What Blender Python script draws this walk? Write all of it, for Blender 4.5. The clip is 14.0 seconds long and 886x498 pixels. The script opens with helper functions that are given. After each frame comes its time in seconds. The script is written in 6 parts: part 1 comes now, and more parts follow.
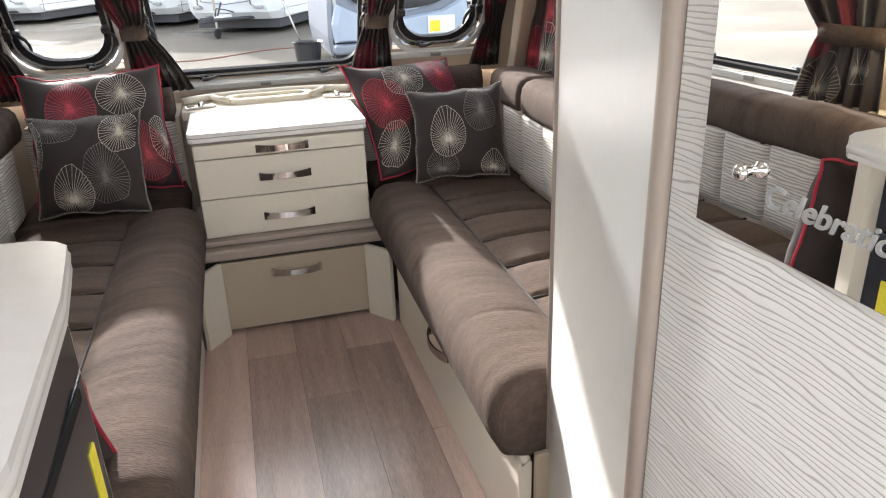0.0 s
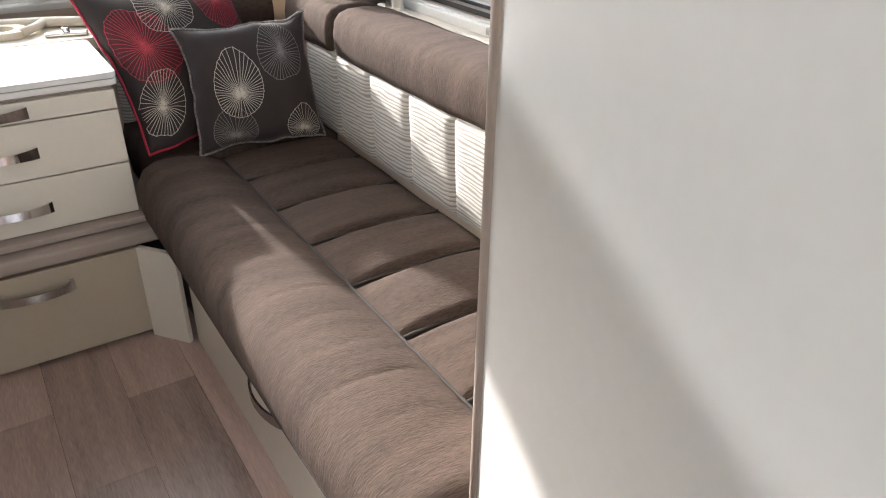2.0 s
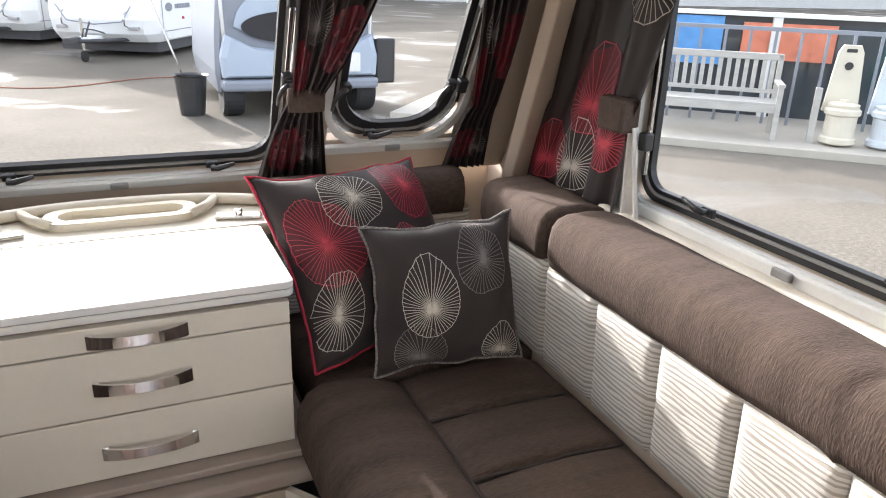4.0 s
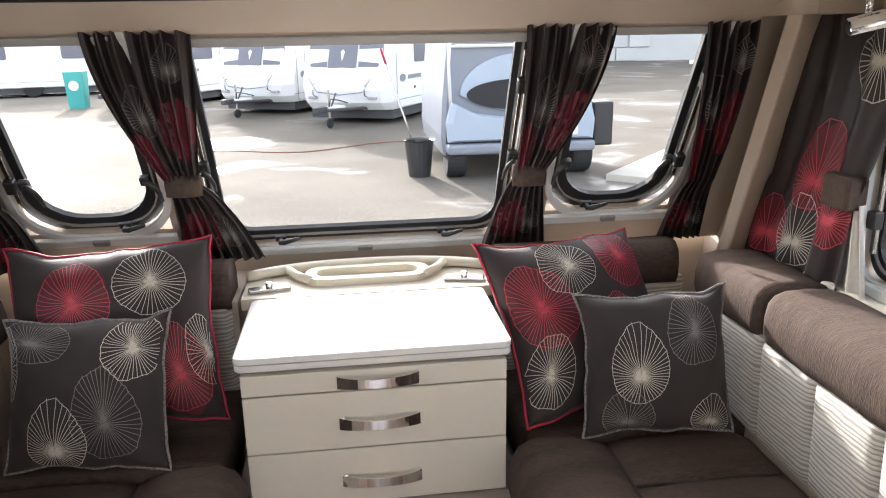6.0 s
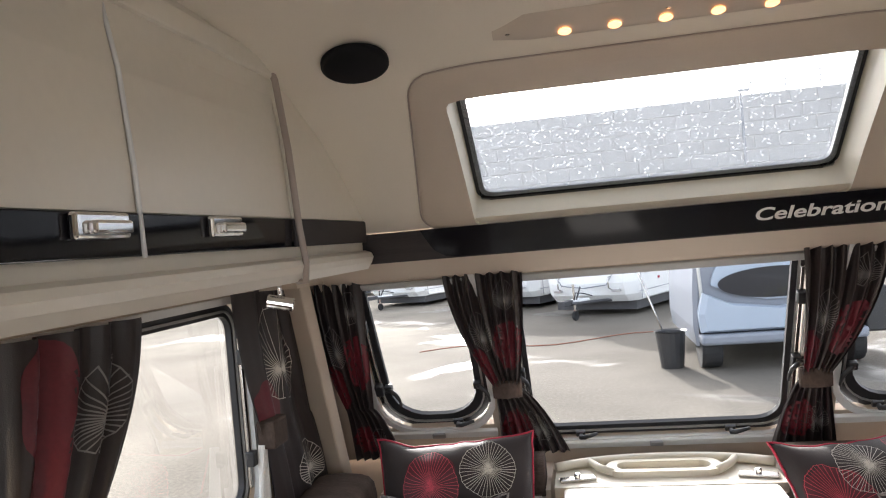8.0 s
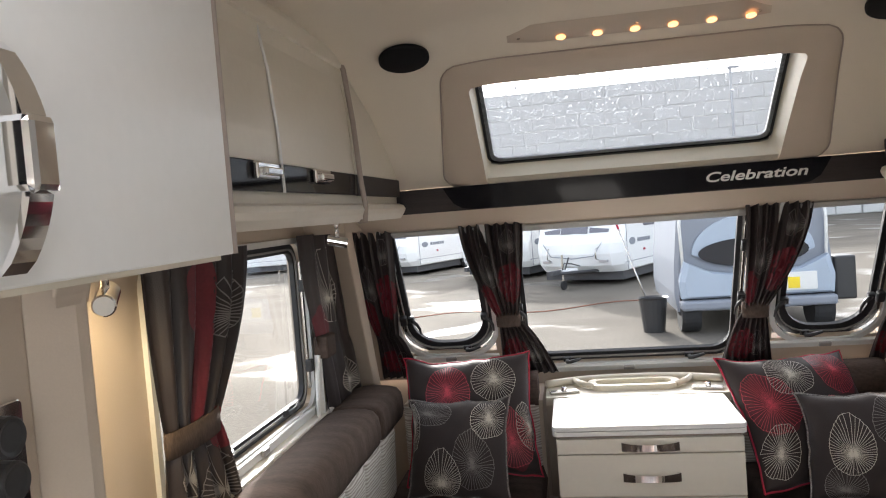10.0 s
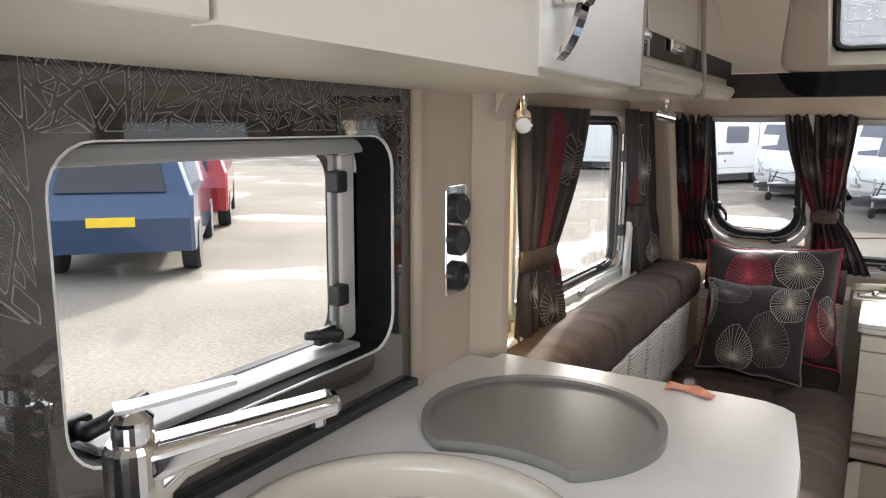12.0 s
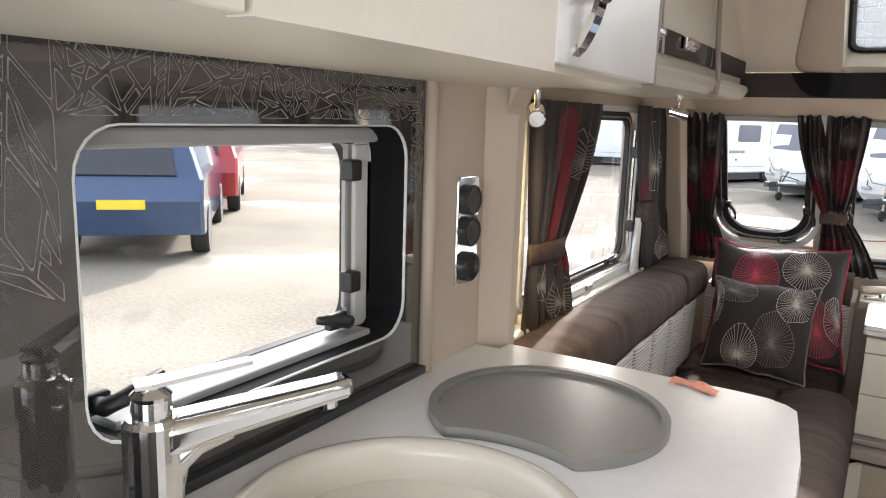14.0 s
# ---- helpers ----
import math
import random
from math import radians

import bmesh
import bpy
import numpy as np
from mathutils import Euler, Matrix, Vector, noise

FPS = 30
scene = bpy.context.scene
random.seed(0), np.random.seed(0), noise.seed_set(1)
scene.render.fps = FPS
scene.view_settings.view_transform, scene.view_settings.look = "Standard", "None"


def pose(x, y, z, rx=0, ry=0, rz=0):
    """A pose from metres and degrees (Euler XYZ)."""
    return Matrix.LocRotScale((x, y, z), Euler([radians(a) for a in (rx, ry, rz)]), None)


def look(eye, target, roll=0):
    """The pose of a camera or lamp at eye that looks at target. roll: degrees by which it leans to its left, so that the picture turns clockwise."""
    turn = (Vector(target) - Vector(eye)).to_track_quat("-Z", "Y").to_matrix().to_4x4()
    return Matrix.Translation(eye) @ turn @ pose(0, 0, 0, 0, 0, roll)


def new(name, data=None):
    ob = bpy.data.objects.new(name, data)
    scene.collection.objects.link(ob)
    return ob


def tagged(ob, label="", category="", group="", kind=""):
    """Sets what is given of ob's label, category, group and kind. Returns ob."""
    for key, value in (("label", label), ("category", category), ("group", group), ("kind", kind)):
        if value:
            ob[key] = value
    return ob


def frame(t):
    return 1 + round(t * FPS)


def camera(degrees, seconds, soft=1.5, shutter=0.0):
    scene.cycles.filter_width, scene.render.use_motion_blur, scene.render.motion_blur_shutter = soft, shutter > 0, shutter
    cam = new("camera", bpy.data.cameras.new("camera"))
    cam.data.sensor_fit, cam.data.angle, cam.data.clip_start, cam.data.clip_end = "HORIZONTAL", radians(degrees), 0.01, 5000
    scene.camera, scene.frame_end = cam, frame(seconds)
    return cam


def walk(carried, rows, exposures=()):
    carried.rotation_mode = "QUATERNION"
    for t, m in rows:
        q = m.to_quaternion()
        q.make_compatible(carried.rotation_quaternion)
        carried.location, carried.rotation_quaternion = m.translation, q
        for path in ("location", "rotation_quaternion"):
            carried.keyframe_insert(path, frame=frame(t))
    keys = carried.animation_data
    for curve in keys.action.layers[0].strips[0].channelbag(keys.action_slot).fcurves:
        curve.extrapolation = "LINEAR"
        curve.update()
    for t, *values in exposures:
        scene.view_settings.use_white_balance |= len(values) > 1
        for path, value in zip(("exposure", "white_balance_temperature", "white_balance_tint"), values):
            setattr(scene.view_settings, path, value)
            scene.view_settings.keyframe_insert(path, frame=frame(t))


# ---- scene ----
cam = camera(62.1, 14.0, soft=1.1)
PATH = [
    (0, (-0.11, -2.527, 1.283), (0.364, -0.745, 0.51), -2.0),
    (0.5, (-0.105, -2.405, 1.271), (0.346, -0.632, 0.464), -2.3),
    (1, (-0.101, -2.223, 1.262), (0.553, -0.531, 0.42), -1.2),
    (1.5, (-0.057, -2.041, 1.242), (0.754, -0.47, 0.308), -0.5),
    (2, (-0.001, -1.906, 1.228), (0.96, -0.452, 0.246), 0.9),
    (2.5, (0.017, -1.717, 1.247), (1.116, -0.315, 0.337), 3.6),
    (3, (0.03, -1.6, 1.26), (1.143, -0.157, 0.436), 3.6),
    (3.5, (0.032, -1.451, 1.278), (1.01, 0.122, 0.523), 2.2),
    (4, (0.013, -1.352, 1.304), (0.785, 0.354, 0.601), 2.0),
    (4.2, (0.007, -1.33, 1.305), (0.69, 0.414, 0.604), 2.1),
    (6.5, (-0.071, -1.562, 1.412), (0.023, 0.392, 0.996), -3.3),
    (7, (-0.139, -1.672, 1.466), (-0.274, 0.316, 1.292), -5.2),
    (7.5, (-0.183, -1.75, 1.494), (-0.543, 0.217, 1.473), -5.1),
    (9.8, (-0.211, -2.31, 1.436), (-0.573, -0.344, 1.36), -4.9),
    (10, (-0.203, -2.366, 1.435), (-0.543, -0.397, 1.339), -4.4),
    (10.5, (-0.162, -2.464, 1.422), (-0.527, -0.503, 1.277), -4.9),
    (11, (-0.16, -2.542, 1.403), (-0.715, -0.631, 1.198), -3.7),
    (11.5, (-0.231, -2.615, 1.372), (-1.035, -0.804, 1.101), -1.9),
    (12, (-0.277, -2.674, 1.347), (-1.285, -0.98, 1.011), 0.3),
    (12.5, (-0.307, -2.761, 1.342), (-1.415, -1.14, 0.962), 1.6),
    (13, (-0.322, -2.861, 1.337), (-1.472, -1.274, 0.935), 2.2),
    (13.5, (-0.301, -2.844, 1.34), (-1.418, -1.233, 0.946), 2.1),
    (14, (-0.274, -2.691, 1.348), (-1.296, -1.01, 0.988), 1.8),
]
walk(cam, [(t, look(eye, target, roll)) for t, eye, target, roll in PATH],
     exposures=[(0, 3.16, 6440, 11), (2, 3.04, 6440, 12), (4, 3.04, 6440, 13), (6.5, 3.14, 6450, 13), (7.5, 2.92, 6450, 13), (10, 2.74, 6450, 12), (13.4, 2.72, 6440, 12), (14, 3.0, 6440, 12)])

# ---- world, sun, exposure ----
SUN_DIR = Vector((0.21, -1.0, -0.375)).normalized()
world = bpy.data.worlds.new("sky")
scene.world = world
world.use_nodes = True
wn = world.node_tree.nodes
sky = wn.new("ShaderNodeTexSky")
sky.sky_type, sky.sun_disc = "NISHITA", False
sky.sun_elevation = math.asin(-SUN_DIR.z)
sky.sun_rotation = math.atan2(-SUN_DIR.x, -SUN_DIR.y)
sky.dust_density, sky.air_density, sky.ozone_density = 3.0, 0.9, 1.0
haze = wn.new("ShaderNodeHueSaturation")            # thin bright cloud
haze.inputs["Saturation"].default_value = 0.35
world.node_tree.links.new(sky.outputs[0], haze.inputs["Color"])
world.node_tree.links.new(haze.outputs[0], wn["Background"].inputs[0])
wn["Background"].inputs[1].default_value = 0.15
sun = new("sun", bpy.data.lights.new("sun", "SUN"))
sun.data.energy, sun.data.angle, sun.data.color = 1.5, radians(1.4), (1.0, 0.96, 0.91)
sun.matrix_world = look((0, 0, 6), Vector((0, 0, 6)) + SUN_DIR)


def opening_lamp(name, m, sx, sy, watts):
    """An area lamp standing in for the sky's light in an opening."""
    la = bpy.data.lights.new(name, "AREA")
    la.shape, la.size, la.size_y, la.energy, la.color = "RECTANGLE", sx, sy, watts, (0.96, 0.98, 1.0)
    ob = new(name, la)
    ob.matrix_world = m
    return ob


# fill lamps added to lift the interior; both openings stay out of view
opening_lamp("rooflight_daylight", look((-0.27, -2.2, 1.985), (-0.27, -2.2, 0)), 0.46, 0.46, 0.34)
opening_lamp("rear_window_daylight", look((0, -3.40, 1.10), (0, 0, 0.9)), 1.5, 0.40, 1.5)


# ---- materials ----
def mat(name, col, rough=0.5, metal=0.0, var=0.12, scale=8.0, fine=120.0, bump=0.0, coat=0.0, spec=0.5, sheen=0.0, stretch=(1, 1, 1), random_tint=0.0):
    """A surface with colour variation at two scales and a fine relief, in metres of object space."""
    m = bpy.data.materials.new(name)
    m.use_nodes = True
    nt, ns = m.node_tree, m.node_tree.nodes
    bsdf = ns["Principled BSDF"]
    bsdf.inputs["Roughness"].default_value, bsdf.inputs["Metallic"].default_value = rough, metal
    bsdf.inputs["Coat Weight"].default_value, bsdf.inputs["Specular IOR Level"].default_value = coat, spec
    bsdf.inputs["Sheen Weight"].default_value = sheen
    tc, mp = ns.new("ShaderNodeTexCoord"), ns.new("ShaderNodeMapping")
    mp.inputs["Scale"].default_value = stretch
    nt.links.new(tc.outputs["Object"], mp.inputs[0])
    a, b = ns.new("ShaderNodeTexNoise"), ns.new("ShaderNodeTexNoise")
    a.inputs["Scale"].default_value, b.inputs["Scale"].default_value = scale, fine
    a.inputs["Detail"].default_value, b.inputs["Detail"].default_value = 3, 2
    for n in (a, b):
        nt.links.new(mp.outputs[0], n.inputs["Vector"])
    add = ns.new("ShaderNodeMath")
    add.operation = "ADD"
    nt.links.new(a.outputs[0], add.inputs[0]), nt.links.new(b.outputs[0], add.inputs[1])
    last = add
    if random_tint:
        info, ma = ns.new("ShaderNodeObjectInfo"), ns.new("ShaderNodeMath")
        ma.operation, ma.inputs[1].default_value = "MULTIPLY_ADD", random_tint
        nt.links.new(info.outputs["Random"], ma.inputs[0]), nt.links.new(add.outputs[0], ma.inputs[2])
        last = ma
    rng = ns.new("ShaderNodeMapRange")
    rng.inputs[1].default_value, rng.inputs[2].default_value = 0.5, 1.5 + random_tint
    rng.inputs[3].default_value, rng.inputs[4].default_value = 1 - var, 1 + var
    nt.links.new(last.outputs[0], rng.inputs[0])
    mul = ns.new("ShaderNodeVectorMath")
    mul.operation, mul.inputs[0].default_value = "SCALE", col
    nt.links.new(rng.outputs[0], mul.inputs["Scale"])
    nt.links.new(mul.outputs[0], bsdf.inputs["Base Color"])
    if bump:
        bp = ns.new("ShaderNodeBump")
        bp.inputs["Strength"].default_value, bp.inputs["Distance"].default_value = bump, 0.002
        nt.links.new(b.outputs[0], bp.inputs["Height"])
        nt.links.new(bp.outputs[0], bsdf.inputs["Normal"])
    return m


def ripple(name, light, dark, period, rough=0.6, bump=0.6, wander=0.010, low=-0.75, high=-0.1, along=1):
    """Irregular running ripples of the given period in metres, light on dark, with relief. along: axis along which they run."""
    m = mat(name, light, rough)
    nt, ns = m.node_tree, m.node_tree.nodes
    bsdf = ns["Principled BSDF"]
    tc, mp, sep = ns.new("ShaderNodeTexCoord"), ns.new("ShaderNodeMapping"), ns.new("ShaderNodeSeparateXYZ")
    mp.inputs["Scale"].default_value = (7, 7, 34)
    nt.links.new(tc.outputs["Object"], mp.inputs[0]), nt.links.new(tc.outputs["Object"], sep.inputs[0])
    ns1 = ns.new("ShaderNodeTexNoise")
    ns1.inputs["Scale"].default_value, ns1.inputs["Detail"].default_value = 1.0, 2.5
    nt.links.new(mp.outputs[0], ns1.inputs["Vector"])
    a = ns.new("ShaderNodeMath")
    a.operation, a.inputs[1].default_value = "MULTIPLY_ADD", wander * 6
    nt.links.new(ns1.outputs[0], a.inputs[0]), nt.links.new(sep.outputs["Z"], a.inputs[2])
    f = ns.new("ShaderNodeMath")
    f.operation, f.inputs[1].default_value = "MULTIPLY", 2 * math.pi / period
    nt.links.new(a.outputs[0], f.inputs[0])
    sn = ns.new("ShaderNodeMath")
    sn.operation = "SINE"
    nt.links.new(f.outputs[0], sn.inputs[0])
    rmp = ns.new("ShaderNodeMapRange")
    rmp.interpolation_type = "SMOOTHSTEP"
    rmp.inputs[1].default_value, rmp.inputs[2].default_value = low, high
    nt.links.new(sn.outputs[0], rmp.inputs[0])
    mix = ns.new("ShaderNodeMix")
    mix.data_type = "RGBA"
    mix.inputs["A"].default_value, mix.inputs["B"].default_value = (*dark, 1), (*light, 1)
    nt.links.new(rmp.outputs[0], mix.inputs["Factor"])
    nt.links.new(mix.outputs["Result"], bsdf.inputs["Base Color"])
    bp = ns.new("ShaderNodeBump")
    bp.inputs["Strength"].default_value, bp.inputs["Distance"].default_value = bump, 0.0015
    nt.links.new(rmp.outputs[0], bp.inputs["Height"])
    nt.links.new(bp.outputs[0], bsdf.inputs["Normal"])
    return m


def glass(name, tint=(1, 1, 1), rough=0.0, drops=False):
    m = bpy.data.materials.new(name)
    m.use_nodes = True
    nt, ns = m.node_tree, m.node_tree.nodes
    ns.remove(ns["Principled BSDF"])
    tr, gl, fr, mix = ns.new("ShaderNodeBsdfTransparent"), ns.new("ShaderNodeBsdfGlossy"), ns.new("ShaderNodeFresnel"), ns.new("ShaderNodeMixShader")
    tr.inputs[0].default_value = (*tint, 1)
    gl.inputs["Roughness"].default_value = rough
    fr.inputs[0].default_value = 1.18
    soft = ns.new("ShaderNodeMath")
    soft.operation, soft.inputs[1].default_value = "MULTIPLY", 0.16
    nt.links.new(fr.outputs[0], soft.inputs[0])
    nt.links.new(soft.outputs[0], mix.inputs[0]), nt.links.new(tr.outputs[0], mix.inputs[1]), nt.links.new(gl.outputs[0], mix.inputs[2])
    nt.links.new(mix.outputs[0], ns["Material Output"].inputs[0])
    return m


M_SOFA = mat("sofa_fabric", (0.092, 0.067, 0.055), 0.95, var=0.5, scale=22, fine=420, bump=0.6, spec=0.15, stretch=(0.16, 1.0, 0.16))
M_PIPE = mat("dark_seam", (0.045, 0.036, 0.032), 0.9)
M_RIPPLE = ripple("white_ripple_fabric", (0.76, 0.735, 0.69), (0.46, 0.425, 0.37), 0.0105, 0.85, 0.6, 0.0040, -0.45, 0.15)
M_CREAM = mat("cream_laminate", (0.71, 0.66, 0.57), 0.38, var=0.03, scale=3, fine=60)
M_TANFRONT = mat("tan_laminate", (0.45, 0.385, 0.295), 0.4, var=0.04, scale=3, fine=60)
M_WHITE = mat("white_laminate", (0.74, 0.73, 0.70), 0.32, var=0.025, scale=2, fine=60)
M_WORKTOP = mat("white_speckled_worktop", (0.78, 0.77, 0.75), 0.25, var=0.05, scale=40, fine=700)
M_BEIGE = mat("beige_wallboard", (0.56, 0.47, 0.38), 0.55, var=0.04, scale=3, fine=300, bump=0.08)
M_CEIL = mat("cream_ceiling_board", (0.76, 0.69, 0.58), 0.55, var=0.03, scale=2, fine=300, bump=0.06)
M_SURROUND = mat("tan_moulding", (0.55, 0.47, 0.385), 0.5, var=0.03, scale=3, fine=200)
M_REVEAL = mat("pale_cream_moulding", (0.72, 0.66, 0.54), 0.4, var=0.03)
M_TAUPE = mat("taupe_edging", (0.36, 0.30, 0.26), 0.45, var=0.05)
M_DARKWOOD = mat("dark_ash_board", (0.034, 0.028, 0.028), 0.5, spec=0.25, var=0.35, scale=6, fine=90, bump=0.15, stretch=(0.6, 6, 12))
M_GLOSSBLACK = mat("gloss_black", (0.008, 0.008, 0.011), 0.06, var=0.1, coat=0.0, spec=0.25)
M_BLACK = mat("black_rubber", (0.018, 0.018, 0.02), 0.5, var=0.2)
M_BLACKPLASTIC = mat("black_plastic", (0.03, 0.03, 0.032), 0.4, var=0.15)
M_ALU = mat("pale_window_frame", (0.72, 0.72, 0.70), 0.35, var=0.05)
M_GREYRAIL = mat("grey_rail", (0.30, 0.29, 0.28), 0.4, var=0.1)
M_CHROME = mat("chrome", (0.86, 0.86, 0.87), 0.06, 1.0, var=0.03)
M_STEEL = mat("brushed_steel", (0.55, 0.53, 0.50), 0.25, 1.0, var=0.08, fine=400)
M_PLANK = mat("brown_oak_vinyl", (0.50, 0.365, 0.315), 0.28, spec=0.7, var=0.75, scale=3.6, fine=40, bump=0.06, stretch=(8, 0.7, 1), random_tint=1.3)
M_SUBFLOOR = mat("floor_joint", (0.13, 0.09, 0.075), 0.5)
M_GLASS = glass("window_glass", (0.85, 0.86, 0.86))
M_WETGLASS = glass("wet_roof_glass", (0.57, 0.585, 0.595))
nt = M_WETGLASS.node_tree
film, blend = nt.nodes.new("ShaderNodeBsdfTranslucent"), nt.nodes.new("ShaderNodeMixShader")
film.inputs[0].default_value = (0.6, 0.62, 0.64, 1)
blend.inputs[0].default_value = 0.062
clear = nt.nodes["Material Output"].inputs[0].links[0].from_socket
nt.links.new(clear, blend.inputs[1]), nt.links.new(film.outputs[0], blend.inputs[2]), nt.links.new(blend.outputs[0], nt.nodes["Material Output"].inputs[0])
M_GREYLAM = mat("pale_grey_laminate", (0.55, 0.55, 0.535), 0.42, var=0.03, scale=2, fine=60)
M_PALEGREY = mat("pale_grey_profile", (0.42, 0.42, 0.41), 0.4, var=0.06)
M_DEEPBLACK = mat("matt_black_lining", (0.006, 0.006, 0.007), 0.7, var=0.1, spec=0.2)
M_MIRROR = mat("mirror_silver", (0.88, 0.89, 0.89), 0.01, 1.0, var=0.0)
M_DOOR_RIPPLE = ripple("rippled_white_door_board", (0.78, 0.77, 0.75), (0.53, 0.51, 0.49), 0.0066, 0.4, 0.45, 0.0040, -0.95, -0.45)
M_RED = mat("crimson_piping", (0.42, 0.02, 0.05), 0.7)
M_CUSHION = mat("charcoal_satin", (0.042, 0.033, 0.032), 0.72, var=0.2, scale=6, fine=600, bump=0.25, sheen=0.06, spec=0.3)
M_THREAD_W = mat("ivory_thread", (0.62, 0.58, 0.51), 0.6)
M_THREAD_G = mat("grey_thread", (0.22, 0.205, 0.195), 0.6)
M_THREAD_R = mat("red_thread", (0.60, 0.07, 0.10), 0.6)
M_REDPATCH = mat("red_print", (0.095, 0.014, 0.021), 0.55, var=0.3, scale=12)
M_CURTAIN = mat("charcoal_curtain_satin", (0.030, 0.022, 0.021), 0.45, var=0.25, scale=6, fine=500, bump=0.2)
M_CURTAIN_RED = mat("red_curtain_print", (0.13, 0.012, 0.020), 0.5, var=0.3, scale=9)
M_LINING = mat("white_curtain_lining", (0.8, 0.78, 0.74), 0.8)


# ---- mesh helpers ----
def part(name, bm, material, parent=None, label="", smooth=False):
    me = bpy.data.meshes.new(name)
    bmesh.ops.recalc_face_normals(bm, faces=bm.faces)
    bm.to_mesh(me)
    bm.free()
    me.materials.append(material)
    if smooth:
        me.shade_smooth()
    ob = new(name, me)
    ob.parent = parent
    if label:
        ob["label"] = label
    return ob


def thing(name, label, category, group="", at=(0, 0, 0)):
    ob = new(name)
    ob.matrix_world = at if isinstance(at, Matrix) else Matrix.Translation(at)
    ob.empty_display_size = 0.05
    return tagged(ob, label, category, group)


def structure(name, bm, material, label, category="", smooth=False):
    return tagged(part(name, bm, material, None, "", smooth), label, category, kind="structure")


def box(x0, x1, y0, y1, z0, z1, bevel=0.0, bm=None, m=None, seg=2):
    own = bmesh.new()
    bmesh.ops.create_cube(own, size=1, matrix=Matrix.Translation(((x0 + x1) / 2, (y0 + y1) / 2, (z0 + z1) / 2)) @ Matrix.Diagonal((x1 - x0, y1 - y0, z1 - z0, 1)))
    if bevel:
        bmesh.ops.bevel(own, geom=own.edges[:], offset=bevel, segments=seg, profile=0.5, affect="EDGES")
    if m is not None:
        own.transform(m)
    if bm is None:
        return own
    merge(bm, own)
    return bm


def merge(bm, other):
    me = bpy.data.meshes.new("tmp")
    other.to_mesh(me)
    other.free()
    bm.from_mesh(me)
    bpy.data.meshes.remove(me)
    return bm


def prism(outline, depth, m=None, bevel=0.0):
    """An outline of (u, v) points extruded from 0 to depth along w; local axes u=x, v=y, w=z, laid out by m."""
    bm = bmesh.new()
    face = bm.faces.new([bm.verts.new((u, v, 0)) for u, v in outline])
    ex = bmesh.ops.extrude_face_region(bm, geom=[face])
    bmesh.ops.translate(bm, vec=(0, 0, depth), verts=[g for g in ex["geom"] if isinstance(g, bmesh.types.BMVert)])
    if bevel:
        bmesh.ops.bevel(bm, geom=[e for e in bm.edges if abs(e.verts[0].co.z - e.verts[1].co.z) < 1e-6], offset=bevel, segments=2, profile=0.5, affect="EDGES")
    if m is not None:
        bm.transform(m)
    return bm


def rounded(w, h, r, n=6, cx=0.0, cy=0.0):
    """Outline of a rounded rectangle round (cx, cy)."""
    pts = []
    for k, (sx, sy) in enumerate(((1, 1), (-1, 1), (-1, -1), (1, -1))):
        for i in range(n + 1):
            a = math.pi / 2 * (k + i / n)
            pts.append((cx + sx * (w / 2 - r) + r * math.cos(a), cy + sy * (h / 2 - r) + r * math.sin(a)))
    return pts


def ring(outer, inner, depth, m=None):
    """A flat ring between two outlines of as many points, extruded along w."""
    bm = bmesh.new()
    rows = [[bm.verts.new((u, v, w)) for u, v in o] for o, w in ((outer, 0), (outer, depth), (inner, depth), (inner, 0))]
    n = len(outer)
    for a in range(4):
        for i in range(n):
            bm.faces.new((rows[a][i], rows[a][(i + 1) % n], rows[(a + 1) % 4][(i + 1) % n], rows[(a + 1) % 4][i]))
    if m is not None:
        bm.transform(m)
    return bm


def sheet(f, nu, nv, closed_u=False, bm=None):
    """A grid surface f(i/nu, j/nv)."""
    bm = bm or bmesh.new()
    vs = [[bm.verts.new(f(i / nu, j / nv)) for j in range(nv + 1)] for i in range(nu + (0 if closed_u else 1))]
    n = len(vs)
    for i in range(nu):
        for j in range(nv):
            bm.faces.new((vs[i][j], vs[(i + 1) % n][j], vs[(i + 1) % n][j + 1], vs[i][j + 1]))
    return bm


def loft(profile, stations, put):
    """A closed profile of (a, b) points swept over stations s: put(a, b, s) -> point; capped ends."""
    bm = bmesh.new()
    rows = [[bm.verts.new(put(a, b, s)) for a, b in profile] for s in stations]
    n = len(profile)
    for r0, r1 in zip(rows, rows[1:]):
        for i in range(n):
            bm.faces.new((r0[i], r0[(i + 1) % n], r1[(i + 1) % n], r1[i]))
    bm.faces.new(rows[0]), bm.faces.new(rows[-1][::-1])
    return bm


def tube(points, r, n=8, bm=None, flat=1.0):
    """A tube along points; r a number or a list."""
    bm = bm or bmesh.new()
    pts = [Vector(p) for p in points]
    rs = r if isinstance(r, (list, tuple)) else [r] * len(pts)
    rows, side = [], None
    for i, p in enumerate(pts):
        d = (pts[min(i + 1, len(pts) - 1)] - pts[max(i - 1, 0)]).normalized()
        if side is None:
            side = d.orthogonal().normalized()
        side = (side - d * side.dot(d)).normalized()
        up = d.cross(side)
        rows.append([bm.verts.new(p + rs[i] * (math.cos(2 * math.pi * k / n) * side + flat * math.sin(2 * math.pi * k / n) * up)) for k in range(n)])
    for r0, r1 in zip(rows, rows[1:]):
        for k in range(n):
            bm.faces.new((r0[k], r0[(k + 1) % n], r1[(k + 1) % n], r1[k]))
    bm.faces.new(rows[0][::-1]), bm.faces.new(rows[-1])
    return bm


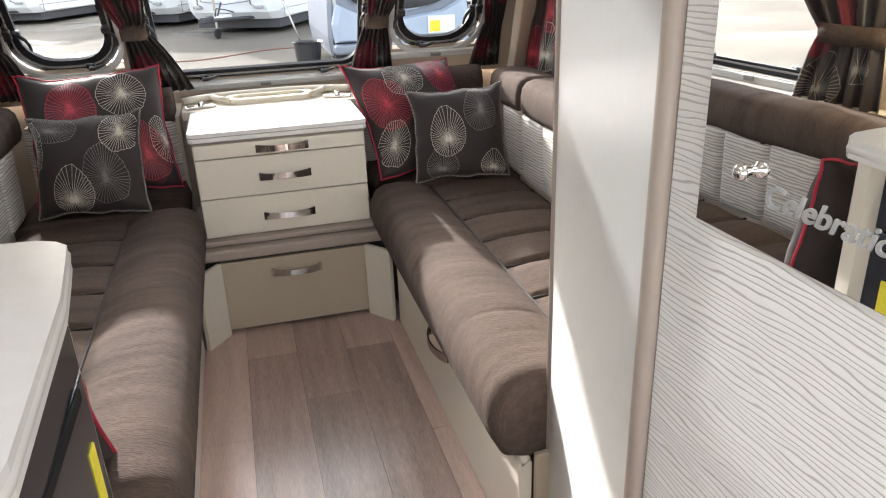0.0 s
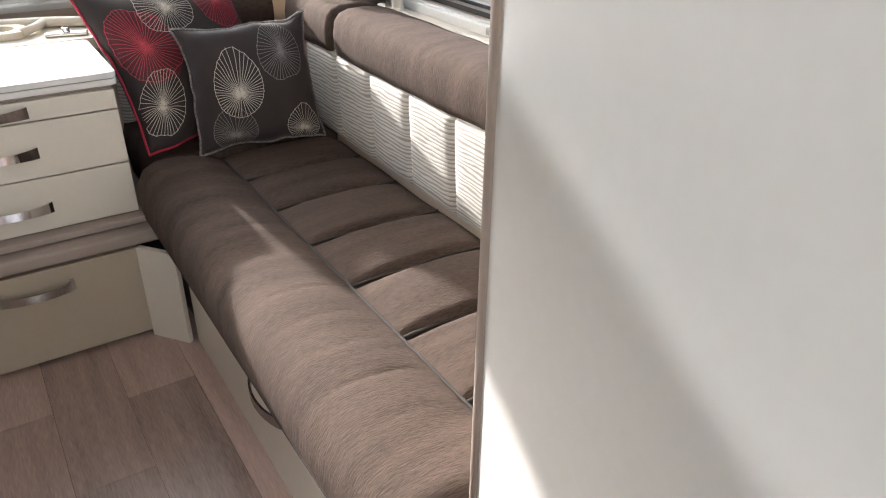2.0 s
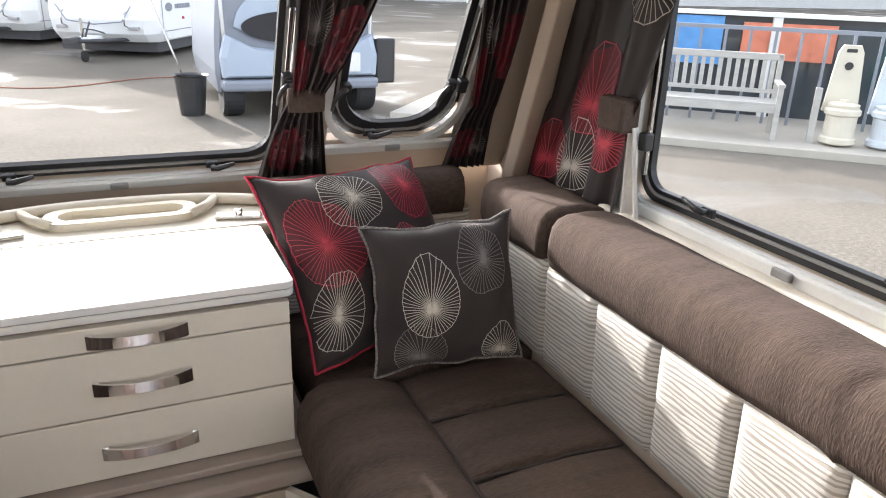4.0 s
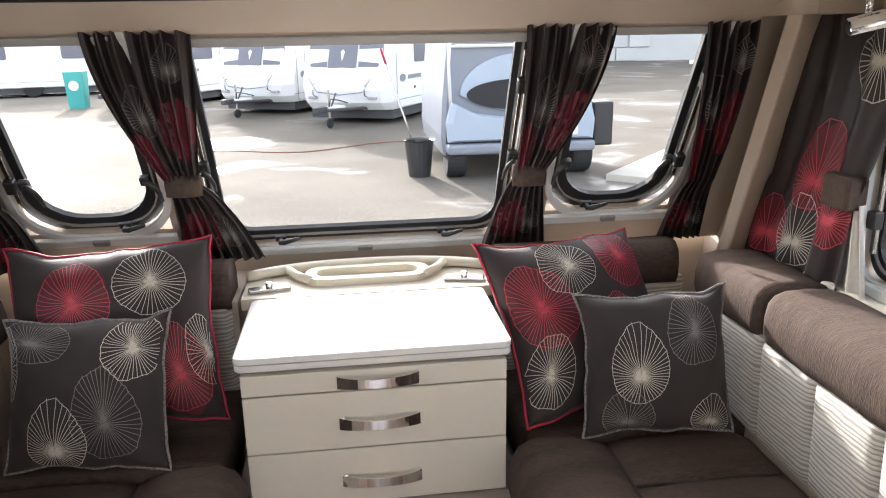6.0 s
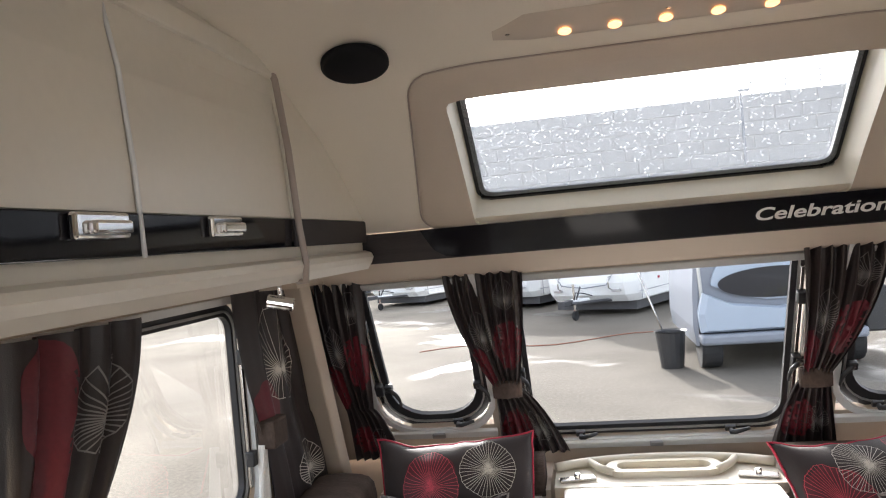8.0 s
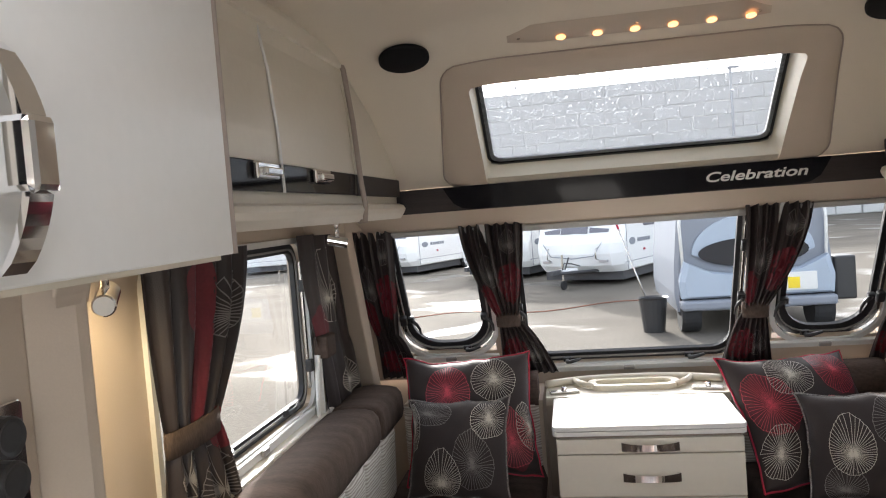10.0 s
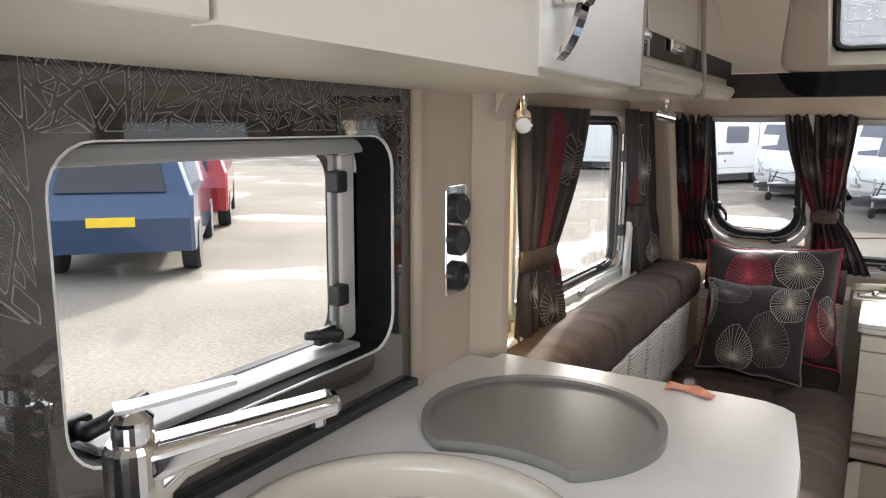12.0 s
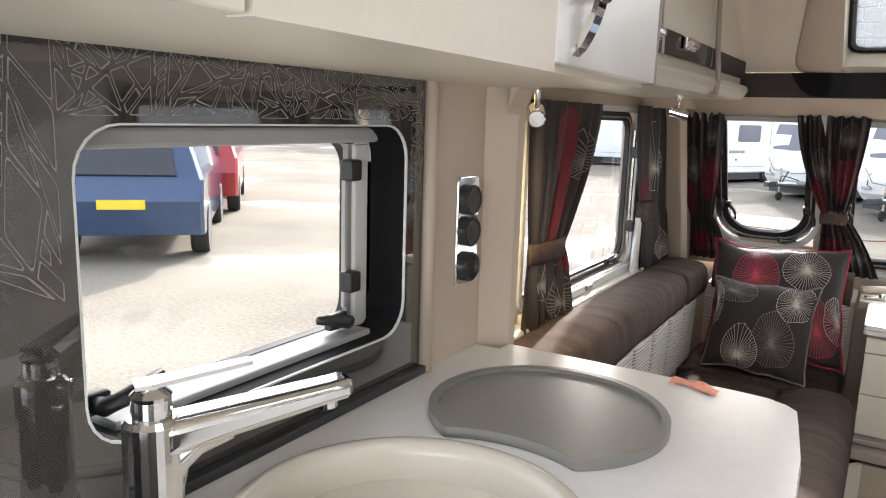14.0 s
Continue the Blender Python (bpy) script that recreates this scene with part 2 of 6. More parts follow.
def lathe(profile, n=24, m=None):
    """A profile of (r, z) turned round z."""
    bm = bmesh.new()
    rows = [[bm.verts.new((r * math.cos(2 * math.pi * k / n), r * math.sin(2 * math.pi * k / n), z)) for k in range(n)] for r, z in profile]
    for r0, r1 in zip(rows, rows[1:]):
        for k in range(n):
            bm.faces.new((r0[k], r0[(k + 1) % n], r1[(k + 1) % n], r1[k]))
    bm.faces.new(rows[0][::-1]), bm.faces.new(rows[-1])
    if m is not None:
        bm.transform(m)
    return bm


def axes(o, u, v):
    """A frame at o with local x along u, local y towards v, local z their cross product."""
    u = Vector(u).normalized()
    v = (Vector(v) - u * Vector(v).dot(u)).normalized()
    w = u.cross(v)
    return Matrix(((u.x, v.x, w.x, o[0]), (u.y, v.y, w.y, o[1]), (u.z, v.z, w.z, o[2]), (0, 0, 0, 1)))


def board(u0, u1, v0, v1, depth, openings, m):
    """A wall in the u-v plane with rectangular openings, thick along w, as one mesh."""
    us = sorted({u0, u1, *[c for o in openings for c in o[:2] if u0 < c < u1]})
    vs = sorted({v0, v1, *[c for o in openings for c in o[2:] if v0 < c < v1]})
    bm = bmesh.new()
    inside = lambda u, v: any(o[0] < u < o[1] and o[2] < v < o[3] for o in openings)
    solid = [[not inside((a + b) / 2, (c + d) / 2) for c, d in zip(vs, vs[1:])] for a, b in zip(us, us[1:])]
    vert = {}

    def at(i, j, w):
        if (i, j, w) not in vert:
            vert[i, j, w] = bm.verts.new((us[i], vs[j], w * depth))
        return vert[i, j, w]
    for i in range(len(us) - 1):
        for j in range(len(vs) - 1):
            if not solid[i][j]:
                continue
            bm.faces.new((at(i, j, 0), at(i, j + 1, 0), at(i + 1, j + 1, 0), at(i + 1, j, 0)))
            bm.faces.new((at(i, j, 1), at(i + 1, j, 1), at(i + 1, j + 1, 1), at(i, j + 1, 1)))
            for di, dj, (a, b) in ((-1, 0, ((0, 0), (0, 1))), (1, 0, ((1, 0), (1, 1))), (0, -1, ((0, 0), (1, 0))), (0, 1, ((0, 1), (1, 1)))):
                ii, jj = i + di, j + dj
                if not (0 <= ii < len(us) - 1 and 0 <= jj < len(vs) - 1 and solid[ii][jj]):
                    bm.faces.new((at(i + a[0], j + a[1], 0), at(i + b[0], j + b[1], 0), at(i + b[0], j + b[1], 1), at(i + a[0], j + a[1], 1)))
    bm.transform(m)
    return bm

M_WATER = bpy.data.materials.new("rain_drop")
M_WATER.use_nodes = True
nt = M_WATER.node_tree
lit, see = nt.nodes.new("ShaderNodeBsdfTranslucent"), nt.nodes.new("ShaderNodeBsdfTransparent")
dropmix = nt.nodes.new("ShaderNodeMixShader")
lit.inputs[0].default_value, see.inputs[0].default_value, dropmix.inputs[0].default_value = (0.8, 0.81, 0.82, 1), (0.95, 0.96, 0.97, 1), 0.55
nt.links.new(lit.outputs[0], dropmix.inputs[1]), nt.links.new(see.outputs[0], dropmix.inputs[2])
nt.links.new(dropmix.outputs[0], nt.nodes["Material Output"].inputs[0])

# ---- the caravan's shell ----
LEAN_F = math.atan(0.55)                       # lean of the front wall


def front_frame(x, y, z, turn=0):
    """A frame on the leaning front wall: local x right, local y up the slope, local z inward."""
    return pose(x, y, z, 90 + math.degrees(LEAN_F), 0, 0) if not turn else Matrix.Translation((x, y, z)) @ pose(0, 0, 0, 0, 0, turn) @ pose(0, 0, 0, 90 + math.degrees(LEAN_F), 0, 0)


structure("floor", box(-1.08, 1.08, -3.4, 0.8, -0.05, -0.003), M_SUBFLOOR, "vinyl floor of narrow brown oak planks", "floor")
WL = (-0.96, -0.03, 0.835, 1.375)              # side windows: y from, to, z from, to
WK = (-2.300, -1.766, 1.010, 1.330)              # kitchen window in the lining
side = lambda x: axes((x, 0, 0), (0, 1, 0), (0, 0, 1))
structure("wall_left", board(-3.4, 0.75, -0.05, 2.0, -0.05, [WL, (-2.52, -1.46, 0.93, 1.40)], side(-1.09)), M_BEIGE, "beige wallboard wall with two windows", "wall")
structure("wall_right", board(-3.4, 0.75, -0.05, 2.0, 0.05, [WL], side(1.09)), M_BEIGE, "beige wallboard wall with a wide window", "wall")
structure("wall_back", board(-1.14, 1.14, -0.05, 2.0, 0.05, [(-0.76, 0.76, 0.89, 1.31)], axes((0, -3.40, 0), (1, 0, 0), (0, 0, 1))), M_WHITE, "white laminate rear wall with a window", "wall")

# front wall, leaning, in a middle and two side fields
FC = front_frame(0, 0.700, 0.755)
structure("wall_front_middle", board(-0.50, 0.50, -0.02, 0.86, -0.03, [(-0.435, 0.435, 0.03, 0.80)], FC), M_BEIGE, "beige front wall round the middle window", "wall")
FS = {}
for s, word in ((-1, "left"), (1, "right")):
    FS[s] = front_frame(0.735 * s, 0.565, 0.855)
    structure("wall_front_" + word, board(-0.245, 0.36, -0.12, 0.80, -0.03, [(-0.215, 0.155, 0.02, 0.72)], FS[s]) if s > 0 else
              board(-0.36, 0.245, -0.12, 0.80, -0.03, [(-0.155, 0.215, 0.02, 0.72)], FS[s]), M_BEIGE, "beige front wall round a corner window", "wall")
structure("wall_front_low", box(-1.1, 1.1, 0.70, 0.74, -0.05, 0.76), M_BEIGE, "plain beige wall below the front windows", "wall")


def ceiling_z(x, y):
    """The height of the moulded ceiling: flat, then falling to the front in a long curve, with coved sides."""
    keys = ((-3.5, 1.95), (-1.0, 1.95), (-0.7, 1.942), (-0.5, 1.92), (-0.32, 1.862), (-0.15, 1.755), (0.0, 1.630), (0.118, 1.525), (0.2, 1.44))
    for (y0, z0), (y1, z1) in zip(keys, keys[1:]):
        if y <= y1:
            z = z0 + (z1 - z0) * (y - y0) / (y1 - y0)
            break
    c = min(1.0, max(0.0, (abs(x) - 0.35) / 0.42))
    return z - 0.045 * c * c * (3 - 2 * c) * min(1.0, max(0.0, (0.10 - y) / 0.5))


bm = bmesh.new()
NX, NY = 48, 90
HOLE = (-0.47, 0.47, -0.262, 0.100)
# unseen roof opening, added to hold the fill lamp
ROOFLIGHT = (-0.51, -0.03, -2.44, -1.96)
xs = [-1.09 + 2.18 * i / NX for i in range(NX + 1)]
for c in (*HOLE[:2], *ROOFLIGHT[:2]):
    xs[min(range(NX + 1), key=lambda i: abs(xs[i] - c))] = c
ys = [-3.42 + 2.42 * i / 10 for i in range(10)] + [-1.0 + 1.118 * i / 40 for i in range(41)]
for c in (*HOLE[2:], *ROOFLIGHT[2:]):
    ys[min(range(len(ys)), key=lambda i: abs(ys[i] - c))] = c
gv = [[bm.verts.new((x, y, ceiling_z(x, y))) for y in ys] for x in xs]
for i in range(NX):
    for j in range(len(ys) - 1):
        cx, cy = (xs[i] + xs[i + 1]) / 2, (ys[j] + ys[j + 1]) / 2
        if not any(h[0] < cx < h[1] and h[2] < cy < h[3] for h in (HOLE, ROOFLIGHT)):
            bm.faces.new((gv[i][j], gv[i + 1][j], gv[i + 1][j + 1], gv[i][j + 1]))
structure("ceiling", bm, M_CEIL, "cream moulded ceiling curving down to the front", "ceiling", smooth=True)
structure("roof", board(-1.14, 1.14, -3.45, -0.45, 0.03, [ROOFLIGHT], Matrix.Translation((0, 0, 1.955))), M_WHITE, "white roof sheet over the ceiling", "roof")

# ---- skylight ----
skylight = thing("skylight", "sloping roof window with wet glass and a tan moulded surround", "roof window")


def ring_on_ceiling(o, i, drop0, drop1):
    bm = bmesh.new()
    n = len(o)
    ro = [bm.verts.new((x, y, ceiling_z(x, y) - drop0)) for x, y in o]
    rm = [bm.verts.new((x * 0.98, y, ceiling_z(x * 0.98, y) - drop1)) for x, y in o]
    mids = [((a[0] + b[0]) / 2, (a[1] + b[1]) / 2) for a, b in zip(o, i)]
    rc = [bm.verts.new((x, y, ceiling_z(x, y) - drop1)) for x, y in mids]
    ri = [bm.verts.new((x, y, ceiling_z(x, y) - drop1)) for x, y in i]
    for a, b in ((ro, rm), (rm, rc), (rc, ri)):
        for k in range(n):
            bm.faces.new((a[k], a[(k + 1) % n], b[(k + 1) % n], b[k]))
    return bm


def dense(pts, step=0.03):
    out = []
    for a, b in zip(pts, pts[1:] + pts[:1]):
        k = max(1, int(math.dist(a, b) / step))
        out += [(a[0] + (b[0] - a[0]) * i / k, a[1] + (b[1] - a[1]) * i / k) for i in range(k)]
    return out


def matched(n, w, h, r, cx, cy):
    """n points evenly round a rounded rectangle, starting on its right side, by angle."""
    fine = dense(rounded(w, h, r, 8), 0.004)
    out = []
    for k in range(n):
        a = 2 * math.pi * k / n - math.pi
        out.append(min(fine, key=lambda p: abs(math.remainder(math.atan2(p[1] / h, p[0] / w) - a, 2 * math.pi))))
    return [(x + cx, y + cy) for x, y in out]


SUR_O = [(x * (0.865 + 0.135 * (y + 0.3075) / 0.425), y) for x, y in matched(160, 1.22, 0.425, 0.05, 0, -0.095)]
SUR_I = matched(160, 0.925, 0.345, 0.02, 0, -0.060)
part("surround", ring_on_ceiling(SUR_O, SUR_I, 0.001, 0.012), M_SURROUND, skylight, "tan moulded surround", smooth=True)
# thin taupe tube drawn for the shadow line, no groove is cut
part("groove", tube([(x * 1.002, y, ceiling_z(x, y) - 0.003) for x, y in SUR_O + SUR_O[:1]], 0.0022, 6), M_TAUPE, skylight, "fine taupe line painting the shadow of a groove")
LOW, HIGH = (0.185, 1.600), (-0.115, 1.868)     # y and z of the pane's lower and upper edge
PANE = axes((0, LOW[0], LOW[1]), (1, 0, 0), (0, HIGH[0] - LOW[0], HIGH[1] - LOW[1]))
PL = math.dist(LOW, HIGH)
bm = bmesh.new()
glass_rim = matched(160, 0.92, PL, 0.03, 0, PL / 2)
ri = [bm.verts.new((x, y, ceiling_z(x, y) - 0.012)) for x, y in SUR_I]
rg = [bm.verts.new(PANE @ Vector((x, PL - y, 0))) for x, y in glass_rim]
for k in range(160):
    bm.faces.new((ri[k], ri[(k + 1) % 160], rg[(k + 1) % 160], rg[k]))
part("reveal", bm, M_REVEAL, skylight, "pale cream reveal", smooth=True)
part("gasket", ring(matched(160, 0.925, PL + 0.005, 0.03, 0, PL / 2), matched(160, 0.89, PL - 0.03, 0.03, 0, PL / 2), 0.012, PANE @ Matrix.Translation((0, 0, -0.004))), M_BLACK, skylight, "black rubber gasket")
part("bead", ring(matched(160, 0.90, PL - 0.02, 0.03, 0, PL / 2), matched(160, 0.875, PL - 0.045, 0.03, 0, PL / 2), 0.012, PANE @ Matrix.Translation((0, 0, 0.0))), M_ALU, skylight, "white inner bead")
pane = part("pane", box(-0.45, 0.45, 0.0, PL, 0.0, 0.004, m=PANE @ Matrix.Translation((0, 0, 0.012))), M_WETGLASS, skylight, "wet glass pane")
rng = random.Random(5)
seed_drop = bmesh.new()
bmesh.ops.create_icosphere(seed_drop, subdivisions=1, radius=1)
ico_v, ico_f = [v.co.copy() for v in seed_drop.verts], [[v.index for v in f.verts] for f in seed_drop.faces]
seed_drop.free()
drops = bmesh.new()
for k in range(7000):
    u, v = rng.uniform(-0.43, 0.43), PL * (0.06 + 0.92 * rng.random() ** 0.75)
    if rng.random() > 1.0 - 0.6 * (0.5 + u):
        continue
    r = 0.0009 + 0.0022 * rng.random() ** 3
    m = PANE @ Matrix.Translation((u, v, 0.0105)) @ pose(0, 0, 0, 0, 0, rng.uniform(-25, 25)) @ Matrix.Diagonal((r * rng.uniform(1, 1.9), r, 0.5 * r, 1))
    row = [drops.verts.new(m @ c) for c in ico_v]
    for f in ico_f:
        drops.faces.new([row[i] for i in f])
tagged(part("water_drops", drops, M_WATER, skylight, "rain drops on the glass", smooth=True), kind="stuff")
part("blind_housing", merge(merge(box(-0.455, -0.012, PL - 0.045, PL + 0.02, -0.03, -0.012, 0.004, m=PANE), box(0.100, 0.455, PL - 0.045, PL + 0.02, -0.03, -0.012, 0.004, m=PANE)), box(-0.014, 0.102, PL - 0.012, PL + 0.02, -0.029, -0.013, m=PANE)), M_SURROUND, skylight, "tan roller blind housing with a notch")
for k in range(12):
    part("bristle", box(-0.006 + 0.0088 * k, -0.002 + 0.0088 * k, PL - 0.026 + 0.004 * math.sin(5 * k), PL - 0.010, -0.024, -0.022, m=PANE), M_WHITE, skylight)

# ---- band over the front windows ----
BAND_Y = 0.105
band = thing("front_band", "dark ash fascia board with a gloss black lettered panel", "fascia")
part("fascia", box(-0.86, 0.86, BAND_Y, BAND_Y + 0.02, 1.440, 1.522, 0.003), M_DARKWOOD, band)
prof = [(-0.615, 1.5215), (-0.600, 1.495), (-0.580, 1.465), (-0.550, 1.4475), (-0.520, 1.4435), (0.520, 1.4435), (0.550, 1.4475), (0.580, 1.465), (0.600, 1.495), (0.615, 1.5215)]
part("gloss_panel", prism(prof, 0.006, axes((0, BAND_Y - 0.0005, 0), (1, 0, 0), (0, 0, 1))), M_GLOSSBLACK, band, "gloss black panel with silver lettering")
M_LETTER = mat("silver_letters", (0.75, 0.74, 0.72), 0.35, var=0.03)


def lettering(name, text, size, m, material, parent, shear=0.0, width=None, bold=0.0):
    cu = bpy.data.curves.new(name, "FONT")
    cu.body, cu.size, cu.extrude, cu.shear, cu.offset = text, size, 0.0006, shear, bold
    tmp = new(name, cu)
    bpy.context.view_layer.update()
    me = bpy.data.meshes.new_from_object(tmp.evaluated_get(bpy.context.evaluated_depsgraph_get()))
    bpy.data.objects.remove(tmp)
    if width:
        w = max(v.co.x for v in me.vertices)
        me.transform(Matrix.Diagonal((width / w, 1, 1, 1)))
    me.transform(m)
    me.materials.clear()
    me.materials.append(material)
    ob = new(name, me)
    ob.parent = parent
    return ob


lettering("lettering", "Celebration", 0.043, axes((0.232, BAND_Y - 0.0075, 1.470), (1, 0, 0), (0, 0, 1)), M_LETTER, band, 0.25, 0.312, 0.0008)
structure("front_soffit", sheet(lambda a, b: (-0.95 + 1.9 * a, 0.118 + 0.27 * b, 1.440 - 0.062 * min(1, b * 1.7)), 1, 8), M_BEIGE, "beige soffit between fascia and curtains", "soffit", smooth=True)
structure("front_soffit_ends", merge(box(-1.09, -0.945, 0.02, 0.42, 1.395, 1.43), box(0.945, 1.09, 0.02, 0.42, 1.395, 1.43)), M_BEIGE, "beige soffit ends", "soffit")
structure("front_closing", board(-1.1, 1.1, 0, 0.20, 0.02, [], axes((0, 0.36, 1.385), (1, 0, 0), (0, -0.155, 0.19))), M_BEIGE, "hidden board closing the front above the windows", "wall")


# ---- windows ----
def lever(parent, m, flip=1):
    """A black window catch: a base, a pivot and a bent lever."""
    h = part("catch", box(-0.016, 0.016, -0.010, 0.010, 0, 0.012, 0.003, m=m), M_BLACKPLASTIC, parent, "black catch")
    bm = tube([(0, 0, 0.010), (0, 0.002, 0.026), (0.012 * flip, 0.006, 0.031), (0.034 * flip, 0.012, 0.030), (0.056 * flip, 0.016, 0.026)], [0.008, 0.009, 0.008, 0.0065, 0.005], 8, flat=0.8)
    bm.transform(m)
    part("lever", bm, M_BLACKPLASTIC, h, smooth=True)


def hook(parent, m, flip=1):
    """A black swan-necked window handle on a pivot, hanging down."""
    h = part("catch", box(-0.013, 0.013, -0.013, 0.013, 0, 0.020, 0.004, m=m), M_BLACKPLASTIC, parent, "black handle pivot")
    bm = tube([(0, 0, 0.016), (0.012 * flip, 0.001, 0.026), (0.025 * flip, -0.012, 0.028), (0.031 * flip, -0.032, 0.026), (0.032 * flip, -0.062, 0.022)], [0.008, 0.008, 0.007, 0.006, 0.0045], 8)
    bm.transform(m)
    part("lever", bm, M_BLACKPLASTIC, h, smooth=True)


def window(name, label, m, w, h, r, rail=True, rubber=0.03):
    """A framed caravan window; local x right, y up, z inward, origin in the middle of the sill."""
    ob = thing(name, label, "window")
    tagged(ob, kind="structure")
    c = m @ Matrix.Translation((0, h / 2, 0))
    part("frame", ring(rounded(w + 0.036, h + 0.036, r + 0.012), rounded(w, h, r), 0.014, c @ Matrix.Translation((0, 0, -0.004))), M_ALU, ob, "pale window frame")
    part("gasket", ring(rounded(w, h, r), rounded(w - 2 * rubber, h - 2 * rubber, max(0.02, r - 0.012)), 0.016, c @ Matrix.Translation((0, 0, -0.034))), M_BLACK, ob, "black rubber gasket")
    part("inner_bead", ring(rounded(w - 0.03, h - 0.03, r), rounded(w - 0.042, h - 0.042, max(0.02, r - 0.01)), 0.008, c @ Matrix.Translation((0, 0, -0.020))), M_GREYRAIL, ob, "grey bead")
    p = part("pane", prism(rounded(w - 0.03, h - 0.03, max(0.02, r - 0.005)), 0.004, c @ Matrix.Translation((0, 0, -0.032))), M_GLASS, ob, "clear acrylic pane")
    p.visible_shadow = False
    if rail:
        part("blind_rail", box(-w / 2 - 0.01, w / 2 + 0.01, -0.030, -0.004, 0.004, 0.022, 0.004, m=m), M_ALU, ob, "pale blind rail")
        part("rail_latch", box(-0.022, 0.022, -0.022, -0.004, 0.02, 0.032, 0.004, m=m), M_GREYRAIL, ob, "grey latch")
    return ob


w1 = window("window_1", "middle front window with black gasket, catches and stays", FC @ Matrix.Translation((0, 0.03, 0)), 0.86, 0.765, 0.085, rubber=0.038)
for x in (-0.245, 0.235):
    lever(w1, FC @ Matrix.Translation((x, 0.055, 0)))
FRONT = {}
for s, nm in ((-1, "window_2"), (1, "window_3")):
    FRONT[s] = window(nm, "front corner window with a rounded lower corner and black gasket", FS[s] @ Matrix.Translation((-0.03 * s, 0.015, 0)), 0.37, 0.70, 0.125, rubber=0.042)
    lever(FRONT[s], FS[s] @ Matrix.Translation((-0.10 * s, 0.045, 0)))
for s, nm in ((-1, "window_4"), (1, "window_5")):
    mm = axes((1.088 * s, (WL[0] + WL[1]) / 2, WL[2]), (0, -s, 0), (0, 0, 1))
    ob = window(nm, "wide side window with pale frame, catches and blind rail", mm, WL[1] - WL[0], WL[3] - WL[2], 0.06)
    for y in (-0.279, -0.736):
        lever(ob, mm @ Matrix.Translation((s * (WL[0] + WL[1]) / 2 - s * y, 0.035, 0)), -s)
    part("stay", box(-s * 0.425 - 0.007, -s * 0.425 + 0.007, 0.06, 0.48, 0.004, 0.012, 0.002, m=mm), M_STEEL, ob, "steel stay")
    for v in (0.135, 0.40):
        part("knuckle", box(-s * 0.425 - 0.013, -s * 0.425 + 0.013, v - 0.02, v + 0.02, 0.002, 0.026, 0.004, m=mm), M_BLACKPLASTIC, ob)
for u in (-0.415, 0.415):
    part("stay", box(u - 0.006, u + 0.006, 0.20, 0.66, 0.004, 0.012, 0.002, m=FC), M_STEEL, w1, "steel stay")
    for v in (0.33, 0.56):
        part("knuckle", box(u - 0.013, u + 0.013, v - 0.02, v + 0.02, 0.002, 0.026, 0.004, m=FC), M_BLACKPLASTIC, w1)
for s in (-1, 1):
    for u, a, b in ((0.135 * s, 0.14, 0.56),):
        part("stay", box(u - 0.006, u + 0.006, a, b, 0.004, 0.012, 0.002, m=FS[s]), M_STEEL, FRONT[s], "steel stay")
        for v in (0.20, 0.45):
            part("knuckle", box(u - 0.013, u + 0.013, v - 0.02, v + 0.02, 0.002, 0.026, 0.004, m=FS[s]), M_BLACKPLASTIC, FRONT[s])
    hook(FRONT[s], FS[s] @ Matrix.Translation((-0.185 * s, 0.20, 0)), -s)
    hook(FRONT[s], FS[s] @ Matrix.Translation((0.105 * s, 0.20, 0)), -s)
    hook(w1, FC @ Matrix.Translation((-0.425 * s, 0.33, 0.012)), s)
    part("top_rail", box(-0.165 - 0.03 * s, 0.165 - 0.03 * s, 0.572, 0.592, -0.012, -0.001, 0.003, m=FS[s]), M_PALEGREY, FRONT[s], "pale blind rail under the soffit")
part("top_rail", box(-0.43, 0.43, 0.688, 0.712, 0.008, 0.024, 0.003, m=FC), M_PALEGREY, w1, "pale blind rail under the soffit")

# leaning corner posts, side sills
for s in (-1, 1):
    structure("corner_post", prism([(-0.045, 0.0), (0.045, 0.0), (0.045, 0.70), (-0.045, 0.70)], 0.04, Matrix.Translation((1.0 * s, 0.40, 0.78)) @ pose(0, 0, 0, 90 + 20, 0, 0) @ pose(0, 0, 0, 0, 25 * s, 0), 0.006), M_BEIGE, "beige leaning corner post", "post")
    structure("side_sill", box(*sorted((1.035 * s, 1.089 * s)), -1.40, 0.10, 0.775, 0.806, 0.008), M_CREAM, "cream sill under the side window", "sill")


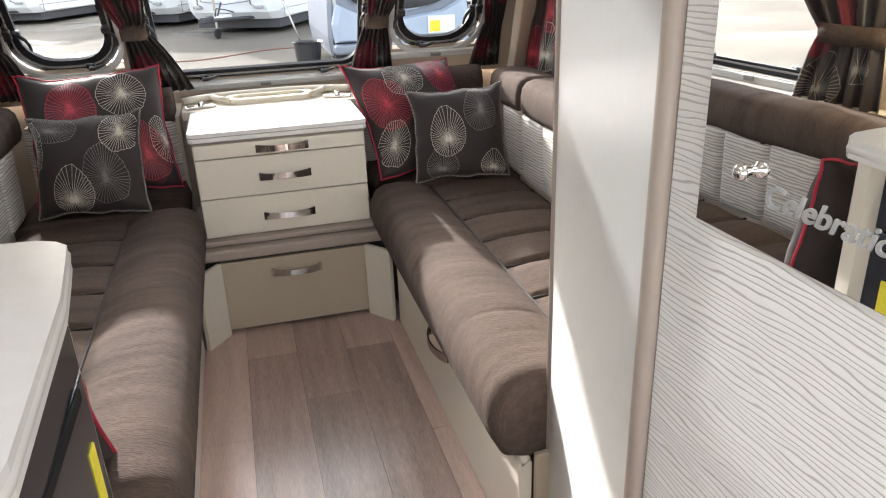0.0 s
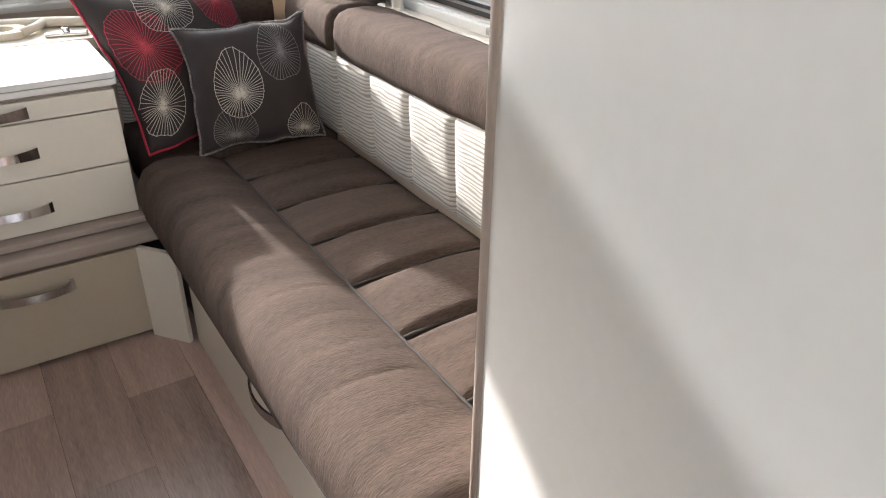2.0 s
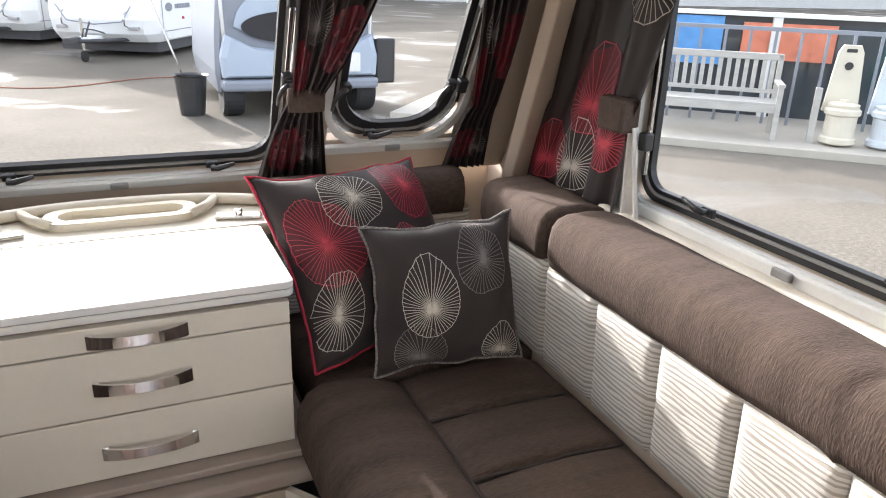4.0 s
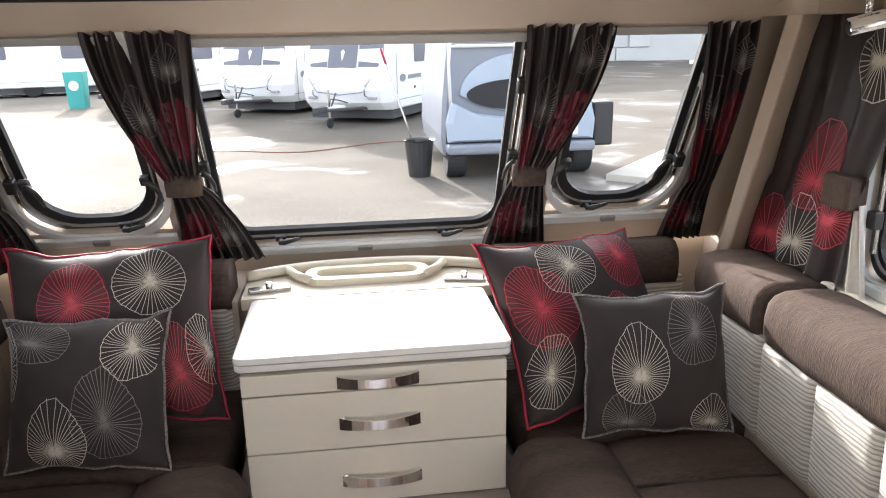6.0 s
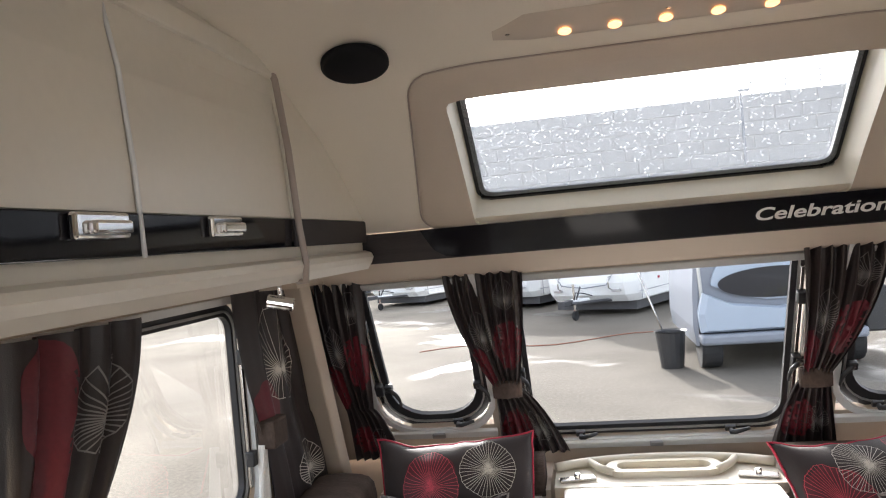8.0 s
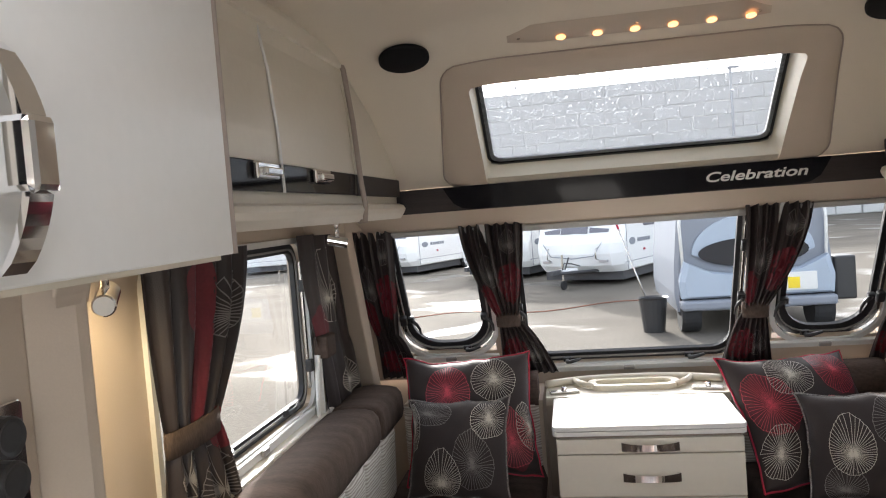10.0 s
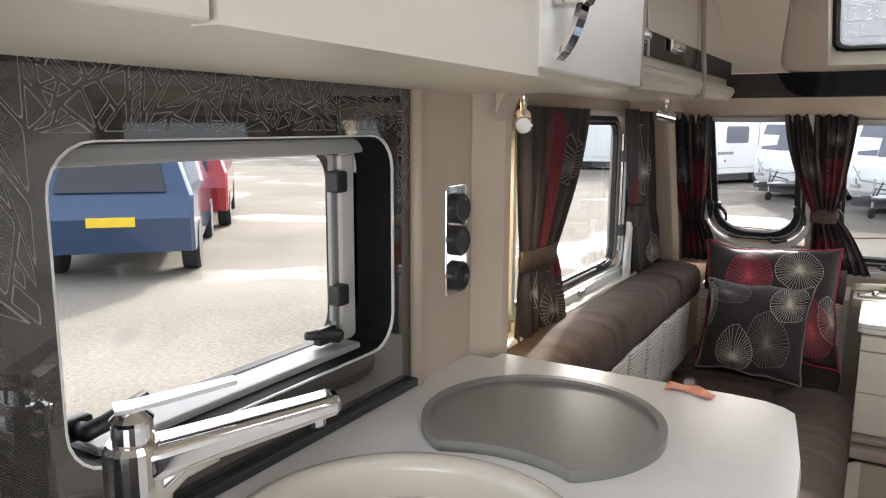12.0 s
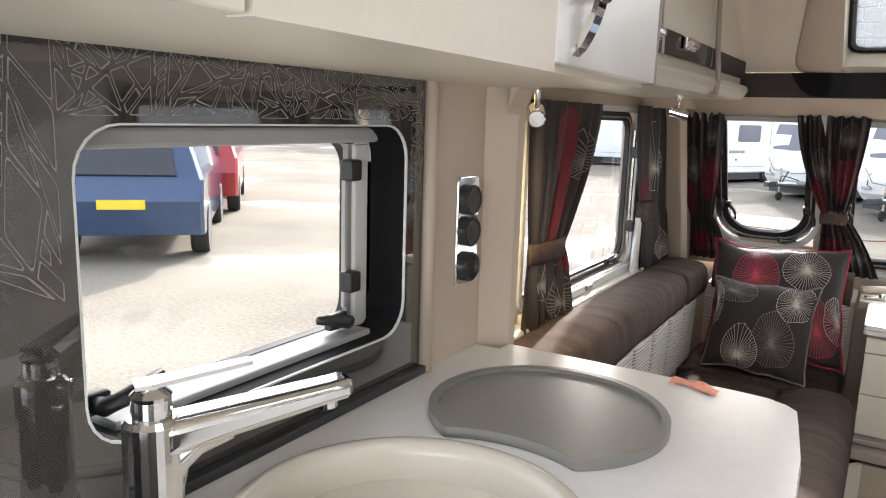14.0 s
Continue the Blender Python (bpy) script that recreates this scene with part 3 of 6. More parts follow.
# ---- sofas ----
def sofa(s, y0, y1, label):
    """A long caravan bench: base board, seat cushion with a front roll, ripple back panels, headrest. s: side of the walkway."""
    ob = thing("sofa", label, "sofa", "lounge sofas")
    part("base", box(*sorted((0.345 * s, 0.375 * s)), y0, -0.165, 0.0, 0.275, 0.003), M_CREAM, ob, "cream base board")
    part("end_board", box(*sorted((0.376 * s, 0.885 * s)), y0 - 0.017, y0 - 0.001, 0.0, 0.302, 0.004), M_TANFRONT, ob, "tan end board")
    part("base_edge", tube([(0.36 * s, y0, 0.276), (0.36 * s, -0.17, 0.276)], 0.0145, 8, flat=0.35), M_REVEAL, ob, "pale rounded top edge", smooth=True)
    X = lambda x: x * s
    prof = [(0.36, 0.272), (0.318, 0.285), (0.297, 0.325), (0.288, 0.37), (0.292, 0.42), (0.312, 0.458), (0.345, 0.477), (0.395, 0.482), (0.445, 0.477), (0.490, 0.462), (0.514, 0.450), (0.524, 0.4455),
            (0.545, 0.451), (0.60, 0.456), (0.66, 0.457), (0.72, 0.457), (0.78, 0.455), (0.83, 0.45), (0.875, 0.43), (0.89, 0.39), (0.89, 0.30), (0.87, 0.272)]
    n = 190
    sts = [y0 + (y1 - y0) * i / n for i in range(n + 1)]

    def put(a, b, y):
        end = min(y - y0, y1 - y)
        k = max(0.0, 1 - end / 0.05)
        k = 1 - math.sqrt(max(0.0, 1 - k * k))
        d = 0.0
        if 0.535 < a < 0.87 and b > 0.4:
            q = (y + 0.18) / 0.2
            g = abs(q - round(q)) * 0.2
            d = -0.016 * math.exp(-(g / 0.012) ** 2) + 0.010 * (min(1, g / 0.1)) ** 0.7 * (1 - ((a - 0.70) / 0.19) ** 4)
        if a <= 0.50 and b > 0.43:
            d += 0.0025 * noise.noise(Vector((a * 9, y * 16, s))) 
            q = (y + 0.18) / 0.1
            d -= 0.0035 * math.exp(-((abs(q - round(q)) * 0.1) / 0.006) ** 2) * max(0, 1 - abs(a - 0.42) / 0.11) * (0.5 + noise.noise(Vector((y * 7, s, 3))))
        d += 0.004 * noise.noise(Vector((a * 5, y * 5, s * 4)))
        cx, cz = 0.58, 0.37
        return (X(cx + (a - cx) * (1 - 0.10 * k)), y, cz + (b - cz) * (1 - 0.32 * k) + d)
    part("seat_cushion", loft(prof, sts, put), M_SOFA, ob, "brown woven seat cushion with stitched squares and a front roll", smooth=True)
    # piping along the roll and the seams
    part("piping", tube([(X(0.2965), y0 + 0.04 + (y1 - y0 - 0.08) * i / 40, 0.338 + 0.003 * noise.noise(Vector((i * 0.5, s, 0)))) for i in range(41)], 0.0035, 6), M_PIPE, ob, "dark piping", smooth=True)
    part("seam", tube([(X(0.524), y0 + 0.03 + (y1 - y0 - 0.06) * i / 40, 0.4488) for i in range(41)], 0.0030, 6), M_PIPE, ob, smooth=True)
    k = math.ceil((y0 + 0.05 + 0.18) / 0.2)
    while -0.18 + 0.2 * k < y1 - 0.05:
        y = -0.18 + 0.2 * k
        part("seam", tube([(X(0.527 + 0.33 * i / 12), y + 0.003 * math.sin(i), 0.4448 + 0.004 * noise.noise(Vector(((0.53 + 0.33 * i / 12) * 5, y * 5, s * 4)))) for i in range(13)], 0.0036, 6), M_PIPE, ob, smooth=True)
        k += 1
    # back panels, each a padded piece
    k = 0
    ytop = 0.16
    while ytop - 0.197 * k > y0 + 0.02:
        ya, yb = ytop - 0.197 * k, max(ytop - 0.197 * (k + 1), y0)
        def pad(u, v, ya=ya, yb=yb):
            e = (1 - (2 * u - 1) ** 8) * (1 - (2 * v - 1) ** 10)
            return (X(0.885 - 0.016 * e ** 0.5 - 0.012 * v), ya + (yb - ya) * u, 0.44 + 0.262 * v)
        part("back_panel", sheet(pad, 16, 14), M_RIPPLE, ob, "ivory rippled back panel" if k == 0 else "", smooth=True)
        k += 1
    part("back_board", box(*sorted((0.884 * s, 1.06 * s)), y0, y1 + 0.1, 0.02, 0.70), M_BEIGE, ob, "beige board behind the seat")
    hp = [(0.876, 0.688), (0.860, 0.696), (0.853, 0.72), (0.853, 0.755), (0.859, 0.788), (0.874, 0.806), (0.90, 0.814), (0.95, 0.816), (1.00, 0.812), (1.030, 0.803), (1.040, 0.785), (1.045, 0.70), (1.02, 0.684)]
    for ya, yb in ((y0, -0.035), (-0.03, 0.30)):
        if ya < y0:
            continue
        def head(a, b, y, ya=ya, yb=yb):
            e = min(y - ya, yb - y)
            kk = max(0.0, 1 - e / 0.03)
            kk = (1 - math.sqrt(max(0.0, 1 - kk * kk))) * 0.35
            return (X(0.95 + (a - 0.95) * (1 - kk)), y, 0.74 + (b - 0.74) * (1 - kk) + 0.007 * noise.noise(Vector((a * 6, y * 6, s))) - (0.006 * math.exp(-((y + 0.80) / 0.008) ** 2) if a < 0.93 else 0))
        part("headrest", loft(hp, [ya + (yb - ya) * i / 120 for i in range(121)], head), M_SOFA, ob, "brown padded headrest roll", smooth=True)
    # front return of the headrest and back
    fp = [(0.40, 0.684), (0.388, 0.71), (0.386, 0.75), (0.396, 0.785), (0.42, 0.803), (0.47, 0.803), (0.52, 0.79), (0.54, 0.75), (0.54, 0.684)]
    part("headrest", loft(fp, [0.36 + (0.86 - 0.36) * i / 24 for i in range(25)], lambda a, b, x: (X(x), a + 0.0, b + 0.004 * noise.noise(Vector((x * 6, a * 6, s))))), M_SOFA, ob, "brown headrest along the front", smooth=True)
    for k in range(3):
        xa, xb = 0.36 + 0.175 * k, 0.36 + 0.175 * (k + 1)
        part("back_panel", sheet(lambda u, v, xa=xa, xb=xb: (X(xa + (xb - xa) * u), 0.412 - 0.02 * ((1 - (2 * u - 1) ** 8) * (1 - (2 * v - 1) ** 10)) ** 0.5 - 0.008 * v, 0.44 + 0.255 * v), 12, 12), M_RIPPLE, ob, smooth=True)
    part("front_board", box(*sorted((0.345 * s, 0.884 * s)), 0.413, 0.69, 0.02, 0.70), M_BEIGE, ob, "beige board")
    fc = [(0.36, 0.29), (0.345, 0.40), (0.36, 0.45), (0.45, 0.457), (0.8, 0.457), (0.89, 0.44), (0.89, 0.29)]
    part("corner_cushion", loft(fc, [y1 + (0.41 - y1) * i / 10 for i in range(11)], lambda a, b, y: (X(a), y, b)), M_SOFA, ob, "brown corner seat cushion", smooth=True)
    return ob


sofa_right = sofa(1, -1.37, 0.02, "brown woven bench sofa with ivory rippled back on a cream base")
sofa_left = sofa(-1, -1.47, 0.02, "brown woven bench sofa with ivory rippled back beside the kitchen")


def bow_handle(parent, m, w=0.178, rise=0.026, tall=0.028, material=None, label="polished bow handle"):
    """A flat arched bar on two feet; local x along, y up, z out."""
    n = 20
    bm = bmesh.new()
    rows = []
    for i in range(n + 1):
        a = -1 + 2 * i / n
        z = 0.004 + rise * (1 - a * a) ** 0.8
        t = 0.5 * tall * (1 - 0.25 * (1 - a * a))
        rows.append([bm.verts.new((a * w / 2, v, z + d)) for v, d in ((-t, 0), (t, 0), (t, 0.005), (-t, 0.005))])
    for r0, r1 in zip(rows, rows[1:]):
        for k in range(4):
            bm.faces.new((r0[k], r0[(k + 1) % 4], r1[(k + 1) % 4], r1[k]))
    bm.faces.new(rows[0][::-1]), bm.faces.new(rows[-1])
    for a in (-1, 1):
        box(a * w / 2 - (0.012 if a > 0 else 0), a * w / 2 + (0.012 if a < 0 else 0), -tall / 2, tall / 2, 0, 0.009, 0.001, bm)
    bm.transform(m)
    return part("handle", bm, material or M_CHROME, parent, label)


bow_handle(sofa_right.children[0], axes((0.345, -0.757, 0.228), (0, -1, 0), (0, 0, 1)), material=M_STEEL)
# ---- chest of drawers between the sofas ----
chest = thing("chest_of_drawers", "cream chest with three drawers and a white top between the sofas", "chest of drawers")
part("top", prism(rounded(0.604, 0.372, 0.02, cy=0.184), 0.0155, Matrix.Translation((0, 0, 0.7025)), 0.003), M_WORKTOP, chest, "white top with rounded edge")
part("top_joint", prism(rounded(0.596, 0.364, 0.018, cy=0.184), 0.002, Matrix.Translation((0, 0, 0.7005))), M_GREYRAIL, chest, "fine dark joint")
part("under_top", prism(rounded(0.602, 0.370, 0.02, cy=0.184), 0.0145, Matrix.Translation((0, 0, 0.686)), 0.002), M_WHITE, chest, "white lower layer of the top")
# carcass coloured taupe to paint the shade in the drawer gaps
part("carcass", box(-0.285, 0.285, 0.0195, 0.36, 0.345, 0.685), M_TAUPE, chest)
for z0, z1, hz in ((0.628, 0.676, 0.652), (0.4875, 0.6245, 0.553), (0.347, 0.484, 0.410)):
    d = part("drawer_front", box(-0.289, 0.289, 0.0, 0.019, z0, z1, 0.002), M_CREAM, chest, "cream drawer front")
    bow_handle(d, axes((0.004, 0.0, hz), (1, 0, 0), (0, 0, 1)), rise=0.02)
plinth = thing("drawer_plinth", "cream plinth drawer with a moulded shelf under the chest", "plinth drawer")
part("shelf", box(-0.335, 0.335, -0.035, 0.38, 0.325, 0.344, 0.004), M_TAUPE, plinth, "taupe shelf")
part("lip", box(-0.33, 0.33, -0.075, 0.30, 0.283, 0.322, 0.010, seg=3), M_TAUPE, plinth, "taupe moulded lip")
d = part("drawer_front", box(-0.257, 0.257, -0.064, -0.045, 0.012, 0.272, 0.002), M_TANFRONT, plinth, "tan drawer front")
bow_handle(d, axes((0.002, -0.064, 0.218), (1, 0, 0), (0, 0, 1)), material=M_STEEL)
# solid black block; its colour stands for the shade inside the plinth
part("carcass", box(-0.34, 0.34, -0.02, 0.40, 0.0, 0.30), M_BLACKPLASTIC, plinth, "black block for the shaded recess")
for s in (-1, 1):
    part("corner_panel", prism([(0, 0.0), (0.118, 0.0), (0.118, 0.278), (0, 0.278)], 0.016, axes((0.2615 * s, -0.062, 0), (0.076 * s, -0.098, 0), (0, 0, 1)) if s > 0 else axes((0.3375 * s, -0.160, 0), (-0.076 * s, 0.098, 0), (0, 0, 1))), M_CREAM, plinth, "cream angled corner panel")

swm = axes((-0.2995, -0.111, 0.125), (0.076, 0.098, 0), (0, 0, 1))
sw = part("switch_plate", prism(rounded(0.052, 0.075, 0.008), 0.008, swm, 0.002), M_BLACKPLASTIC, plinth, "dark switch plate")
part("rocker", box(-0.014, 0.014, -0.018, 0.018, 0.008, 0.012, 0.002, m=swm), M_STEEL, sw, "pale rocker")

# shelf tray behind the chest
tray = thing("tray", "cream moulded tray shelf behind the chest under the window", "tray")
arc = [(-0.33 + 0.66 * i / 24, 0.60 - 0.075 * (abs(-1 + i / 12)) ** 2.5) for i in range(25)]
part("base", prism([(0.33, 0.372), (-0.33, 0.372), *[(x, y) for x, y in arc]][::1], 0.03, Matrix.Translation((0, 0, 0.690))), M_REVEAL, tray)
rimpts = [(x, y - 0.008, 0.735) for x, y in arc]
part("rim", tube(rimpts, 0.015, 8), M_REVEAL, tray, "raised curved rim", smooth=True)
part("basin", ring(matched(80, 0.34, 0.12, 0.05, 0, 0.50), matched(80, 0.28, 0.075, 0.035, 0, 0.50), 0.022, Matrix.Translation((0, 0, 0.718))), M_REVEAL, tray, "oblong basin rim")
for s in (-1, 1):
    part("brace", tube([(0.155 * s, 0.455, 0.735), (0.20 * s, 0.51, 0.737), (0.225 * s, 0.565, 0.737)], 0.012, 8), M_REVEAL, tray, smooth=True)
    clip = part("table_bracket", box(-0.055, 0.055, -0.018, 0.018, 0, 0.010, 0.003, m=Matrix.Translation((0.262 * s, 0.43, 0.720)) @ pose(0, 0, 0, 0, 0, 12 * -s)), M_STEEL, tray, "bright metal table bracket")
    part("bolt", lathe([(0.010, 0), (0.010, 0.012), (0.006, 0.014)], 12, Matrix.Translation((0.262 * s, 0.43, 0.730))), M_CHROME, clip)


# ---- wardrobe beside the walkway ----
wardrobe = thing("wardrobe", "white wardrobe end panel with taupe edge and a rippled mirror door", "wardrobe")
a, b = Vector((0.303, -1.868, 0)), Vector((0.408, -1.375, 0))
part("end_panel", box(0, (b - a).length, 0, 1.94, 0.0, 0.018, m=axes(a, b - a, (0, 0, 1))), M_GREYLAM, wardrobe, "plain pale grey end panel")
part("front_edging", tube([(0.414, -1.367, 0.0), (0.414, -1.367, 1.0), (0.414, -1.367, 1.94)], 0.010, 12), M_TAUPE, wardrobe, "rounded taupe edging", smooth=True)
part("corner_edging", tube([(0.3085, -1.866, 0.0), (0.3085, -1.866, 1.0), (0.3085, -1.866, 1.94)], 0.0135, 12), M_TAUPE, wardrobe, "rounded taupe edging", smooth=True)
part("front_panel", box(0.418, 1.06, -1.388, -1.372, 0.0, 1.93), M_CREAM, wardrobe, "cream side towards the sofa")
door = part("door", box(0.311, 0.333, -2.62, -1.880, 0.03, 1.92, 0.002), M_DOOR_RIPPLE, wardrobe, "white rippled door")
part("mirror", box(0.3065, 0.3100, -2.55, -1.932, 1.021, 1.80, 0.001), M_MIRROR, door, "mirror with a bevelled edge")
lettering("lettering", "Celebration", 0.028, axes((0.306, -2.020, 1.064), (0, -1, 0), (0, 0, 1)), mat("faint_silver_decal", (0.36, 0.36, 0.355), 0.4), door, 0.25, 0.148, 0.0004)
kn = lathe([(0.004, 0), (0.004, 0.005), (0.007, 0.007), (0.008, 0.011), (0.006, 0.015), (0.0015, 0.016)], 16, axes((0.306, -2.0, 1.088), (0, 0, 1), (0, 1, 0)))
part("knob", kn, M_CHROME, door, "chrome knob", smooth=True)
part("back", box(0.43, 1.08, -3.38, -1.40, 0.0, 1.93), M_WHITE, wardrobe, "white carcass")
hinge = Vector((0.311, -1.880, 0))
door.matrix_world = Matrix.Translation(hinge) @ pose(0, 0, 0, 0, 0, 2.5) @ Matrix.Translation(-hinge)

# ---- left and right lockers ----
def locker(s):
    ob = thing("overhead_locker", "cream overhead locker with a dark gloss band and rolled cream lip", "locker", "lockers")
    X = lambda x: x * s
    part("carcass", box(*sorted((0.785 * s, 1.088 * s)), -1.49, 0.085, 1.43, 1.90), M_CREAM, ob)
    for ya, yb in ((-1.48, -0.962), (-0.957, -0.435), (-0.425, 0.085)):
        d = part("door", loft([(0.764, 1.560), (0.766, 1.62), (0.775, 1.75), (0.79, 1.84), (0.80, 1.84), (0.80, 1.56)], [ya, yb], lambda a, b, y: (X(a), y, b)), M_CREAM, ob, "cream locker door")
        part("band", box(*sorted((0.7595 * s, 0.80 * s)), ya, yb, 1.502, 1.5585, 0.002), M_GLOSSBLACK if ya < -0.9 else M_DARKWOOD, d, "dark gloss band")
        if ya < -0.43:
            h = part("handle", box(-0.052, 0.052, -0.016, 0.016, 0.0, 0.012, 0.004, m=axes((X(0.7595), yb - 0.30 if ya > -1 else yb - 0.09, 1.541), (0, -s, 0), (0, 0, 1))), M_CHROME, d, "chrome latch handle")
            part("button", box(-0.03, 0.045, -0.010, 0.006, 0.010, 0.022, 0.004, m=axes((X(0.7595), yb - 0.30 if ya > -1 else yb - 0.09, 1.541), (0, -s, 0), (0, 0, 1))), M_CHROME, h)
    part("shelf_face", box(*sorted((0.772 * s, 0.80 * s)), -1.49, 0.08, 1.462, 1.502), M_CREAM, ob, "cream shelf face")
    lip = [(0.80, 1.438), (0.762, 1.430), (0.748, 1.448), (0.742, 1.462), (0.748, 1.474), (0.765, 1.480), (0.80, 1.480)]
    part("lip", loft(lip, [-1.49, 0.075, 0.088, 0.096], lambda a, b, y: (X(0.79 + (a - 0.79) * (1 if y < 0.08 else 0.92 if y < 0.09 else 0.75)), y, b)), M_CREAM, ob, "rolled cream lip", smooth=False)
    part("cornice", box(*sorted((0.775 * s, 0.83 * s)), -1.49, 0.085, 1.845, 1.885, 0.004), M_CREAM, ob, "cream cornice strip")
    pole = [(0.792, -0.43, 1.90), (0.772, -0.43, 1.84), (0.757, -0.43, 1.70), (0.748, -0.43, 1.54), (0.740, -0.43, 1.47), (0.745, -0.428, 1.430), (0.765, -0.42, 1.432)]
    part("edging", tube([(X(x), y, z) for x, y, z in pole], 0.0075, 8), M_TAUPE, ob, "taupe rounded edging", smooth=True)
    part("edging", tube([(X(x + 0.012), -0.959, z) for x, z in ((0.776, 1.84), (0.760, 1.75), (0.750, 1.62), (0.746, 1.50))], 0.0035, 6), M_ALU, ob, "pale joint strip", smooth=True)
    return ob


locker(-1), locker(1)


def spot(at, turn):
    ob = thing("spot_lamp", "small chrome reading spot lamp under the locker", "spot lamp", "reading lamps")
    x, y, z = at
    part("stem", tube([(x, y, 1.432), (x, y, z + 0.012)], 0.006, 10), M_CHROME, ob, smooth=True)
    part("base", lathe([(0.018, 1.424), (0.018, 1.431)], 16, Matrix.Translation((x, y, 0))), M_CHROME, ob)
    d = Vector((math.cos(turn), math.sin(turn), -0.25)).normalized()
    o = Vector(at)
    part("head", tube([o - d * 0.032, o - d * 0.030, o + d * 0.030, o + d * 0.032], [0.013, 0.0165, 0.0165, 0.014], 20), M_CHROME, ob, "chrome barrel head", smooth=False)
    return ob


near_spot = spot((-0.848, -1.432, 1.352), -1.1)
M_GLOW = bpy.data.materials.new("lit_spot_lens")
M_GLOW.use_nodes = True
M_GLOW.node_tree.nodes["Principled BSDF"].inputs["Emission Color"].default_value = (1, 0.78, 0.45, 1)
M_GLOW.node_tree.nodes["Principled BSDF"].inputs["Emission Strength"].default_value = 6.0
part("lens", lathe([(0.014, 0), (0.001, 0.002)], 16, axes((-0.8625, -1.4035, 1.3600), (0.90, 0.44, 0.0), (0.1, -0.2, 1.0))), M_GLOW, near_spot, "lit warm lens")
lamp = new("spot_lamp_light", bpy.data.lights.new("spot_lamp_light", "SPOT"))
lamp.data.energy, lamp.data.color, lamp.data.spot_size, lamp.data.spot_blend, lamp.data.shadow_soft_size = 1.9, (1.0, 0.80, 0.48), radians(110), 0.6, 0.012
lamp.matrix_world = look((-0.90, -1.40, 1.355), (-1.08, -1.30, 1.15))
spot((-0.906, -0.189, 1.374), 0.3)
spot((0.906, -0.189, 1.374), 2.8)

# LED strip and loudspeakers on the ceiling
M_LED = bpy.data.materials.new("warm_led")
M_LED.use_nodes = True
M_LED.node_tree.nodes["Principled BSDF"].inputs["Emission Color"].default_value = (1, 0.40, 0.13, 1)
M_LED.node_tree.nodes["Principled BSDF"].inputs["Emission Strength"].default_value = 0.45
led = thing("led_strip", "tan ceiling light bar with six lit warm LEDs", "ceiling light")
part("housing", sheet(lambda u, v: (-0.33 + 0.66 * u, -0.397 + 0.085 * (v - 0.5) * min(1, 7 * min(u, 1 - u) + 0.25), ceiling_z(0.1, -0.397 + 0.085 * (v - 0.5)) - 0.016 * math.sin(math.pi * v) * min(1, 9 * min(u, 1 - u)) - 0.001), 60, 10), M_SURROUND, led, "tan light housing", smooth=True)
for k in range(6):
    x = -0.19 + 0.094 * k
    part("led", lathe([(0.012, -0.0005), (0.013, -0.003), (0.008, -0.005)], 16, Matrix.Translation((x, -0.397, ceiling_z(0.1, -0.397) - 0.0165)) @ pose(0, 0, 0, -16, 0, 0)), M_LED, led, "glowing warm LED")
for x in (-0.30, 0.0, 0.30):
    part("screw", lathe([(0.005, 0), (0.004, -0.002)], 10, Matrix.Translation((x, -0.424 if x == 0 else -0.397, ceiling_z(0.1, -0.41) - (0.012 if x == 0 else 0.014)))), M_STEEL, led, "steel screw")
for s in (-1, 1):
    ob = thing("loudspeaker", "round black ceiling loudspeaker grille", "loudspeaker", "ceiling loudspeakers")
    z = ceiling_z(0.605, -0.42)
    part("grille", lathe([(0.068, 0.006), (0.068, -0.003), (0.061, -0.007), (0.001, -0.004)], 32, Matrix.Translation((0.605 * s, -0.42, z - 0.012)) @ pose(0, 0, 0, -17, 6 * s, 0)), M_DEEPBLACK, ob, "black mesh grille", smooth=True)

# ---- kitchen ----
splash_m = side(-0.905)


M_SPLASH = mat("grey_splashback_gloss", (0.052, 0.048, 0.043), 0.035, var=0.2, scale=3, fine=900, coat=1.0, spec=0.9)
M_SPLASH.node_tree.nodes["Principled BSDF"].inputs["Coat IOR"].default_value = 1.75
nt = M_SPLASH.node_tree                              # fine printed dot grid
tc, sp = nt.nodes.new("ShaderNodeTexCoord"), nt.nodes.new("ShaderNodeVectorMath")
sp.operation, sp.inputs[1].default_value = "MULTIPLY", (0.0, 2 * math.pi / 0.0030, 2 * math.pi / 0.0030)
wave, parts, dots, mixd = nt.nodes.new("ShaderNodeVectorMath"), nt.nodes.new("ShaderNodeSeparateXYZ"), nt.nodes.new("ShaderNodeMath"), nt.nodes.new("ShaderNodeMapRange")
wave.operation, dots.operation = "SINE", "MULTIPLY"
nt.links.new(tc.outputs["Object"], sp.inputs[0]), nt.links.new(sp.outputs[0], wave.inputs[0]), nt.links.new(wave.outputs[0], parts.inputs[0])
nt.links.new(parts.outputs[1], dots.inputs[0]), nt.links.new(parts.outputs[2], dots.inputs[1])
mixd.inputs[1].default_value, mixd.inputs[2].default_value, mixd.inputs[3].default_value, mixd.inputs[4].default_value = -0.4, 0.4, 0.6, 1.4
tone = nt.nodes.new("ShaderNodeVectorMath")
tone.operation = "SCALE"
plain = nt.nodes["Principled BSDF"].inputs["Base Color"].links[0].from_socket
nt.links.new(dots.outputs[0], mixd.inputs[0]), nt.links.new(mixd.outputs[0], tone.inputs["Scale"]), nt.links.new(plain, tone.inputs[0])
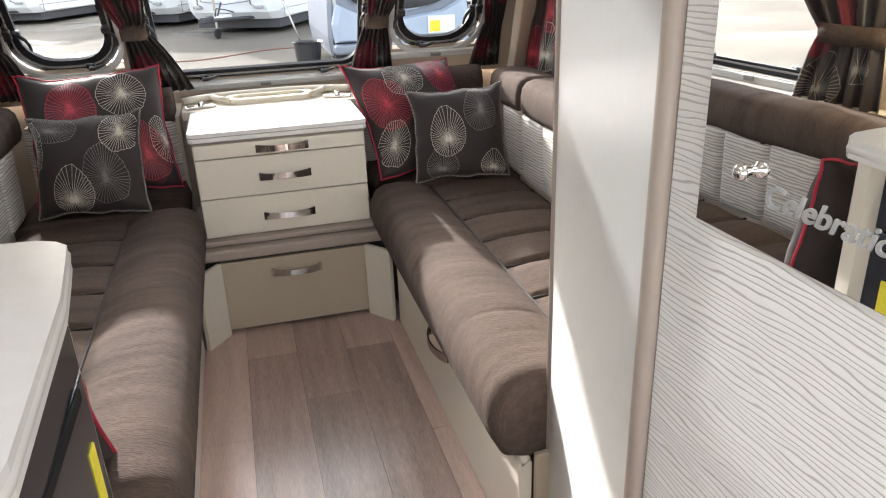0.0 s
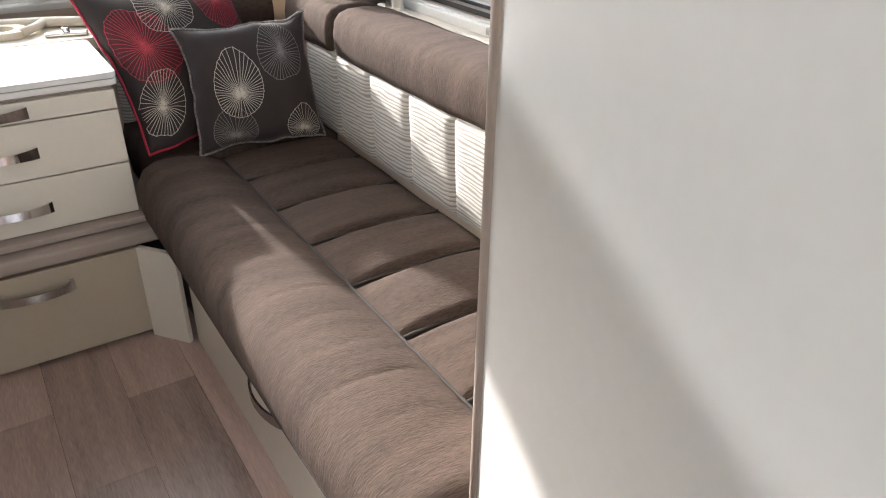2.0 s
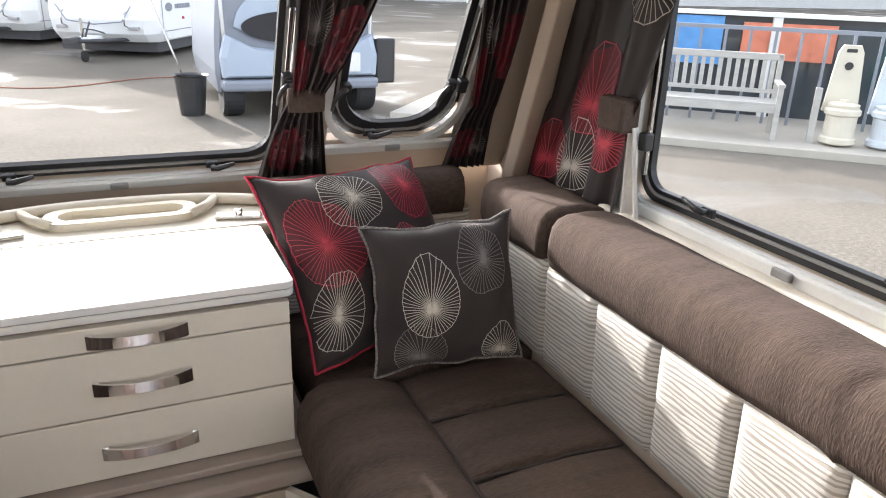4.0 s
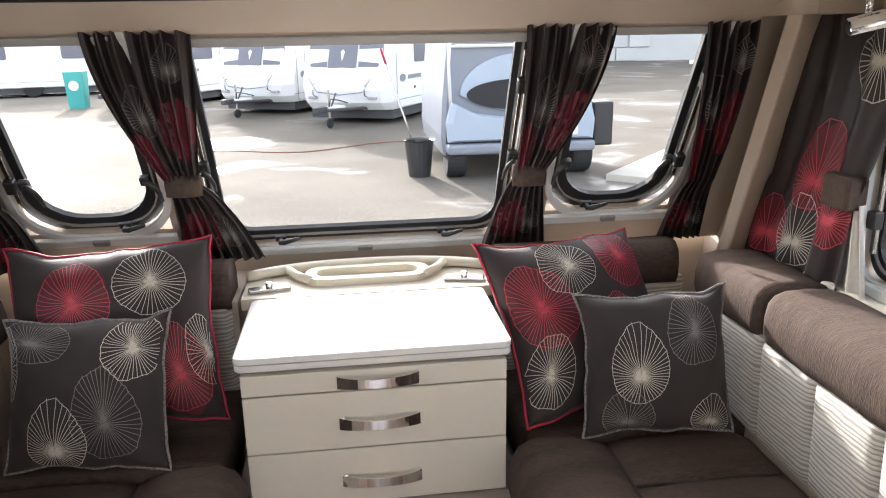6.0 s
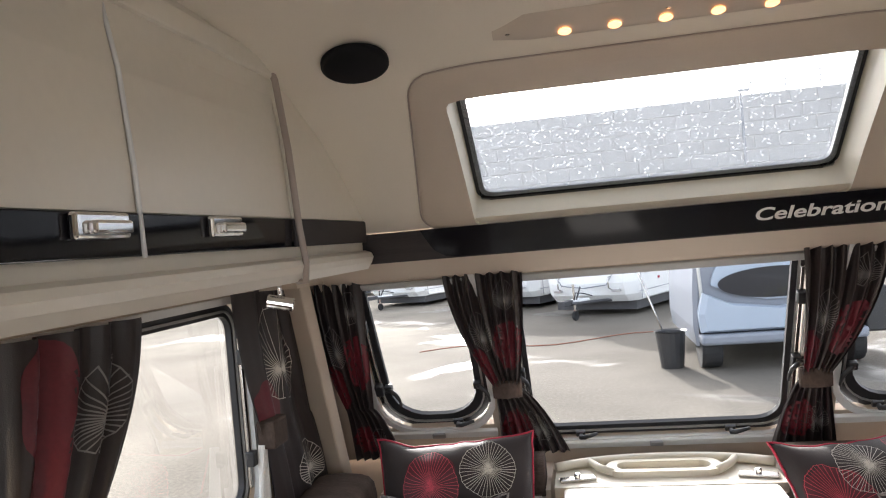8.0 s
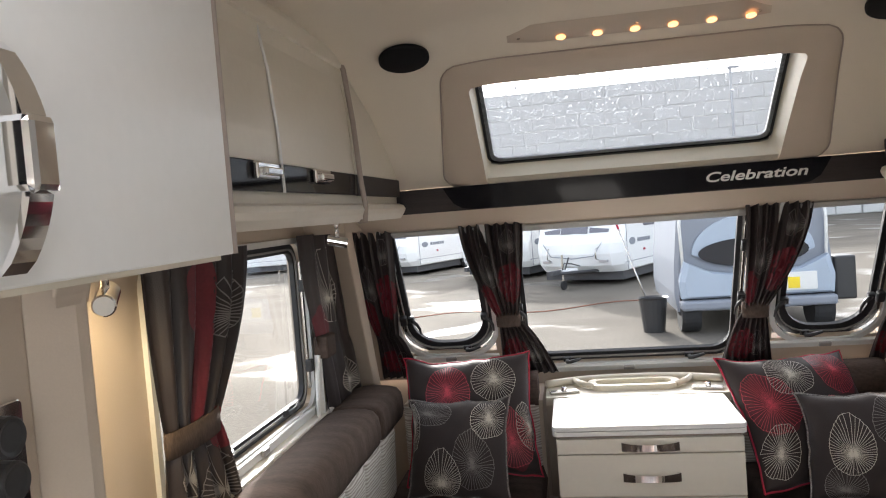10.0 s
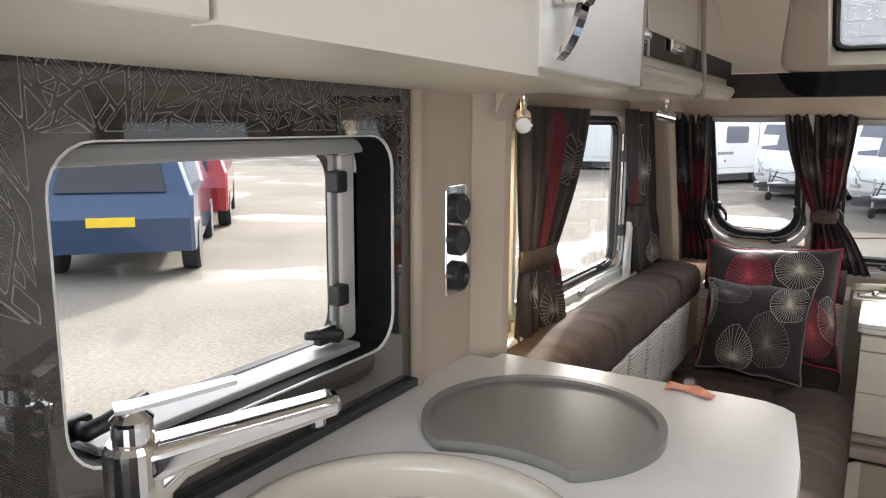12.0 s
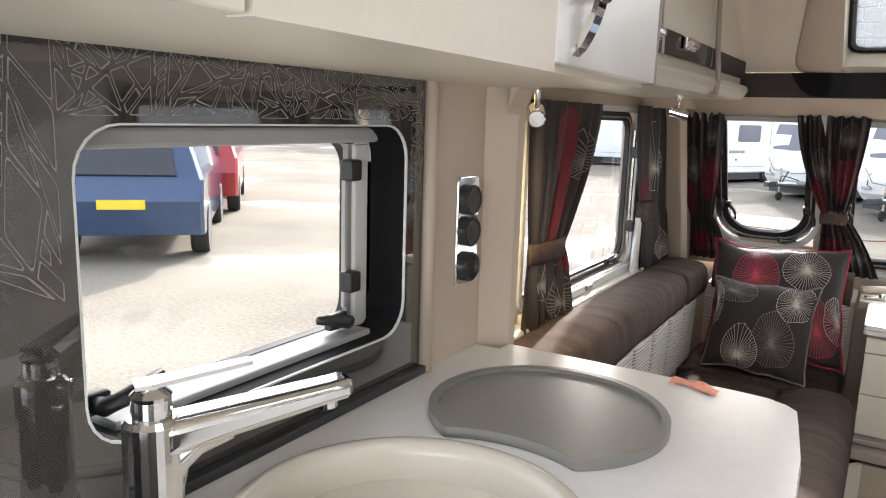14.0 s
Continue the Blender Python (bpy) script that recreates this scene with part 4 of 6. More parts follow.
nt.links.new(tone.outputs[0], nt.nodes["Principled BSDF"].inputs["Base Color"])
M_ETCH = mat("pale_etched_line", (0.27, 0.26, 0.245), 0.3, var=0.15, scale=9)


def splinters(loop, low, high, rnd):
    """Cuts a convex outline again and again by random chords, down to areas between low and high."""
    todo, done = [loop], []
    while todo:
        c = todo.pop()
        n = len(c)
        area = abs(sum(c[i].cross(c[(i + 1) % n]) for i in range(n))) / 2
        if area < low + (high - low) * rnd.random() ** 1.7:
            done.append(c)
            continue
        i = max(range(n), key=lambda i: (c[i] - c[(i + 1) % n]).length * rnd.uniform(0.5, 1))
        c = c[i:] + c[:i]
        p = c[0].lerp(c[1], rnd.uniform(0.22, 0.78))
        if n == 3 or rnd.random() < 0.5:
            k = 2 if n == 3 else rnd.randrange(2, n)
            todo += [[p] + c[1:k + 1], [p] + c[k:] + c[:1]]
        else:
            k = rnd.randrange(2, n - 1) if n > 3 else 2
            q = c[k].lerp(c[(k + 1) % n], rnd.uniform(0.2, 0.8))
            todo += [[p] + c[1:k + 1] + [q], [p, q] + c[k + 1:] + c[:1]]
    return done


def etched_outlines():
    """Outlines of uneven splinters with rounded corners, as fine ribbons on the board; u along y, v up."""
    rnd = random.Random(23)
    cells = []
    for y0, y1, z0, z1, low, high in ((-3.37, -2.83, 1.150, 1.407, 0.0005, 0.0040), (-2.83, -2.312, 1.150, 1.407, 0.0003, 0.0034), (-2.312, -1.722, 1.336, 1.407, 0.00016, 0.0010), (-1.757, -1.722, 1.20, 1.336, 0.0003, 0.0012)):
        cells += splinters([Vector((y0, z0)), Vector((y1, z0)), Vector((y1, z1)), Vector((y0, z1))], low, high, rnd)
    bm = bmesh.new()

    def kept(p):
        return -3.375 < p.x < -1.72 and (1.337 < p.y < 1.404 or p.x < -2.318 and 1.178 + 0.012 * math.sin(17 * p.x) < p.y < 1.404 or p.x > -1.757 and p.y > 1.22)
    for loop in cells:
        mid = sum(loop, Vector((0, 0))) / len(loop)
        if not kept(mid):
            continue
        lo_x, hi_x, low_z = (-3.37, -2.312, 1.165) if mid.x < -2.318 else (-1.757, -1.722, 1.20) if mid.x > -1.757 and mid.y < 1.337 else (-2.318, -1.722, 1.336)
        loop = [Vector((min(max(p.x, lo_x), hi_x), max(min(p.y, 1.407), low_z))) for p in loop]
        n = len(loop)
        area = abs(sum(loop[i].cross(loop[(i + 1) % n]) for i in range(n))) / 2
        around = sum((loop[i] - loop[(i + 1) % n]).length for i in range(n))
        rad = 2 * area / around
        if rad < 0.0030:
            continue
        mid = sum(loop, Vector((0, 0))) / n
        k = 1 - 0.0013 / rad
        loop = [mid + (p - mid) * k for p in loop]
        curve = []
        for i in range(n):
            p, before, after = loop[i], loop[i - 1], loop[(i + 1) % n]
            cut = 0.16 * min((before - p).length, (after - p).length)
            s, e = p + (before - p).normalized() * cut, p + (after - p).normalized() * cut
            curve += [s.lerp(p, t).lerp(p.lerp(e, t), t) for t in (0, 0.25, 0.5, 0.75, 1)]
        w = 0.0010 / max(rad * k, 0.004)
        inner = [mid + (p - mid) * (1 - w) for p in curve]
        ro, ri = [bm.verts.new((-0.9046, p.x, p.y)) for p in curve], [bm.verts.new((-0.9046, p.x, p.y)) for p in inner]
        for i in range(5 * n):
            bm.faces.new((ro[i], ro[(i + 1) % (5 * n)], ri[(i + 1) % (5 * n)], ri[i]))
    return bm


splash = structure("splashback", board(-3.38, -1.715, 0.925, 1.41, -0.012, [(WK[0] - 0.03, WK[1] + 0.03, WK[2] - 0.03, WK[3] + 0.03)], splash_m), M_SPLASH, "glossy grey splashback panel with etched angular lines", "splashback")
tagged(part("etched_outlines", etched_outlines(), M_ETCH, splash, "pale rounded triangular outlines"), kind="stuff")
kwf = axes((-0.985, -2.10, 0.992), (0, 1, 0), (0, 0, 1))
kw = window("window_6", "kitchen window with pale frame, black gasket and catches", kwf @ Matrix.Translation((0, 0, 0.003)), 0.665, 0.335, 0.055, rubber=0.022)
for u, fl in ((0.245, -1), (-0.155, 1)):
    lever(kw, kwf @ Matrix.Translation((u, 0.044, 0.010)) @ Matrix.Diagonal((1.25, 1.25, 1.25, 1)), fl)
part("screen_rail", box(0.284, 0.318, 0.024, 0.308, 0.004, 0.020, 0.004, m=kwf), M_ALU, kw, "white fly screen rail")
part("screen_brush", box(0.275, 0.284, 0.024, 0.308, 0.004, 0.014, m=kwf), M_GREYRAIL, kw, "grey screen brush")
part("blind_cassette", box(-0.255, 0.325, 0.311, 0.334, 0.004, 0.034, 0.005, m=kwf), M_PALEGREY, kw, "pale grey blind cassette")
part("stay", box(0.264, 0.272, 0.06, 0.28, 0.010, 0.018, 0.002, m=kwf), M_PALEGREY, kw, "pale stay")
for v in (0.10, 0.27):
    part("knuckle", box(0.262, 0.288, v - 0.016, v + 0.016, 0.008, 0.032, 0.004, m=kwf), M_BLACKPLASTIC, kw)
KO, KI = rounded(WK[1] - WK[0] + 0.012, WK[3] - WK[2] + 0.012, 0.056), rounded(WK[1] - WK[0] - 0.003, WK[3] - WK[2] - 0.003, 0.05)
kc = axes((-0.9835, (WK[0] + WK[1]) / 2, (WK[2] + WK[3]) / 2), (0, 1, 0), (0, 0, 1))
kw_w, kw_h = WK[1] - WK[0], WK[3] - WK[2]
structure("splashback_opening", ring(matched(200, kw_w + 0.06, kw_h + 0.06, 0.0005, (WK[0] + WK[1]) / 2, (WK[2] + WK[3]) / 2), matched(200, kw_w, kw_h, 0.05, (WK[0] + WK[1]) / 2, (WK[2] + WK[3]) / 2), -0.012, side(-0.905)), M_SPLASH, "rounded opening of the glossy grey splashback", "splashback")
structure("kitchen_reveal", ring(KO, KI, 0.075, kc), M_DEEPBLACK, "black window reveal", "reveal")
structure("kitchen_edging", ring(rounded(kw_w + 0.001, kw_h + 0.001, 0.05), rounded(WK[1] - WK[0] - 0.0035, WK[3] - WK[2] - 0.0035, 0.049), 0.004, kc @ Matrix.Translation((0, 0, 0.0755))), M_ALU, "pale edging round the kitchen window", "edging")
structure("kitchen_sill", box(-0.983, -0.935, WK[0] + 0.05, WK[1] - 0.045, WK[2] - 0.002, WK[2] + 0.010, 0.003), M_PALEGREY, "pale sill of the kitchen window", "sill")
structure("kitchen_lining", board(-3.38, -1.5, 0.0, 1.95, -0.05, [(-2.455, -1.735, 0.985, 1.345)], side(-0.985)), M_BEIGE, "beige lining wall behind the kitchen", "wall")
structure("pillar_board", box(-0.985, -0.9, -1.715, -1.53, 0.92, 1.42, 0.003), M_BEIGE, "beige pillar board beside the splashback", "pillar")
structure("pillar_strip", tube([(-0.897, -1.712, 0.93), (-0.897, -1.712, 1.42)], 0.011, 10), M_BEIGE, "beige rounded strip", "strip", smooth=True)
structure("screen_partition", prism([(-1.085, -1.53), (-0.899, -1.53), (-0.856, -1.487), (-0.852, -1.470), (-0.860, -1.458), (-1.085, -1.458)], 1.43, Matrix.Translation((0, 0, 0.0)), 0.004), M_BEIGE, "beige partition between kitchen and lounge", "partition")

arc = [(-0.782 - 0.072 * math.cos(math.pi / 2 * k / 8), 1.352 + 0.072 * math.sin(math.pi / 2 * k / 8)) for k in range(9)]
structure("partition_corner", prism([*arc, (-0.782, 1.428), (-0.856, 1.428)][::-1], 0.072, axes((0, -1.458, 0), (1, 0, 0), (0, 0, 1)), 0.003), M_BEIGE, "beige rounded corner of the partition under the locker", "partition", smooth=False)

sock = thing("socket_plate", "tall chrome plate with three black sockets on the pillar", "socket plate")
sm = axes((-0.9, -1.59, 1.15), (0, 1, 0), (0, 0, 1))
part("plate", prism(rounded(0.072, 0.190, 0.008), 0.006, sm, 0.002), M_CHROME, sock, "polished plate")
for k, z in enumerate((0.055, 0.0, -0.062)):
    bm = lathe([(0.026, 0), (0.026, 0.010), (0.023, 0.013), (0.018, 0.011 if k < 2 else 0.006), (0.001, 0.011 if k < 2 else 0.004)], 24, sm @ Matrix.Translation((0, z, 0.006)))
    part("socket", bm, M_BLACKPLASTIC, sock, "round black socket", smooth=False)

# worktop with sink opening
WT0, WT1 = 0.895, 0.93
edge = [(-0.905, -3.38), (-0.385, -3.38), (-0.378, -2.75), (-0.345, -2.30), (-0.317, -2.00), (-0.333, -1.70), (-0.348, -1.585), (-0.356, -1.530), (-0.372, -1.512), (-0.40, -1.498), (-0.45, -1.494), (-0.85, -1.494), (-0.852, -1.5315), (-0.898, -1.5325), (-0.905, -1.535)]
SINK = (-0.659, -2.110, 0.180)
worktop = thing("worktop", "white speckled kitchen worktop with a rounded corner", "worktop")
bm = bmesh.new()
ou = dense(edge, 0.05)
n = len(ou)
cxy = SINK[:2]
ordered = sorted(ou, key=lambda p: math.atan2(p[1] - cxy[1], p[0] - cxy[0]))
inn = [(cxy[0] + SINK[2] * math.cos(math.atan2(p[1] - cxy[1], p[0] - cxy[0])), cxy[1] + SINK[2] * math.sin(math.atan2(p[1] - cxy[1], p[0] - cxy[0]))) for p in ordered]
part("top", ring(ordered, inn, WT1 - WT0, Matrix.Translation((0, 0, WT0))), M_WORKTOP, worktop)
front = [p for p in edge[1:12]]
part("edge_band", tube([(x - 0.0150, y - (0.015 if y > -1.53 else 0.0), (WT0 + WT1) / 2) for x, y in dense(front, 0.03)[:-max(1, int(math.dist(front[-1], front[0]) / 0.03))] if x > -0.86], 0.0172, 10), M_WORKTOP, worktop, "rounded white edge band", smooth=True)
M_SINK = mat("cream_composite_sink", (0.60, 0.555, 0.475), 0.22, var=0.05, scale=30, fine=500)
sink = thing("sink", "round cream composite sink bowl set in the worktop", "sink")
part("bowl", lathe([(0.001, WT1 - 0.170), (0.135, WT1 - 0.165), (0.168, WT1 - 0.12), (0.175, WT1 - 0.003), (0.184, WT1 + 0.001), (0.190, WT1 + 0.001), (0.193, WT1 + 0.006), (0.190, WT1 + 0.010), (0.180, WT1 + 0.011), (0.171, WT1 + 0.007), (0.167, WT1 - 0.004), (0.164, WT1 - 0.05), (0.159, WT1 - 0.11), (0.150, WT1 - 0.140), (0.130, WT1 - 0.155), (0.09, WT1 - 0.161), (0.03, WT1 - 0.164), (0.001, WT1 - 0.164)], 64, Matrix.Translation((*cxy, 0))), M_SINK, sink, smooth=True)
part("waste", lathe([(0.032, WT1 - 0.1635), (0.032, WT1 - 0.160), (0.02, WT1 - 0.156)], 24, Matrix.Translation((*cxy, 0))), M_CHROME, sink, "chrome waste")

tap = thing("tap", "chrome mixer tap with a flat spout and lever beside the sink", "tap")
TX, TY = -0.818, -2.292
part("body", lathe([(0.029, WT1), (0.029, WT1 + 0.004), (0.0265, WT1 + 0.008), (0.026, WT1 + 0.138), (0.022, WT1 + 0.143)], 24, Matrix.Translation((TX, TY, 0))), M_CHROME, tap, smooth=False)
part("collar", lathe([(0.018, WT1 + 0.141), (0.0175, WT1 + 0.160), (0.0185, WT1 + 0.164), (0.010, WT1 + 0.172)], 24, Matrix.Translation((TX, TY, 0))), M_CHROME, tap, smooth=False)
d = Vector((0.09, 0.155, 0)).normalized()
side_way = Vector((-d.y, d.x, 0))


def spout_at(a, b, q):
    """a, b in -1..1 over the section; q metres along the spout."""
    k = q / 0.19
    half_w, half_h = 0.0235 - 0.004 * k, 0.0185 - 0.0085 * min(1, k * 1.15)
    end = 1.0 if q < 0.182 else 0.72
    return Vector((TX, TY, WT1 + 0.122 + 0.024 * k)) + d * q + side_way * a * half_w * end + Vector((0, 0, b * half_h * end))


SEC = [(max(-1, min(1, 1.25 * math.cos(2 * math.pi * i / 24))), max(-1, min(1, 1.12 * math.sin(2 * math.pi * i / 24)))) for i in range(24)]
part("spout", loft(SEC, [0.0, 0.02, 0.05, 0.08, 0.11, 0.14, 0.165, 0.181, 0.188], spout_at), M_CHROME, tap, "broad flat chrome spout", smooth=True)
part("elbow", tube([Vector((TX, TY, WT1 + 0.075)) + d * 0.010, Vector((TX, TY, WT1 + 0.098)) + d * 0.018, Vector((TX, TY, WT1 + 0.112)) + d * 0.038, Vector((TX, TY, WT1 + 0.118)) + d * 0.070], [0.017, 0.016, 0.014, 0.010], 16), M_CHROME, tap, smooth=True)
part("nozzle", lathe([(0.011, 0), (0.011, -0.010), (0.008, -0.011)], 16, Matrix.Translation(Vector((TX, TY, WT1 + 0.135)) + d * 0.165)), M_CHROME, tap)
part("lever", loft([(-0.009, -0.0022), (0.009, -0.0022), (0.009, 0.0022), (-0.009, 0.0022)], [-0.014, 0.0, 0.03, 0.06, 0.085, 0.09], lambda a, b, q: Vector((TX, TY, WT1 + 0.174 + 0.10 * max(0, q))) + d * q + side_way * a * (1.3 - 6 * max(0, q)) + Vector((0, 0, b))), M_CHROME, tap, "flat chrome lever")

# the sink's lid: a disc with a bite taken out
M_LID = mat("grey_plastic_lid", (0.21, 0.205, 0.19), 0.35, var=0.06, scale=5, fine=200)
LC, LR = Vector((-0.656, -1.763)), 0.169


def lid_outline(r, bite):
    pts = []
    c2, r2 = Vector((-0.640, -2.072)), bite
    for k in range(120):
        a = 2 * math.pi * k / 120 + math.pi / 2
        p = LC + r * Vector((math.cos(a), math.sin(a)))
        if (p - c2).length < r2:
            p = c2 + (p - c2).normalized() * r2 if (p - c2).length > 1e-6 else p
        pts.append((p.x, p.y))
    return pts


lid = thing("sink_cover", "grey plastic sink lid with a curved bite lying on the worktop", "sink cover")
part("plate", prism(lid_outline(LR - 0.008, 0.196), 0.010, Matrix.Translation((0, 0, WT1))), M_LID, lid)
part("rim", ring(lid_outline(LR, 0.188), lid_outline(LR - 0.013, 0.201), 0.015, Matrix.Translation((0, 0, WT1 + 0.0005))), M_LID, lid, "raised rim")
paper = thing("paper_slip", "crumpled orange paper slip on the worktop", "paper")
part("sheet", sheet(lambda u, v: (-0.545 + 0.075 * u, -1.535 + 0.035 * v + 0.01 * math.sin(5 * u), WT1 + 0.003 + 0.002 * math.sin(9 * u + 2 * v) * (0.5 + v)), 14, 6), mat("orange_paper", (0.75, 0.30, 0.20), 0.7, var=0.2, scale=60), paper)

structure("worktop_seal", box(-0.9045, -0.889, -3.37, -1.72, WT1, WT1 + 0.014, 0.003), M_BLACKPLASTIC, "black seal strip along the splashback", "seal")
hob = thing("hob", "black glass hob set on the worktop beside the sink", "hob")
part("plate", box(-0.885, -0.42, -3.0, -2.375, WT1, WT1 + 0.010, 0.003), M_GLOSSBLACK, hob)
for hx, hy in ((-0.76, -2.58), (-0.56, -2.58), (-0.66, -2.82)):
    part("burner", lathe([(0.045, 0.0), (0.045, 0.012), (0.02, 0.018), (0.01, 0.018)], 20, Matrix.Translation((hx, hy, WT1 + 0.0095))), M_BLACKPLASTIC, hob, "black burner cap")
# kitchen base unit: white end panel, oven front
base = thing("kitchen_unit", "kitchen base unit with a cream end panel under the worktop", "kitchen unit")
part("end_panel", box(-0.905, -0.42, -1.535, -1.515, 0.0, 0.894), M_CREAM, base, "cream end panel")
part("end_post", prism([(-0.42, -1.515), (-0.42, -1.56), (-0.392, -1.60), (-0.372, -1.60), (-0.366, -1.575), (-0.382, -1.535), (-0.40, -1.518)], 0.894), M_CREAM, base, "rounded cream post")
part("carcass", box(-0.90, -0.43, -3.37, -1.54, 0.0, 0.893), M_CREAM, base)
oven = thing("oven", "black glass oven with a dark control panel below the worktop", "oven")
part("body", box(-0.43, -0.375, -2.20, -1.605, 0.0, 0.885, 0.003), M_BLACKPLASTIC, oven)
M_NAVY = mat("dark_navy_enamel", (0.022, 0.026, 0.036), 0.22, var=0.15, scale=4, coat=0.3)


def front_panel(name, z0, z1, label):
    """A panel bowed towards the walkway."""
    out = [(-0.376, -2.19), *[(-0.356 + 0.006 * math.sin(math.pi * k / 10), -2.19 + 0.577 * k / 10) for k in range(11)], (-0.376, -1.613)]
    return part(name, prism(out, z1 - z0, Matrix.Translation((0, 0, z0)), 0.003), M_NAVY, oven, label)


front_panel("control_panel", 0.788, 0.882, "dark navy control panel")
front_panel("grill_door", 0.545, 0.785, "dark navy grill door")
od = front_panel("oven_door", 0.10, 0.542, "dark navy oven door")
part("grip_recess", box(-0.354, -0.3485, -2.12, -1.66, 0.772, 0.790, 0.002), M_DEEPBLACK, oven, "black grip recess")
part("lower_recess", box(-0.354, -0.3485, -2.12, -1.66, 0.532, 0.548, 0.002), M_DEEPBLACK, oven, "black grip recess")
part("sticker", box(-0.3555, -0.3520, -1.675, -1.648, 0.61, 0.70), mat("yellow_sticker", (0.85, 0.75, 0.05), 0.5), od, "yellow label")

# upper kitchen cabinets and microwave; a slightly skewed front
CF = axes((-0.615, -1.502, 0), (-0.048, 0.898, 0), (0, 0, 1)) @ Matrix.Diagonal((-1, 1, 1, 1))    # local x to the rear, y up, z towards the walkway
cab = thing("wall_cabinet", "white overhead kitchen cabinet with a chrome bow handle", "kitchen cabinet")
part("carcass", box(0.0, 0.45, 1.41, 1.93, 0.02, 0.40, m=CF @ Matrix.Diagonal((1, 1, -1, 1))), M_CREAM, cab)
part("side_edging", tube([CF @ Vector((-0.006, y, -0.012)) for y in (1.93, 1.7, 1.50, 1.42, 1.405)], 0.012, 10), M_TAUPE, cab, "rounded taupe edging", smooth=True)
d = part("door", box(0.006, 0.452, 1.405, 1.93, -0.019, 0.0, 0.002, m=CF), M_WHITE, cab, "white door")
hb = loft([(-0.013, 0), (0.013, 0), (0.013, 0.006), (-0.013, 0.006)], [i / 20 for i in range(21)], lambda a, b, q: CF @ Vector((0.408 + a, 1.415 + 0.165 * q, b + 0.030 * max(0.0, math.sin(math.pi * q)) ** 0.7)))
hd = part("handle", hb, M_CHROME, d, "chrome bow handle")
part("latch", box(0.392, 0.424, 1.470, 1.525, 0.0, 0.040, 0.006, m=CF), M_CHROME, hd, "chrome push latch")
mw = thing("microwave", "black built-in microwave over a cream panel", "microwave")
part("surround", board(0.456, 0.905, 1.395, 1.93, -0.019, [(0.462, 0.89, 1.471, 1.85)], CF), M_CREAM, mw, "cream surround panel")
part("body", box(0.462, 0.90, 1.47, 1.85, -0.34, -0.03, m=CF), M_BLACKPLASTIC, mw)
part("front", box(0.464, 0.889, 1.473, 1.845, -0.028, -0.010, 0.004, m=CF), M_GLOSSBLACK, mw, "gloss black front")
part("door_window", ring(rounded(0.175, 0.30, 0.07), rounded(0.085, 0.21, 0.035), 0.022, CF @ Matrix.Translation((0.60, 1.655, -0.012))), M_BLACK, mw, "thick rounded black door frame")
part("door_pane", prism(rounded(0.10, 0.225, 0.04), 0.004, CF @ Matrix.Translation((0.60, 1.655, -0.010))), M_GLOSSBLACK, mw, "smoked pane")
part("sill", box(0.476, 0.889, 1.470, 1.484, -0.010, 0.004, 0.003, m=CF), M_BLACK, mw, "black lower sill")
part("dial", lathe([(0.020, 0), (0.020, 0.016), (0.016, 0.018)], 20, CF @ Matrix.Translation((0.492, 1.565, -0.010)) @ Matrix.Diagonal((0.7, 0.7, 0.7, 1))), M_STEEL, mw, "steel dial")
cab2 = thing("wall_cabinet", "cream overhead kitchen cabinet over the splashback", "kitchen cabinet")
part("carcass", box(0.91, 1.88, 1.41, 1.93, 0.02, 0.36, m=CF @ Matrix.Diagonal((1, 1, -1, 1))), M_CREAM, cab2)
for u in (0.91, 1.30):
    part("door", box(u, u + 0.486, 1.395, 1.93, -0.019, 0.0, 0.002, m=CF), M_CREAM, cab2, "cream door")
structure("cabinet_underside", box(0.0, 1.88, 1.398, 1.409, -0.30, -0.02, m=CF), M_REVEAL, "pale underside of the kitchen cabinets", "soffit")


# ---- scatter cushions ----
def pillow_point(w, h, t, u, v, side):
    """On a square pillow: u, v in -1..1; side 1 front, -1 back."""
    sag = 0.018 * noise.noise(Vector((u * 1.6 + 3 * w, v * 1.6, h * 20))) + 0.006 * noise.noise(Vector((u * 5, v * 5, w * 40)))
    x = u * w / 2 * (1 - 0.105 * (1 - v * v) * abs(u) ** 3)
    y = v * h / 2 * (1 - 0.105 * (1 - u * u) * abs(v) ** 3)
    z = side * t / 2 * (max(0.0, 1 - abs(u) ** 2.4) ** 0.55) * (max(0.0, 1 - abs(v) ** 2.4) ** 0.55)
    z += side * 0.016 * noise.noise(Vector((u * 2.2, v * 2.2, w * 9 + side))) * (1 - max(abs(u), abs(v)) ** 6)
    y += sag * (0.4 + 0.6 * abs(v) ** 2)
    x += 0.6 * sag * abs(u)
    return Vector((x, y, z))


